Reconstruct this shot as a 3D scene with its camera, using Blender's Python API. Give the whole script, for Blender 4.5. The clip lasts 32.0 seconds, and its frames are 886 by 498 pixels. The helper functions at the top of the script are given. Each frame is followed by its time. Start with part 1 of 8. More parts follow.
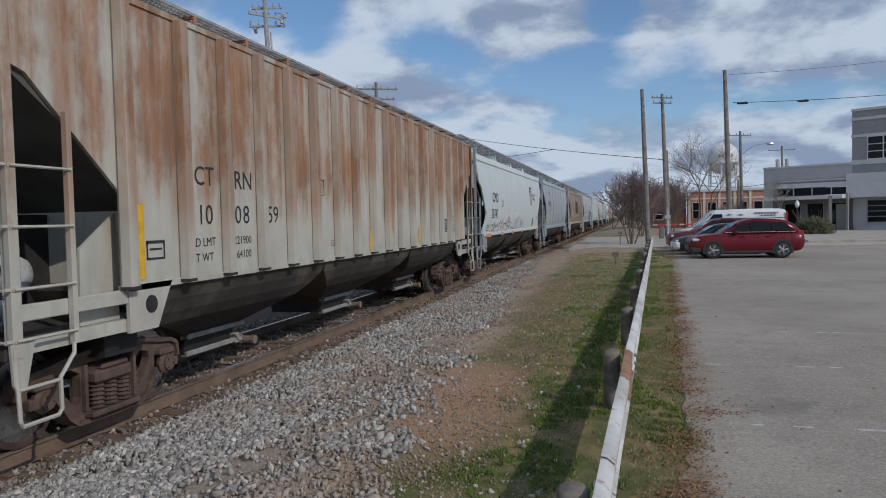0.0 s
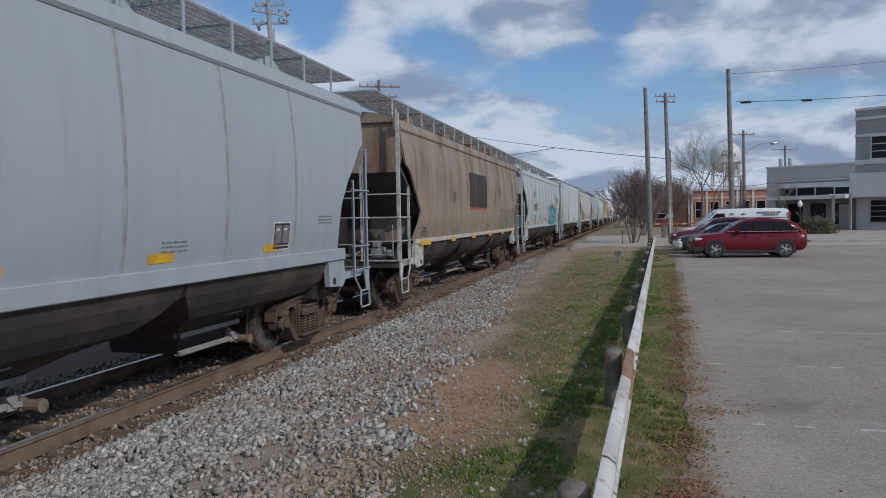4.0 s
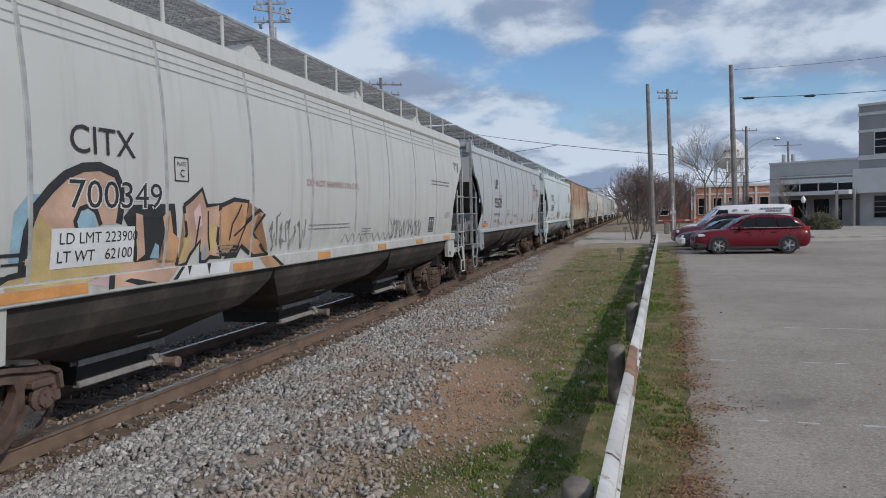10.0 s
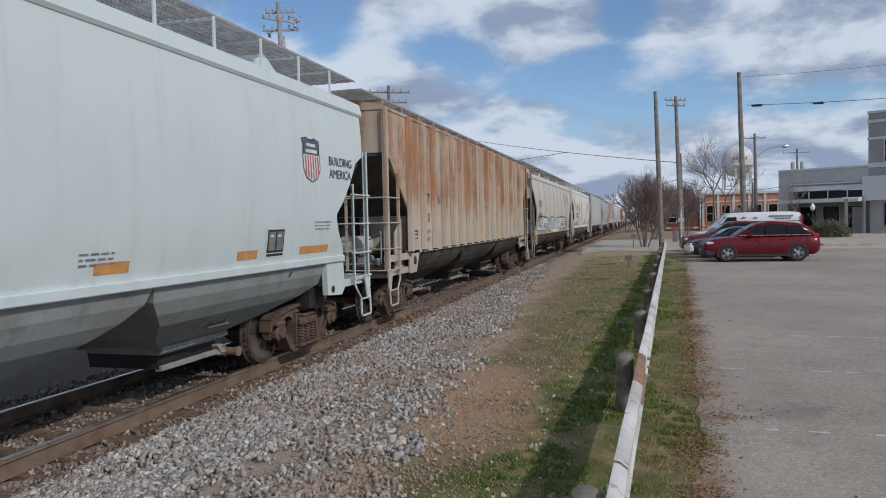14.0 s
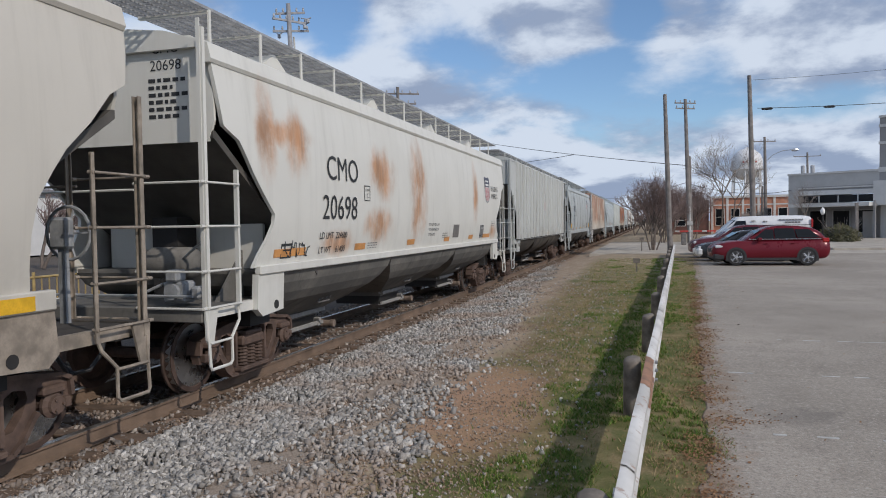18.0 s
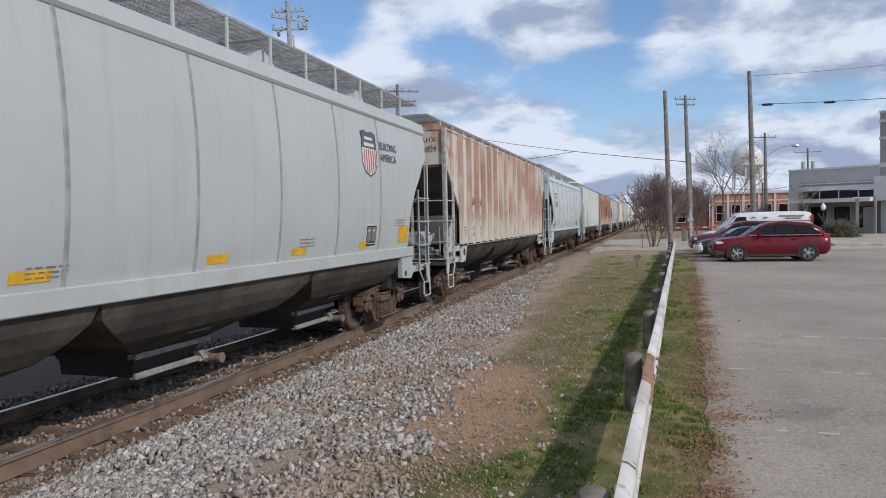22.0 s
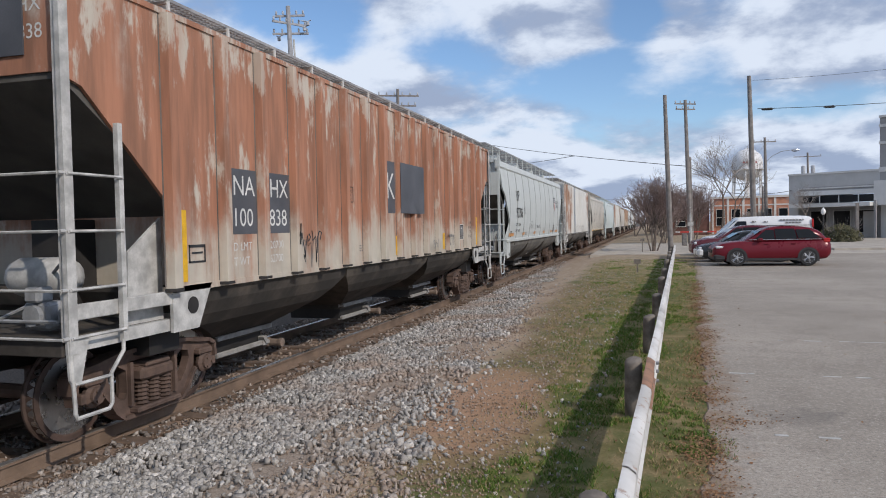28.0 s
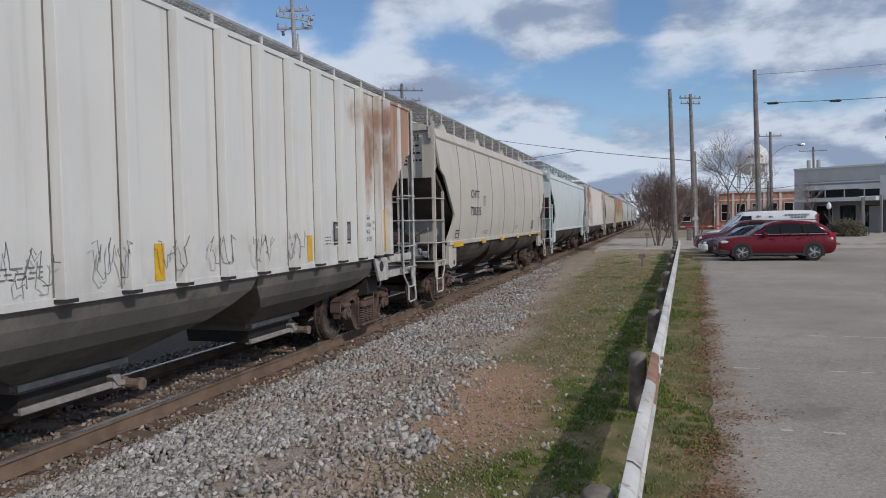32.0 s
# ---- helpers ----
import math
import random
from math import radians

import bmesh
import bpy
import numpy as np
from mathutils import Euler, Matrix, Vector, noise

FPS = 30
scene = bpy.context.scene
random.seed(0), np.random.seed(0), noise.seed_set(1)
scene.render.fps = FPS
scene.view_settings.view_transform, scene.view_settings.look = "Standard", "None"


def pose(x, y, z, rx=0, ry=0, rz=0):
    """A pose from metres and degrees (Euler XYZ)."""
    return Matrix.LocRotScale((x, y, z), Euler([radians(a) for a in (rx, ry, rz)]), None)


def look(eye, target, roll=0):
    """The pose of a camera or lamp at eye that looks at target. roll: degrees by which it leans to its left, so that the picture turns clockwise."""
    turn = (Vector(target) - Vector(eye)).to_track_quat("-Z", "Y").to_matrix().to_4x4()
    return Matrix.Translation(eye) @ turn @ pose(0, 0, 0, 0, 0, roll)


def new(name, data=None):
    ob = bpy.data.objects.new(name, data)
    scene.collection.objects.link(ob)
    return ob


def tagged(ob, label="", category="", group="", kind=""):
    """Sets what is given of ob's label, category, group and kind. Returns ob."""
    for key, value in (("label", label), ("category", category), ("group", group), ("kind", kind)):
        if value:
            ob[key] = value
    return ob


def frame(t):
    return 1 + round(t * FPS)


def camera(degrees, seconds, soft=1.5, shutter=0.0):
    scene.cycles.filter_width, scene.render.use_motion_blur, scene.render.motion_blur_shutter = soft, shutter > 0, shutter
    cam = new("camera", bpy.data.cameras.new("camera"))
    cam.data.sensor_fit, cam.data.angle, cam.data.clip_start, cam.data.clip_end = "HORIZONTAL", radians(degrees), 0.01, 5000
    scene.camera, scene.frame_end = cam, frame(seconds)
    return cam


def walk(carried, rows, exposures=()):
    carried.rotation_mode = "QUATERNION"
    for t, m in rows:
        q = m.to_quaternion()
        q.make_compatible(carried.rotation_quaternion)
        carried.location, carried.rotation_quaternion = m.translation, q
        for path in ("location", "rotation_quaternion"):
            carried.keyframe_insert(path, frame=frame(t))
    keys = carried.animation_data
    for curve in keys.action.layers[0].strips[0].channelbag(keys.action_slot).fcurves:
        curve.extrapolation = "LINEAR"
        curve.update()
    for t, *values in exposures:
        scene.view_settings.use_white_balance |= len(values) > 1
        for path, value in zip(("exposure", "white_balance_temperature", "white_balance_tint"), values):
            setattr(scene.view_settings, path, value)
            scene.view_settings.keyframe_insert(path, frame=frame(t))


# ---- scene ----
cam = camera(63.37, 32.0, soft=1.0)
EYE = (0.0, 0.0, 2.055)
TURNS = [
    (0, 87.63, 1.27, 14.66), (0.5, 87.50, 1.34, 14.79), (1, 87.45, 1.31, 14.90), (1.5, 87.25, 1.18, 15.06),
    (2, 87.35, 1.25, 15.09), (2.5, 87.46, 1.15, 15.05), (3, 87.64, 0.99, 14.97), (3.5, 87.58, 0.97, 14.81),
    (5.5, 87.21, 1.06, 15.00), (6, 87.28, 0.95, 14.87), (6.5, 87.73, 1.03, 14.90), (7, 87.76, 0.90, 15.01),
    (7.5, 87.36, 0.91, 14.97), (8, 87.55, 1.08, 14.98), (8.5, 87.72, 1.25, 14.92), (9, 87.47, 1.40, 15.04),
    (9.5, 87.51, 1.29, 14.86), (10, 87.28, 1.25, 15.04), (10.5, 87.49, 1.25, 15.29), (11, 87.67, 1.02, 15.33),
    (11.5, 87.77, 1.23, 15.49), (12, 87.65, 1.12, 15.39), (12.5, 87.65, 1.18, 15.47), (13, 87.77, 1.26, 15.59),
    (13.5, 87.93, 1.25, 15.60), (15.5, 87.56, 1.14, 15.95), (16, 87.50, 1.06, 15.95), (16.5, 87.49, 1.07, 16.01),
    (17, 87.63, 1.01, 16.27), (17.5, 87.87, 0.77, 16.06), (18, 88.02, 0.84, 16.28), (18.5, 88.24, 0.94, 16.33),
    (19, 88.32, 0.97, 16.07), (19.5, 88.21, 0.93, 16.20), (20, 88.06, 1.07, 16.51), (20.5, 87.96, 1.20, 16.35),
    (21, 87.84, 1.14, 16.49), (21.5, 87.96, 1.04, 16.44), (22, 87.82, 1.10, 16.31), (22.5, 87.84, 1.23, 16.26),
    (23, 87.71, 1.24, 16.24), (23.5, 87.68, 1.19, 16.27), (24, 87.59, 1.10, 16.14), (24.5, 87.38, 1.25, 16.29),
    (25, 87.95, 1.13, 16.35), (25.5, 88.10, 1.07, 16.46), (27.5, 88.31, 1.05, 16.17), (28, 88.16, 1.08, 16.32),
    (28.5, 88.19, 1.14, 16.38), (29, 88.02, 1.06, 16.52), (29.5, 87.84, 1.14, 16.49), (30, 87.60, 1.18, 16.57),
    (30.5, 87.61, 1.28, 16.57), (31, 87.63, 1.17, 16.63), (31.5, 87.67, 1.22, 16.43), (32, 87.75, 1.10, 16.66),
    
]
walk(cam, [(t, pose(*EYE, rx, ry, rz)) for t, rx, ry, rz in TURNS],
     [(0.0, -0.69, 5780, 8), (8.5, -0.69, 5780, 8), (10.0, -0.56, 5830, 8), (11.0, -0.74, 5830, 8), (13.0, -0.69, 5830, 8), (14.5, -0.49, 5980, 10), (17.0, -0.52, 5930, 10), (18.5, -0.36, 5980, 10), (21.0, -0.26, 6030, 11), (22.5, -0.29, 6030, 11), (24.0, -0.42, 6030, 11), (25.5, -0.34, 5930, 10), (28.5, -0.24, 6030, 11), (30.0, -0.36, 5930, 10), (31.0, -0.40, 5930, 10), (32.0, -0.56, 5930, 10)])

# ---- daylight ----
SUN = Vector((0.85, -0.5, 0.68)).normalized()
world = bpy.data.worlds.new("world")
scene.world = world
world.use_nodes = True
wn, wl = world.node_tree.nodes, world.node_tree.links
wn.clear()


def wnode(kind, **kw):
    n = wn.new(kind)
    for k, v in kw.items():
        n.inputs[k.replace("_", " ")].default_value = v
    return n


sky = wn.new("ShaderNodeTexSky")
sky.sky_type = "NISHITA"
sky.sun_disc = False
sky.sun_elevation = math.asin(SUN.z)
sky.sun_rotation = math.atan2(SUN.x, SUN.y)
sky.dust_density = 0.4
sky.ozone_density = 3.0
sky_bg = wnode("ShaderNodeBackground", Strength=0.15)
wl.new(sky.outputs[0], sky_bg.inputs[0])
# a broken cloud deck: the view direction met with a flat layer overhead
tc = wn.new("ShaderNodeTexCoord")
sep = wn.new("ShaderNodeSeparateXYZ")
wl.new(tc.outputs["Generated"], sep.inputs[0])
zc = wn.new("ShaderNodeMath")
zc.operation = "MAXIMUM"
wl.new(sep.outputs[2], zc.inputs[0])
zc.inputs[1].default_value = 0.0
za = wn.new("ShaderNodeMath")
za.operation = "ADD"
wl.new(zc.outputs[0], za.inputs[0])
za.inputs[1].default_value = 0.30
comb = wn.new("ShaderNodeCombineXYZ")
for i in (0, 1):
    d = wn.new("ShaderNodeMath")
    d.operation = "DIVIDE"
    wl.new(sep.outputs[i], d.inputs[0])
    wl.new(za.outputs[0], d.inputs[1])
    wl.new(d.outputs[0], comb.inputs[i])
comb.inputs[2].default_value = 3.7
big = wnode("ShaderNodeTexNoise", Scale=2.6, Detail=8.0, Roughness=0.56, Distortion=0.15)
wl.new(comb.outputs[0], big.inputs["Vector"])


def wmath(op, a, b=0.0):
    n = wn.new("ShaderNodeMath")
    n.operation = op
    for k, v in enumerate((a, b)):
        if isinstance(v, (int, float)):
            n.inputs[k].default_value = v
        else:
            wl.new(v, n.inputs[k])
    return n.outputs[0]


def wrange(value, a, b, c, d, kind="SMOOTHSTEP"):
    n = wn.new("ShaderNodeMapRange")
    n.interpolation_type = kind
    for key, v in (("From Min", a), ("From Max", b), ("To Min", c), ("To Max", d)):
        n.inputs[key].default_value = v
    wl.new(value, n.inputs["Value"])
    return n.outputs[0]


# the banks of cloud and the blue gaps between them: bearing, height, half width, half height, weight
bearing = wmath("ARCTAN2", sep.outputs[0], sep.outputs[1])
flat = wmath("SQRT", wmath("ADD", wmath("MULTIPLY", sep.outputs[0], sep.outputs[0]), wmath("MULTIPLY", sep.outputs[1], sep.outputs[1])))
rise = wmath("DIVIDE", sep.outputs[2], wmath("MAXIMUM", flat, 0.02))
thick = wmath("ADD", wmath("MULTIPLY", wmath("SUBTRACT", big.outputs[0], 0.5), 0.70), 0.53)
for cu, cv, hu, hv, w in ((-0.426, 0.269, 0.055, 0.053, -0.20), (-0.276, 0.250, 0.085, 0.055, -0.24), (-0.168, 0.188, 0.106, 0.030, -0.14), (-0.084, 0.201, 0.080, 0.034, -0.22),
                          (-0.021, 0.273, 0.036, 0.058, -0.20), (0.032, 0.180, 0.128, 0.048, -0.24), (0.197, 0.141, 0.138, 0.028, -0.14), (-0.520, 0.289, 0.064, 0.043, -0.16),
                          (-0.345, 0.285, 0.117, 0.064, 0.14), (-0.152, 0.264, 0.117, 0.080, 0.14), (0.121, 0.232, 0.255, 0.064, 0.14), (-0.003, 0.201, 0.053, 0.043, 0.10),
                          (-0.355, 0.185, 0.117, 0.043, 0.14), (-0.192, 0.172, 0.159, 0.036, 0.14), (0.185, 0.177, 0.159, 0.030, 0.12)):
    du = wmath("DIVIDE", wmath("SUBTRACT", bearing, cu), hu)
    dv = wmath("DIVIDE", wmath("SUBTRACT", rise, cv), hv)
    far_off = wmath("SQRT", wmath("ADD", wmath("MULTIPLY", du, du), wmath("MULTIPLY", dv, dv)))
    thick = wmath("ADD", thick, wrange(far_off, 0.0, 1.5, w, 0.0))
# the deck closes up towards the horizon
thick = wmath("ADD", thick, wrange(zc.outputs[0], 0.06, 0.18, 0.13, 0.0))
cover_out = wrange(thick, 0.42, 0.60, 0.0, 1.0)
# lit crowns and grey bases: the deck compared with itself a little higher up
up = wn.new("ShaderNodeVectorMath")
up.operation = "MULTIPLY"
up.inputs[1].default_value = (0.93, 0.93, 1.0)
wl.new(comb.outputs[0], up.inputs[0])
above = wnode("ShaderNodeTexNoise", Scale=2.6, Detail=8.0, Roughness=0.56, Distortion=0.15)
wl.new(up.outputs[0], above.inputs["Vector"])
diff = wn.new("ShaderNodeMath")
diff.operation = "SUBTRACT"
wl.new(big.outputs[0], diff.inputs[0])
wl.new(above.outputs[0], diff.inputs[1])
shade = wn.new("ShaderNodeMapRange")
shade.interpolation_type = "SMOOTHSTEP"
shade.inputs["From Min"].default_value = -0.11
shade.inputs["From Max"].default_value = 0.09
wl.new(diff.outputs[0], shade.inputs["Value"])
ramp = wn.new("ShaderNodeValToRGB")
ramp.color_ramp.elements[0].position, ramp.color_ramp.elements[0].color = 0.0, (0.41, 0.48, 0.62, 1)
ramp.color_ramp.elements[1].position, ramp.color_ramp.elements[1].color = 1.0, (0.88, 0.93, 1.0, 1)
wl.new(shade.outputs[0], ramp.inputs[0])
cloud_bg = wnode("ShaderNodeBackground", Strength=1.02)
wl.new(ramp.outputs[0], cloud_bg.inputs[0])
mixw = wn.new("ShaderNodeMixShader")
wl.new(cover_out, mixw.inputs[0])
wl.new(sky_bg.outputs[0], mixw.inputs[1])
wl.new(cloud_bg.outputs[0], mixw.inputs[2])
wout = wn.new("ShaderNodeOutputWorld")
wl.new(mixw.outputs[0], wout.inputs[0])

sun_data = bpy.data.lights.new("sun", "SUN")
sun_data.energy, sun_data.angle, sun_data.color = 3.3, radians(0.6), (1.0, 0.87, 0.72)
sun = new("sun", sun_data)
sun.matrix_world = look(SUN * 100, (0, 0, 0))

# ---- materials ----
MATS = {}


class Nodes:
    """A small builder for node materials in object space."""

    def __init__(self, name):
        self.m = bpy.data.materials.new(name)
        self.m.use_nodes = True
        self.n, self.l = self.m.node_tree.nodes, self.m.node_tree.links
        self.bsdf = self.n["Principled BSDF"]
        self.tc = self.n.new("ShaderNodeTexCoord")
        MATS[name] = self.m

    def link(self, a, b):
        self.l.new(a, b)

    def coords(self, scale=(1, 1, 1), shift=(0, 0, 0), world=False):
        mp = self.n.new("ShaderNodeMapping")
        mp.inputs["Scale"].default_value = scale
        mp.inputs["Location"].default_value = shift
        if world:
            g = self.n.new("ShaderNodeNewGeometry")
            self.link(g.outputs["Position"], mp.inputs["Vector"])
        else:
            self.link(self.tc.outputs["Object"], mp.inputs["Vector"])
        return mp.outputs[0]

    def noise(self, vec, scale, detail=4.0, rough=0.55, dist=0.0):
        t = self.n.new("ShaderNodeTexNoise")
        t.inputs["Scale"].default_value, t.inputs["Detail"].default_value = scale, detail
        t.inputs["Roughness"].default_value, t.inputs["Distortion"].default_value = rough, dist
        self.link(vec, t.inputs["Vector"])
        return t.outputs[0]

    def ramp(self, fac, lo, hi, a=0.0, b=1.0):
        r = self.n.new("ShaderNodeMapRange")
        r.interpolation_type = "SMOOTHSTEP"
        for k, v in (("From Min", lo), ("From Max", hi), ("To Min", a), ("To Max", b)):
            r.inputs[k].default_value = v
        self.link(fac, r.inputs["Value"])
        return r.outputs[0]

    def math(self, op, a, b):
        m = self.n.new("ShaderNodeMath")
        m.operation = op
        for i, v in enumerate((a, b)):
            if isinstance(v, (int, float)):
                m.inputs[i].default_value = v
            else:
                self.link(v, m.inputs[i])
        return m.outputs[0]

    def mix(self, fac, a, b, blend="MIX"):
        m = self.n.new("ShaderNodeMix")
        m.data_type, m.blend_type = "RGBA", blend
        for sock, v in ((m.inputs["Factor"], fac), (m.inputs["A"], a), (m.inputs["B"], b)):
            if isinstance(v, (int, float)):
                sock.default_value = v
            elif isinstance(v, tuple):
                sock.default_value = (*v, 1)
            else:
                self.link(v, sock)
        return m.outputs["Result"]

    def axis(self, i, world=False):
        s = self.n.new("ShaderNodeSeparateXYZ")
        if world:
            g = self.n.new("ShaderNodeNewGeometry")
            self.link(g.outputs["Position"], s.inputs[0])
        else:
            self.link(self.tc.outputs["Object"], s.inputs[0])
        return s.outputs[i]

    def island(self):
        return self.n.new("ShaderNodeNewGeometry").outputs["Random Per Island"]

    def each(self):
        return self.n.new("ShaderNodeObjectInfo").outputs["Random"]

    def bump(self, height, strength=0.3, distance=0.01):
        b = self.n.new("ShaderNodeBump")
        b.inputs["Strength"].default_value, b.inputs["Distance"].default_value = strength, distance
        self.link(height, b.inputs["Height"])
        self.link(b.outputs[0], self.bsdf.inputs["Normal"])

    def done(self, color, rough=0.6, metal=0.0, spec=0.5):
        for key, v in (("Base Color", color), ("Roughness", rough), ("Metallic", metal)):
            sock = self.bsdf.inputs[key]
            if isinstance(v, tuple):
                sock.default_value = (*v, 1)
            elif isinstance(v, (int, float)):
                sock.default_value = v
            else:
                self.link(v, sock)
        self.bsdf.inputs["Specular IOR Level"].default_value = spec
        return self.m


def plain(name, color, rough=0.6, metal=0.0, vary=0.25, scale=6.0, grain=60.0, spec=0.4):
    """Paint, plastic, timber or metal with blotches and fine grain."""
    k = Nodes(name)
    v = k.coords()
    blot = k.ramp(k.noise(v, scale, 5), 0.3, 0.7)
    fine = k.noise(v, grain, 3)
    dark = tuple(c * (1 - vary) for c in color)
    lite = tuple(min(1, c * (1 + vary * 0.5)) for c in color)
    col = k.mix(blot, dark, lite)
    col = k.mix(k.ramp(fine, 0.35, 0.75, 0, 0.35), col, tuple(c * 0.7 for c in color))
    k.bump(fine, 0.15, 0.004)
    return k.done(col, k.ramp(blot, 0, 1, rough - 0.08, min(1, rough + 0.08)), metal, spec)


def railcar_paint(name, color, rust=0.0, streak=0.0, patch=0.0, dirt=0.3, seed=0.0, tint=(0.23, 0.085, 0.035), low=0.0, ends=0.0, posts=(2.38, 0.865), front=0.0, spots=(), soft=0.0):
    """Weathered paint of a freight car: road dirt, vertical run-off, rust in streaks and in patches.
    The car lies along its own y; z is up from the rail."""
    k = Nodes(name)
    sh = (seed * 7.3, seed * 3.1, seed * 1.7)
    v = k.coords((1, 1, 1), sh)
    z = k.axis(2)
    y = k.axis(1)
    # fading and road film
    film = k.noise(v, 0.9, 5)
    col = k.mix(k.ramp(film, 0.35, 0.7, 0.0, 0.35), color, tuple(c * 0.86 for c in color))
    runs = k.noise(k.coords((3.0, 3.2, 0.16), sh), 1.6, 6, 0.6)
    grime = tuple(c * 0.45 + g * 0.3 for c, g in zip(color, (0.16, 0.13, 0.10)))
    col = k.mix(k.ramp(runs, 0.48, 0.75, 0.0, dirt), col, grime)
    # dirt thrown up along the lower edge
    spl = k.math("MULTIPLY", k.ramp(z, 1.3, 2.3, 1.0, 0.0), k.ramp(k.noise(v, 3.0, 6), 0.3, 0.7))
    col = k.mix(k.math("MULTIPLY", spl, min(1.0, dirt * 1.2 + low)), col, grime)
    mask = None
    if rust > 0:
        # rust in soft columns that run down the side, denser towards the roof
        cols = k.noise(k.coords((1.0, 1.9, 0.10), sh), 1.3, 6, 0.6)
        cloud = k.noise(k.coords((1.0, 0.8, 0.7), sh), 1.2, 6, 0.6)
        speck = k.noise(k.coords((5.0, 6.0, 2.2), sh), 2.0, 6, 0.65)
        high = k.ramp(z, 1.5 if rust > 1.2 else 1.6, 2.7 if rust > 1.2 else 3.0, -0.12 if rust > 0.85 else -0.08, 0.05 if rust < 1.2 else 0.08)
        m1 = k.math("ADD", k.math("ADD", k.math("MULTIPLY", cols, 0.48), k.math("MULTIPLY", cloud, 0.34)), k.math("ADD", k.math("MULTIPLY", speck, 0.14), high))
        mask = k.ramp(m1, 0.57 - 0.22 * rust, 0.80 - 0.16 * rust, 0.0, 0.9)
        if rust > 1.2:
            # pale paint that still shows in flakes and runs
            left = k.math("ADD", k.noise(k.coords((1.4, 2.0, 0.55), sh), 1.7, 7, 0.68), k.ramp(z, 3.7, 4.15, 0.0, 0.09))
            mask = k.math("MULTIPLY", mask, k.ramp(left, 0.54, 0.70, 1.0, 0.25))
    if streak > 0:
        # rust that follows the side posts, one streak to each
        saw = k.math("FRACT", k.math("DIVIDE", k.math("SUBTRACT", y, posts[0] - posts[1] * 2.5), posts[1]), 0.0)
        near = k.math("ABSOLUTE", k.math("SUBTRACT", saw, 0.5), 0.0)
        wob = k.math("MULTIPLY", k.math("SUBTRACT", k.noise(k.coords((1, 2.2, 0.7), sh), 1.6, 6, 0.6), 0.5), 0.55)
        m2 = k.ramp(k.math("ADD", near, wob), 0.46, 0.06, 0.0, 1.0)
        m2 = k.math("MULTIPLY", m2, k.ramp(k.noise(k.coords((1, 1.2, 0.35), (seed + 4, 2, 1)), 1.5, 5), 0.30, 0.52, 0.25, streak))
        m2 = k.math("MULTIPLY", m2, k.ramp(z, 1.45, 2.5, 0.35, 1.0))
        mask = m2 if mask is None else k.math("MAXIMUM", mask, m2)
    if front > 0:
        # a rusted corner at the top of one end
        f1 = k.math("MULTIPLY", k.ramp(y, 2.6, 0.9), k.ramp(z, 2.5, 3.7))
        f2 = k.ramp(k.noise(k.coords((0.8, 1.3, 0.8), sh), 1.5, 6, 0.6), 0.38, 0.58, 0.0, front)
        m5 = k.math("MULTIPLY", f1, f2)
        mask = m5 if mask is None else k.math("MAXIMUM", mask, m5)
    if patch > 0:
        # scraped patches
        p = k.noise(k.coords((0.7, 0.8, 0.55), (seed * 2.2, seed, 5)), 1.5, 6, 0.6)
        m3 = k.ramp(p, 0.70 - 0.18 * patch, 0.78 - 0.12 * patch, 0.0, 0.75)
        mask = m3 if mask is None else k.math("MAXIMUM", mask, m3)
    for cy, cz, ry, rz in spots:
        # a worn place of its own, soft at the rim
        dy = k.math("DIVIDE", k.math("SUBTRACT", y, cy), ry)
        dz = k.math("DIVIDE", k.math("SUBTRACT", z, cz), rz)
        d = k.math("ADD", k.math("MULTIPLY", dy, dy), k.math("MULTIPLY", dz, dz))
        d = k.math("ADD", d, k.math("MULTIPLY", k.math("SUBTRACT", k.noise(k.coords((1.6, 2.4, 0.9) if soft == 0 else (1.6, 1.7, 1.2), sh), 1.6, 6, 0.62), 0.5), 2.4))
        m6 = k.ramp(d, 1.25 + soft, 0.0 - soft, 0.0, 0.85)
        mask = m6 if mask is None else k.math("MAXIMUM", mask, m6)
    if ends > 0:
        # dark run-off near both ends of the car
        off = k.math("ABSOLUTE", k.math("SUBTRACT", y, 8.3), 0.0)
        drip = k.noise(k.coords((2.0, 3.4, 0.12), sh), 1.4, 6, 0.6)
        m4 = k.math("MULTIPLY", k.math("MULTIPLY", k.ramp(off, 4.6, 6.6), k.ramp(off, 8.22, 8.1)), k.ramp(k.math("ADD", drip, k.ramp(z, 1.6, 4.2, -0.07, 0.07)), 0.44, 0.60, 0.0, ends))
        mask = m4 if mask is None else k.math("MAXIMUM", mask, m4)
    rough = k.ramp(film, 0.2, 0.8, 0.42, 0.6)
    if mask is not None:
        tone = k.noise(k.coords((3.0, 3.4, 0.35), sh), 1.6, 6, 0.62)
        rcol = k.mix(k.ramp(tone, 0.3, 0.7), tuple(c * 0.74 for c in tint), tuple(min(1, c * 1.42) for c in tint))
        thin = k.mix(0.42, rcol, color)
        rcol = k.mix(k.ramp(mask, 0.15, 0.85), thin, rcol)
        col = k.mix(k.ramp(mask, 0.0, 0.9, 0.0, 0.92), col, rcol)
        rough = k.math("MAXIMUM", rough, k.math("MULTIPLY", mask, 0.85))
    k.bump(k.noise(v, 1.3, 3), 0.10, 0.03)
    return k.done(col, rough, 0.0, 0.35)


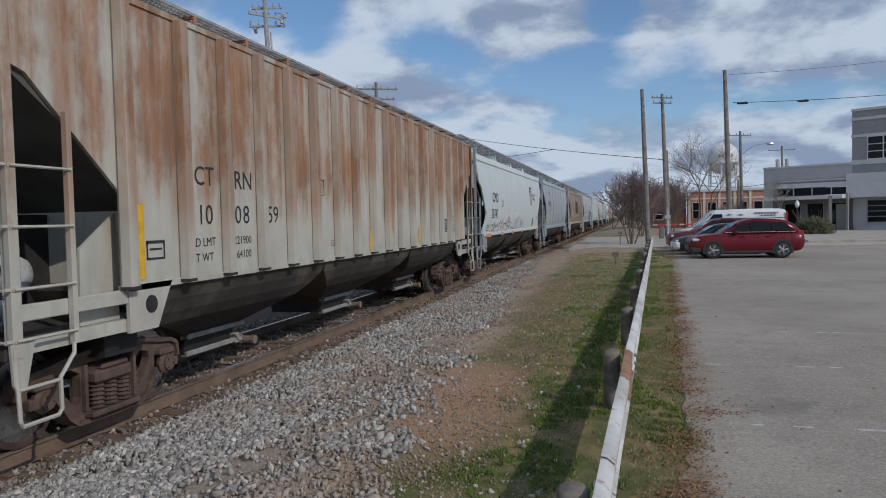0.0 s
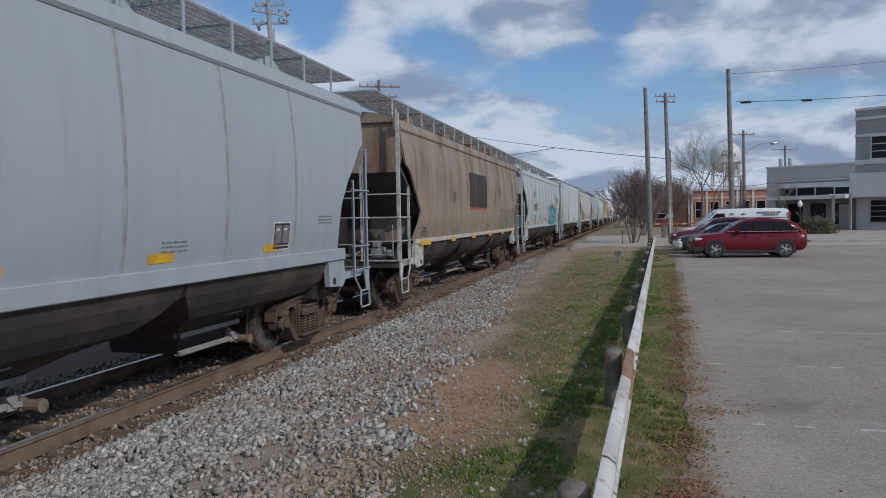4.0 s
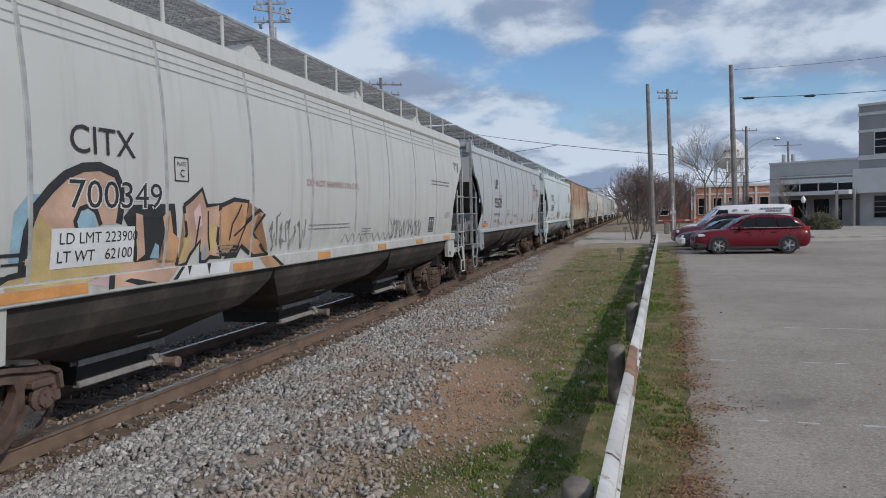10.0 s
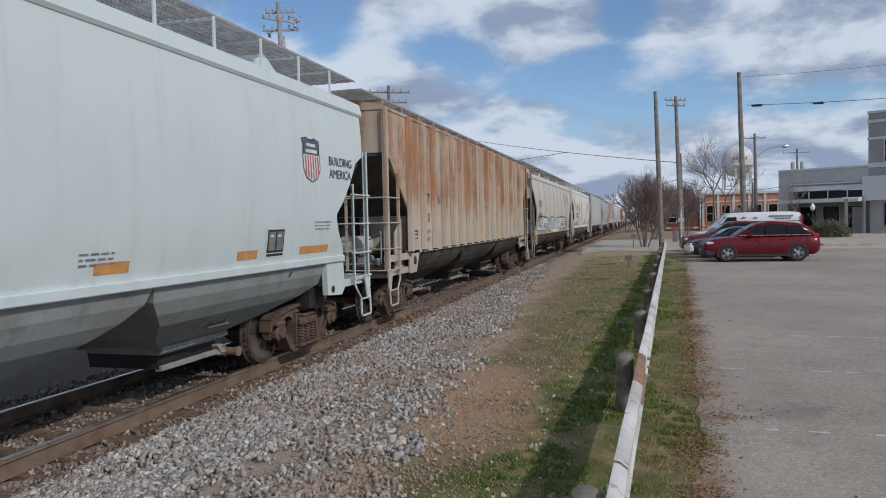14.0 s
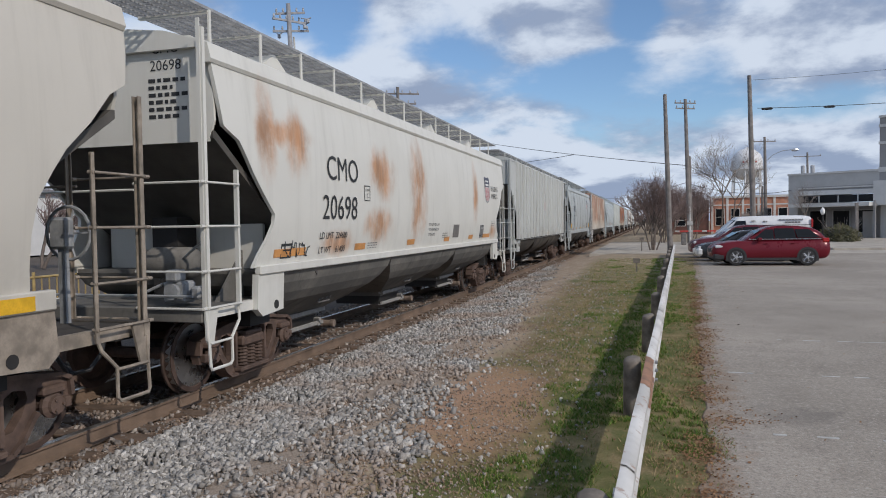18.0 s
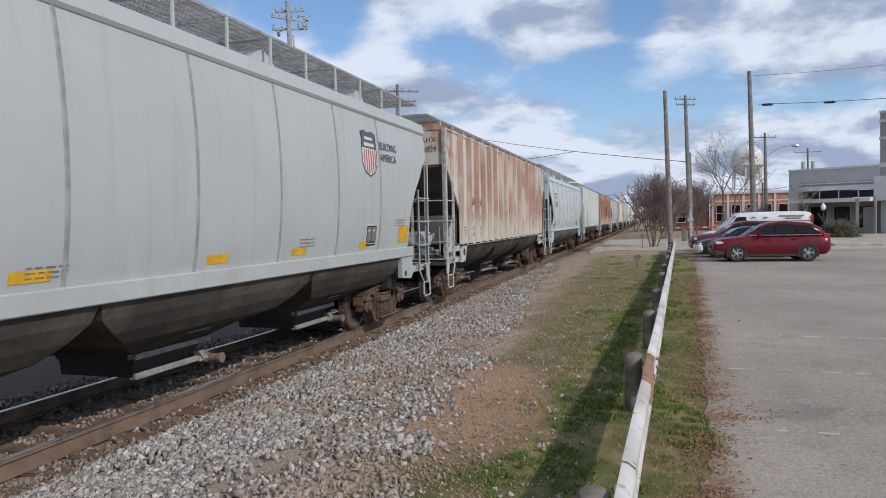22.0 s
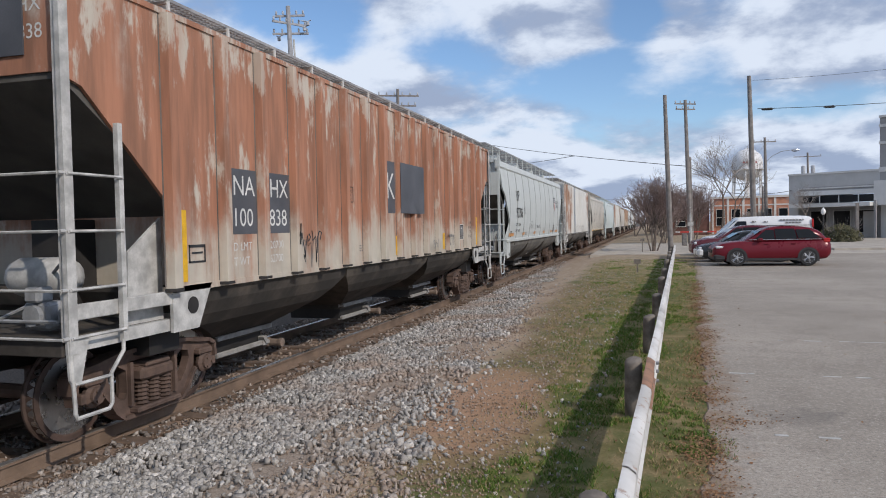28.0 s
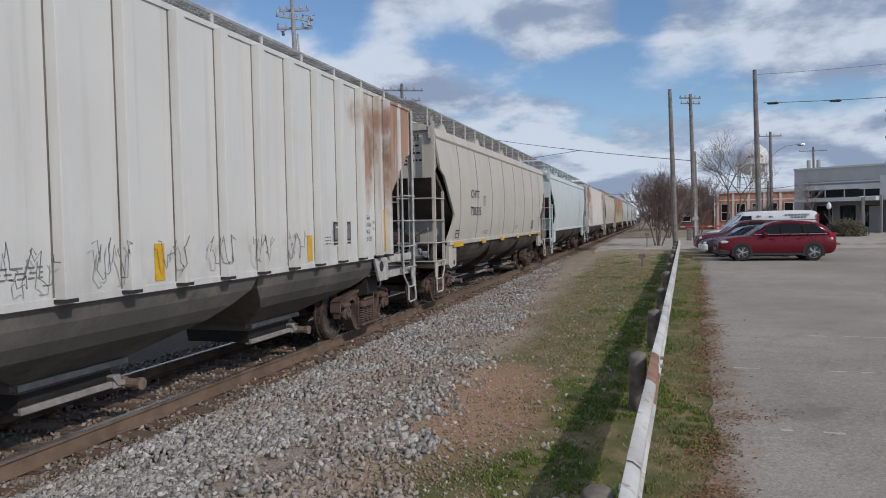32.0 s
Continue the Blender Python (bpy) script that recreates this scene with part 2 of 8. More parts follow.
plain("black_steel", (0.030, 0.028, 0.027), 0.7, 0.0, 0.4)
plain("truck_steel", (0.125, 0.084, 0.066), 0.8, 0.0, 0.45, 5.0)
plain("wheel_steel", (0.095, 0.064, 0.052), 0.65, 0.2, 0.4, 4.0)
plain("tread_steel", (0.45, 0.44, 0.43), 0.3, 0.9, 0.2)
plain("white_steel", (0.50, 0.495, 0.475), 0.6, 0.0, 0.35)
plain("grey_steel", (0.30, 0.31, 0.32), 0.6, 0.0, 0.3)
plain("walkway_steel", (0.36, 0.365, 0.37), 0.6, 0.2, 0.3)
plain("trim_tan", (0.30, 0.255, 0.205), 0.7, 0.0, 0.4)
plain("joint_dark", (0.17, 0.155, 0.14), 0.85, 0.0, 0.5, 2.0)
plain("gate_pale", (0.30, 0.29, 0.275), 0.7, 0.0, 0.35)
plain("gate_rusty", (0.21, 0.16, 0.125), 0.8, 0.0, 0.4)
plain("gate_grey", (0.19, 0.18, 0.17), 0.6, 0.1, 0.35)
plain("seam_paint", (0.30, 0.32, 0.315), 0.6, 0.0, 0.25)
plain("pole_pale", (0.36, 0.365, 0.385), 0.85, 0.0, 0.25)
plain("letter_black", (0.035, 0.037, 0.04), 0.7, 0.0, 0.3, 9.0)
plain("letter_white", (0.66, 0.66, 0.64), 0.7, 0.0, 0.2, 9.0)
plain("letter_red", (0.45, 0.10, 0.08), 0.7, 0.0, 0.3, 9.0)
plain("emblem_navy", (0.10, 0.11, 0.15), 0.6, 0.0, 0.3, 9.0)
plain("emblem_red", (0.46, 0.11, 0.12), 0.7, 0.0, 0.3, 9.0)
plain("shield_blue", (0.05, 0.06, 0.12), 0.6, 0.0, 0.3, 9.0)
plain("reflector_yellow", (0.72, 0.42, 0.02), 0.45, 0.0, 0.2)
plain("reflector_orange", (0.62, 0.30, 0.10), 0.5, 0.0, 0.2)
plain("tag_green", (0.22, 0.52, 0.34), 0.6, 0.0, 0.2)
plain("rail_steel", (0.185, 0.13, 0.092), 0.75, 0.0, 0.35, 3.0)
plain("rail_head", (0.40, 0.37, 0.34), 0.3, 0.8, 0.3, 3.0)
plain("guard_rust", (0.30, 0.17, 0.11), 0.8, 0.0, 0.4, 5.0)
plain("pole_timber", (0.235, 0.215, 0.20), 0.9, 0.0, 0.35, 3.0)
plain("wire_black", (0.03, 0.03, 0.03), 0.6, 0.0, 0.1)
plain("insulator", (0.45, 0.47, 0.50), 0.35, 0.0, 0.2)
plain("dark_glass", (0.012, 0.014, 0.017), 0.10, 0.0, 0.1, 1.0, 5.0, 0.22)
plain("tyre_rubber", (0.022, 0.022, 0.023), 0.8, 0.0, 0.3)
plain("alloy", (0.55, 0.56, 0.58), 0.3, 0.8, 0.15)
plain("car_red", (0.135, 0.008, 0.017), 0.30, 0.1, 0.10, 1.0, 200.0, 0.35)
plain("car_maroon", (0.10, 0.012, 0.02), 0.3, 0.1, 0.12, 1.0, 200.0, 0.6)
plain("car_white", (0.72, 0.73, 0.74), 0.3, 0.0, 0.08, 1.0, 200.0, 0.6)
plain("car_silver", (0.48, 0.50, 0.52), 0.28, 0.5, 0.08, 1.0, 200.0, 0.6)
plain("car_black", (0.02, 0.022, 0.026), 0.25, 0.0, 0.1, 1.0, 200.0, 0.6)
plain("lamp_red", (0.40, 0.02, 0.02), 0.25, 0.0, 0.1)
plain("lamp_and_sky_glass", (0.65, 0.66, 0.68), 0.15, 0.0, 0.1)
plain("plastic_trim", (0.035, 0.035, 0.037), 0.6, 0.0, 0.2)
plain("globe_white", (0.82, 0.82, 0.80), 0.4, 0.0, 0.05)
plain("concrete", (0.43, 0.385, 0.325), 0.9, 0.0, 0.25, 1.2, 40.0)
plain("wall_grey", (0.47, 0.47, 0.465), 0.85, 0.0, 0.12, 0.8, 40.0)
plain("wall_pale", (0.64, 0.635, 0.62), 0.85, 0.0, 0.10, 0.8, 40.0)
plain("wall_dark", (0.33, 0.325, 0.325), 0.85, 0.0, 0.12, 0.8, 40.0)
plain("brick_orange", (0.56, 0.27, 0.175), 0.9, 0.0, 0.25, 2.0, 30.0)
plain("brick_dark", (0.15, 0.075, 0.06), 0.9, 0.0, 0.25, 2.0, 30.0)
plain("trim_white", (0.70, 0.69, 0.66), 0.7, 0.0, 0.12)
plain("roof_grey", (0.22, 0.22, 0.23), 0.9, 0.0, 0.2, 1.0)
plain("bark", (0.17, 0.14, 0.12), 0.95, 0.0, 0.35, 8.0)
plain("letter_faint", (0.20, 0.20, 0.20), 0.7, 0.0, 0.3, 9.0)
plain("twig", (0.26, 0.195, 0.175), 0.95, 0.0, 0.3, 8.0)
plain("twig_pale", (0.34, 0.30, 0.27), 0.95, 0.0, 0.3, 8.0)
plain("rail_ochre", (0.42, 0.31, 0.13), 0.6, 0.0, 0.3)
plain("shrub_leaf", (0.105, 0.10, 0.05), 0.8, 0.0, 0.4, 4.0)
plain("tank_white", (0.72, 0.72, 0.72), 0.5, 0.0, 0.08, 0.2)
plain("barrier_red", (0.50, 0.06, 0.05), 0.5, 0.0, 0.2)

# ---- mesh helpers ----
def finish(bm, smooth=False):
    bmesh.ops.recalc_face_normals(bm, faces=bm.faces[:])
    me = bpy.data.meshes.new("mesh")
    bm.to_mesh(me)
    bm.free()
    if smooth:
        me.shade_smooth()
    return me


def put(name, me, material, parent=None, label="", m=None):
    """An object of its own on a mesh, with a material of its own."""
    ob = new(name, me)
    if not me.materials:
        me.materials.append(None)
    ob.material_slots[0].link = "OBJECT"
    ob.material_slots[0].material = MATS[material]
    if parent is not None:
        ob.parent = parent
    if m is not None:
        ob.matrix_basis = m
    if label:
        tagged(ob, label)
    return ob


def part(name, bm, material, parent, label="", smooth=False, m=None):
    return put(name, finish(bm, smooth), material, parent, label, m)


def thing(name, m, label, category, group="", kind=""):
    ob = new(name)
    ob.empty_display_size = 0.3
    ob.matrix_basis = m
    return tagged(ob, label, category, group, kind)


def box(bm, x0, x1, y0, y1, z0, z1, bevel=0.0):
    vs = [bm.verts.new((x, y, z)) for x in (x0, x1) for y in (y0, y1) for z in (z0, z1)]
    fs = [bm.faces.new([vs[i] for i in q]) for q in ((0, 1, 3, 2), (4, 6, 7, 5), (0, 4, 5, 1), (2, 3, 7, 6), (0, 2, 6, 4), (1, 5, 7, 3))]
    if bevel:
        es = list({e for f in fs for e in f.edges})
        bmesh.ops.bevel(bm, geom=es, offset=bevel, segments=1, affect="EDGES")
    return bm


def new_box(*a, **k):
    return box(bmesh.new(), *a, **k)


def rod(bm, a, b, r, seg=6, r2=None):
    """A round bar from a to b, closed at both ends."""
    a, b = Vector(a), Vector(b)
    d = (b - a).normalized()
    u = d.orthogonal().normalized()
    w = d.cross(u)
    rings = []
    for c, rr in ((a, r), (b, r if r2 is None else r2)):
        rings.append([bm.verts.new(c + (u * math.cos(i * math.tau / seg) + w * math.sin(i * math.tau / seg)) * rr) for i in range(seg)])
    for i in range(seg):
        bm.faces.new((rings[0][i], rings[0][(i + 1) % seg], rings[1][(i + 1) % seg], rings[1][i]))
    bm.faces.new(rings[0][::-1])
    bm.faces.new(rings[1])
    return bm


def path(bm, pts, r, seg=6):
    """A bent round bar through the points, as one closed tube."""
    pts = [Vector(p) for p in pts]
    u, rings = None, []
    for i, p in enumerate(pts):
        d = (pts[min(i + 1, len(pts) - 1)] - pts[max(i - 1, 0)]).normalized()
        u = d.orthogonal().normalized() if u is None else (u - d * u.dot(d)).normalized()
        w = d.cross(u)
        rings.append([bm.verts.new(p + (u * math.cos(k * math.tau / seg) + w * math.sin(k * math.tau / seg)) * r) for k in range(seg)])
    for p, q in zip(rings, rings[1:]):
        for k in range(seg):
            bm.faces.new((p[k], p[(k + 1) % seg], q[(k + 1) % seg], q[k]))
    bm.faces.new(rings[0][::-1])
    bm.faces.new(rings[-1])
    return bm


def prism(bm, outline, axis, a, b):
    """A flat outline pushed from a to b along an axis (0, 1 or 2); the outline gives the other two."""
    def at(p, s):
        q = list(p)
        q.insert(axis, s)
        return bm.verts.new(q)
    lo, hi = [at(p, a) for p in outline], [at(p, b) for p in outline]
    n = len(outline)
    bm.faces.new(lo)
    bm.faces.new(hi[::-1])
    for i in range(n):
        bm.faces.new((lo[i], hi[i], hi[(i + 1) % n], lo[(i + 1) % n]))
    return bm


def lathe(bm, prof, axis=2, seg=16, centre=(0, 0, 0)):
    """A profile of (radius, height) turned about an axis."""
    rings = []
    for r, h in prof:
        ring = []
        for i in range(seg):
            a = i * math.tau / seg
            p = [r * math.cos(a), r * math.sin(a)]
            p.insert(axis, h)
            ring.append(bm.verts.new([p[k] + centre[k] for k in range(3)]))
        rings.append(ring)
    for r0, r1 in zip(rings, rings[1:]):
        for i in range(seg):
            bm.faces.new((r0[i], r0[(i + 1) % seg], r1[(i + 1) % seg], r1[i]))
    bm.faces.new(rings[0][::-1])
    bm.faces.new(rings[-1])
    return bm


def sheet(bm, rows, thick=None):
    """A skin over rows of points."""
    vs = [[bm.verts.new(p) for p in row] for row in rows]
    for r0, r1 in zip(vs, vs[1:]):
        for i in range(len(r0) - 1):
            bm.faces.new((r0[i], r0[i + 1], r1[i + 1], r1[i]))
    return bm


TEXTS = {}


def text_mesh(words, size, wide=1.0):
    """Lettering as a flat mesh in the xy plane, from its lower left corner."""
    key = (words, size, wide)
    if key not in TEXTS:
        cu = bpy.data.curves.new("lettering", "FONT")
        cu.body, cu.size, cu.resolution_u, cu.offset = words, size / 0.69, 3, 0.0
        ob = new("lettering", cu)
        dg = bpy.context.evaluated_depsgraph_get()
        me = bpy.data.meshes.new_from_object(ob.evaluated_get(dg))
        bpy.data.objects.remove(ob)
        for v in me.vertices:
            v.co.x *= wide
        me.materials.clear()
        TEXTS[key] = me
    return TEXTS[key]


def smooth(a, b, x):
    t = min(1, max(0, (x - a) / (b - a)))
    return t * t * (3 - 2 * t)


# ---- the lie of the land ----
TRACK_X = -6.37


def lot_z(y):
    return 0.003 * (min(max(y, -10), 54) - 6)


def ground_z(x, y):
    w = smooth(-4.9, -2.3, x)
    far = smooth(-8.0, -10.5, x)
    base = -0.205 + 0.065 * far
    z = (1 - w) * base + w * (lot_z(y) - 0.01)
    return z


def fence_x(y):
    return -0.41 + 0.0345 * y


# ---- ground, track bed, parking lot ----
def ground_material():
    k = Nodes("ground")
    v = k.coords(world=True)
    x, y = k.axis(0, True), k.axis(1, True)
    big, mid, fine = k.noise(v, 0.55, 5), k.noise(v, 2.6, 6, 0.6), k.noise(v, 38.0, 5, 0.65)
    dirt = k.mix(k.ramp(mid, 0.35, 0.68), (0.33, 0.25, 0.175), (0.44, 0.36, 0.275))
    dirt = k.mix(k.ramp(fine, 0.4, 0.75, 0, 0.5), dirt, (0.18, 0.13, 0.09))
    turf = k.mix(k.ramp(mid, 0.35, 0.65), (0.12, 0.115, 0.04), (0.28, 0.215, 0.115))
    turf = k.mix(k.ramp(fine, 0.4, 0.7, 0, 0.55), turf, (0.10, 0.085, 0.04))
    lush = k.ramp(k.noise(k.coords((1.0, 0.6, 1.0), world=True), 1.1, 6, 0.6), 0.45, 0.62)
    turf = k.mix(k.math("MULTIPLY", lush, 0.7), turf, (0.075, 0.105, 0.027))
    clay = k.mix(k.ramp(fine, 0.3, 0.7), (0.42, 0.26, 0.165), (0.33, 0.20, 0.125))
    # grass runs along the fence; its edge wanders
    side = k.math("SUBTRACT", x, k.math("ADD", k.math("MULTIPLY", y, -0.03), -1.9))
    edge = k.math("ADD", side, k.math("MULTIPLY", k.math("SUBTRACT", big, 0.5), 1.6))
    edge = k.math("ADD", edge, k.math("MULTIPLY", k.math("SUBTRACT", mid, 0.5), 1.3))
    col = k.mix(k.ramp(edge, -0.35, 0.35), dirt, turf)
    # the far end of the verge is trodden bare
    col = k.mix(k.ramp(k.math("ADD", y, k.math("MULTIPLY", k.math("SUBTRACT", mid, 0.5), 14.0)), 24.0, 42.0, 0.0, 0.75), col, dirt)
    # a bare clay patch by the fence
    dx = k.math("DIVIDE", k.math("SUBTRACT", x, k.math("ADD", -1.55, k.math("MULTIPLY", y, -0.04))), 0.75)
    dy = k.math("DIVIDE", k.math("SUBTRACT", y, 8.0), 2.2)
    rr = k.math("ADD", k.math("ADD", k.math("MULTIPLY", dx, dx), k.math("MULTIPLY", dy, dy)), k.math("MULTIPLY", k.math("SUBTRACT", mid, 0.5), 1.6))
    col = k.mix(k.ramp(rr, 1.35, 0.3, 0.0, 0.8), col, clay)
    # stone dust under the ballast
    stone = k.mix(k.ramp(fine, 0.35, 0.65), (0.24, 0.19, 0.15), (0.40, 0.335, 0.27))
    bed = k.math("ADD", x, k.math("ADD", k.math("MULTIPLY", y, 0.06), k.math("MULTIPLY", k.math("SUBTRACT", big, 0.5), 1.6)))
    col = k.mix(k.ramp(bed, -1.9, -2.5), col, stone)
    # brown brake dust close to the rails
    rust = k.math("ADD", x, k.math("MULTIPLY", k.math("SUBTRACT", mid, 0.5), 0.5))
    col = k.mix(k.ramp(rust, -4.6, -5.0, 0, 0.8), col, k.mix(k.ramp(fine, 0.35, 0.65), (0.20, 0.135, 0.10), (0.30, 0.215, 0.16)))
    # the ground turns darker from the far rail outwards
    far_dark = k.mix(k.ramp(fine, 0.35, 0.65), (0.055, 0.05, 0.046), (0.12, 0.105, 0.09))
    col = k.mix(k.ramp(k.math("ADD", x, k.math("MULTIPLY", k.math("SUBTRACT", mid, 0.5), 0.8)), -7.2, -7.7, 0, 0.9), col, far_dark)
    k.bump(fine, 0.6, 0.02)
    return k.done(col, 0.95, 0.0, 0.2)


def asphalt_material():
    k = Nodes("asphalt")
    v = k.coords(world=True)
    big, mid, fine = k.noise(v, 0.22, 5), k.noise(v, 1.6, 6, 0.6), k.noise(v, 70.0, 4, 0.7)
    col = k.mix(k.ramp(big, 0.35, 0.65), (0.305, 0.268, 0.222), (0.40, 0.352, 0.295))
    col = k.mix(k.ramp(mid, 0.45, 0.72, 0, 0.45), col, (0.22, 0.19, 0.158))
    coarse = k.noise(v, 28.0, 5, 0.75)
    col = k.mix(k.ramp(coarse, 0.52, 0.64, 0, 0.45), col, (0.14, 0.126, 0.112))
    col = k.mix(k.ramp(coarse, 0.46, 0.37, 0, 0.6), col, (0.52, 0.475, 0.42))
    col = k.mix(k.ramp(fine, 0.45, 0.7, 0, 0.6), col, (0.13, 0.122, 0.115))
    col = k.mix(k.ramp(fine, 0.36, 0.26, 0, 0.5), col, (0.52, 0.49, 0.46))
    # earth and leaf mould trodden over the edge
    rim = k.math("SUBTRACT", k.axis(0, True), k.math("ADD", 0.13, k.math("MULTIPLY", k.axis(1, True), 0.05)))
    rim = k.math("ADD", rim, k.math("MULTIPLY", k.math("SUBTRACT", mid, 0.5), 1.7))
    col = k.mix(k.ramp(rim, 0.36, -0.10, 0, 0.75), col, k.mix(k.ramp(fine, 0.35, 0.65), (0.30, 0.20, 0.125), (0.16, 0.11, 0.075)))
    # damp, oily patch
    dx = k.math("DIVIDE", k.math("SUBTRACT", k.axis(0, True), 1.4), 0.5)
    dy = k.math("DIVIDE", k.math("SUBTRACT", k.axis(1, True), 8.1), 0.5)
    rr = k.math("ADD", k.math("ADD", k.math("MULTIPLY", dx, dx), k.math("MULTIPLY", dy, dy)), k.math("MULTIPLY", k.math("SUBTRACT", mid, 0.5), 6.0))
    col = k.mix(k.ramp(rr, 1.3, -0.4, 0, 0.42), col, (0.11, 0.10, 0.092))
    k.bump(coarse, 0.7, 0.008)
    return k.done(col, 0.9, 0.0, 0.25)


def ballast_material(name, a, b, c):
    k = Nodes(name)
    r = k.island()
    col = k.mix(k.ramp(r, 0.0, 0.7), a, b)
    col = k.mix(k.ramp(r, 0.80, 1.0), col, c)
    f = k.noise(k.coords(world=True), 90, 3)
    col = k.mix(k.ramp(f, 0.4, 0.7, 0, 0.4), col, (0.10, 0.09, 0.08))
    col = k.mix(k.ramp(k.noise(k.coords(world=True), 0.7, 4), 0.44, 0.64, 0, 0.6), col, (0.29, 0.205, 0.145))
    k.bump(f, 0.3, 0.004)
    return k.done(col, 0.9, 0.0, 0.25)


ground_material(), asphalt_material()
ballast_material("ballast", (0.22, 0.21, 0.195), (0.45, 0.43, 0.40), (0.66, 0.63, 0.59))
plain("tie_timber", (0.15, 0.105, 0.075), 0.95, 0.0, 0.45, 5.0, 30.0)
plain("stripe_paint", (0.48, 0.47, 0.45), 0.8, 0.0, 0.3, 8.0)


def steps(a, b, first, grow):
    out, x, d = [a], a, first
    while x < b:
        x += d
        d *= grow
        out.append(min(x, b))
    return out


def build_ground():
    xs = sorted(set([-x for x in steps(0, 1500, 0.25, 1.045)] + steps(0, 1500, 0.25, 1.06)))
    ys = sorted(set([-y for y in steps(0, 1500, 0.6, 1.12)] + steps(0, 2500, 0.35, 1.035)))
    bm = bmesh.new()
    rows = [[(x, y, ground_z(x, y) + 0.02 * (noise.noise((x * 1.3, y * 1.3, 0)) if -5 < x < 1 and 0 < y < 60 else 0)) for x in xs] for y in ys]
    sheet(bm, rows)
    g = put("ground", finish(bm, True), "ground")
    tagged(g, "bare earth and patchy winter grass beside a gravel rail bed", "ground", kind="structure")
    # the parking lot: a sheet with a crumbling edge towards the grass
    bm = bmesh.new()
    rows = []
    for y in steps(-14, 47.5, 0.07, 1.002):
        e = 0.13 + 0.05 * y + 0.14 * noise.noise((y * 0.8, 0, 3)) + 0.10 * noise.noise((y * 3.1, 0, 7)) + 0.07 * noise.noise((y * 9.3, 0, 1))
        rows.append([(x, y, lot_z(y) + (0.006 if i else -0.04)) for i, x in enumerate((e - 0.05, e, 4, 9, 18, 40, 80))])
    sheet(bm, rows)
    lot = put("parking_lot", finish(bm), "asphalt")
    tagged(lot, "worn grey asphalt parking lot with a crumbling edge", "parking lot", kind="structure")
    for i, (x0, x1, y) in enumerate(((0.78, 3.6, 7.36), (0.8, 4.2, 10.21), (2.0, 5.5, 13.1))):
        bm = bmesh.new()
        x = x0
        while x < x1:
            w = random.uniform(0.05, 0.32)
            if random.random() < 0.62 - 0.12 * (x - x0):
                yy = y + random.uniform(-0.006, 0.006)
                hw = random.uniform(0.012, 0.03)
                box(bm, x, x + w, yy - hw, yy + hw, lot_z(y) - 0.002, lot_z(y) + 0.010)
            x += w + random.uniform(0.01, 0.06)
        s = put("stall_stripe", finish(bm), "stripe_paint", lot, "worn white stall line")
    # pale concrete of the level crossing beyond the grass
    bm = bmesh.new()
    rows = [[(x, y, max(ground_z(x, y), lot_z(y) * smooth(-6, -3.5, x)) + 0.014) for x in (-3.7, -3.0, -2, -1, 0.5, 2.0, 5, 9, 40)] for y in (44.6, 45.2, 47, 50, 54, 60, 68)]
    rows.insert(0, [(x, y - 0.05, ground_z(x, y) - 0.1) for x, y, z in rows[0]])
    rows = [[(r[0][0] - 0.05, r[0][1], ground_z(*r[0][:2]) - 0.1)] + r for r in rows]
    sheet(bm, rows)
    tagged(put("crossing_apron", finish(bm), "concrete"), "pale sunlit concrete apron of a street crossing", "pavement", kind="structure")
    bm = bmesh.new()
    box(bm, 10.5, 70, 48.4, 74, lot_z(54) - 0.05, lot_z(54) + 0.12, 0.02)
    tagged(put("pavement", finish(bm), "concrete"), "raised concrete pavement before the grey shop building", "pavement", kind="structure")


build_ground()


def build_track():
    track = thing("railway_track", pose(TRACK_X, 0, 0), "rusty steel rails on weathered timber ties", "railway track", kind="structure")
    prof = [(-0.07, -0.175), (0.07, -0.175), (0.07, -0.16), (0.012, -0.14), (0.012, -0.045), (0.036, -0.035), (0.036, -0.012), (-0.036, -0.012), (-0.036, -0.035), (-0.012, -0.045), (-0.012, -0.14), (-0.07, -0.16)]
    for s in (-1, 1):
        r = part("rail", prism(bmesh.new(), [(x + s * 0.753, z) for x, z in prof], 1, -160, 700), "rail_steel", track)
        part("rail_head", new_box(s * 0.753 - 0.034, s * 0.753 + 0.034, -160, 700, -0.013, 0.0), "rail_head", r, "polished running surface")
    ties = []
    for k in range(3):
        bm = bmesh.new()
        box(bm, -1.3, 1.3, -0.115, 0.115, -0.35, -0.17, 0.012)
        for v in bm.verts:
            v.co += Vector((random.uniform(-0.03, 0.03), random.uniform(-0.008, 0.008), random.uniform(-0.006, 0.004)))
        ties.append(finish(bm))
    plate = finish(new_box(-0.1, 0.1, -0.09, 0.09, -0.176, -0.160, 0.004))
    for i in range(138):
        y = -8.54 + i * 0.53
        t = put("tie", ties[i % 3], "tie_timber", track, m=pose(random.uniform(-0.04, 0.08), y + random.uniform(-0.03, 0.03), random.uniform(-0.012, 0.012), 0, 0, random.uniform(-1.5, 1.5)))
        if 16 < i < 58:
            put("tie_plate", plate, "rail_steel", t, m=pose(0.753, 0, 0.003))
    bm = bmesh.new()
    for y in np.arange(65, 260, 0.53):
        box(bm, -1.3, 1.3, y - 0.115, y + 0.115, -0.35, -0.172)
    tagged(part("far_ties", bm, "tie_timber", track), kind="stuff")


build_track()

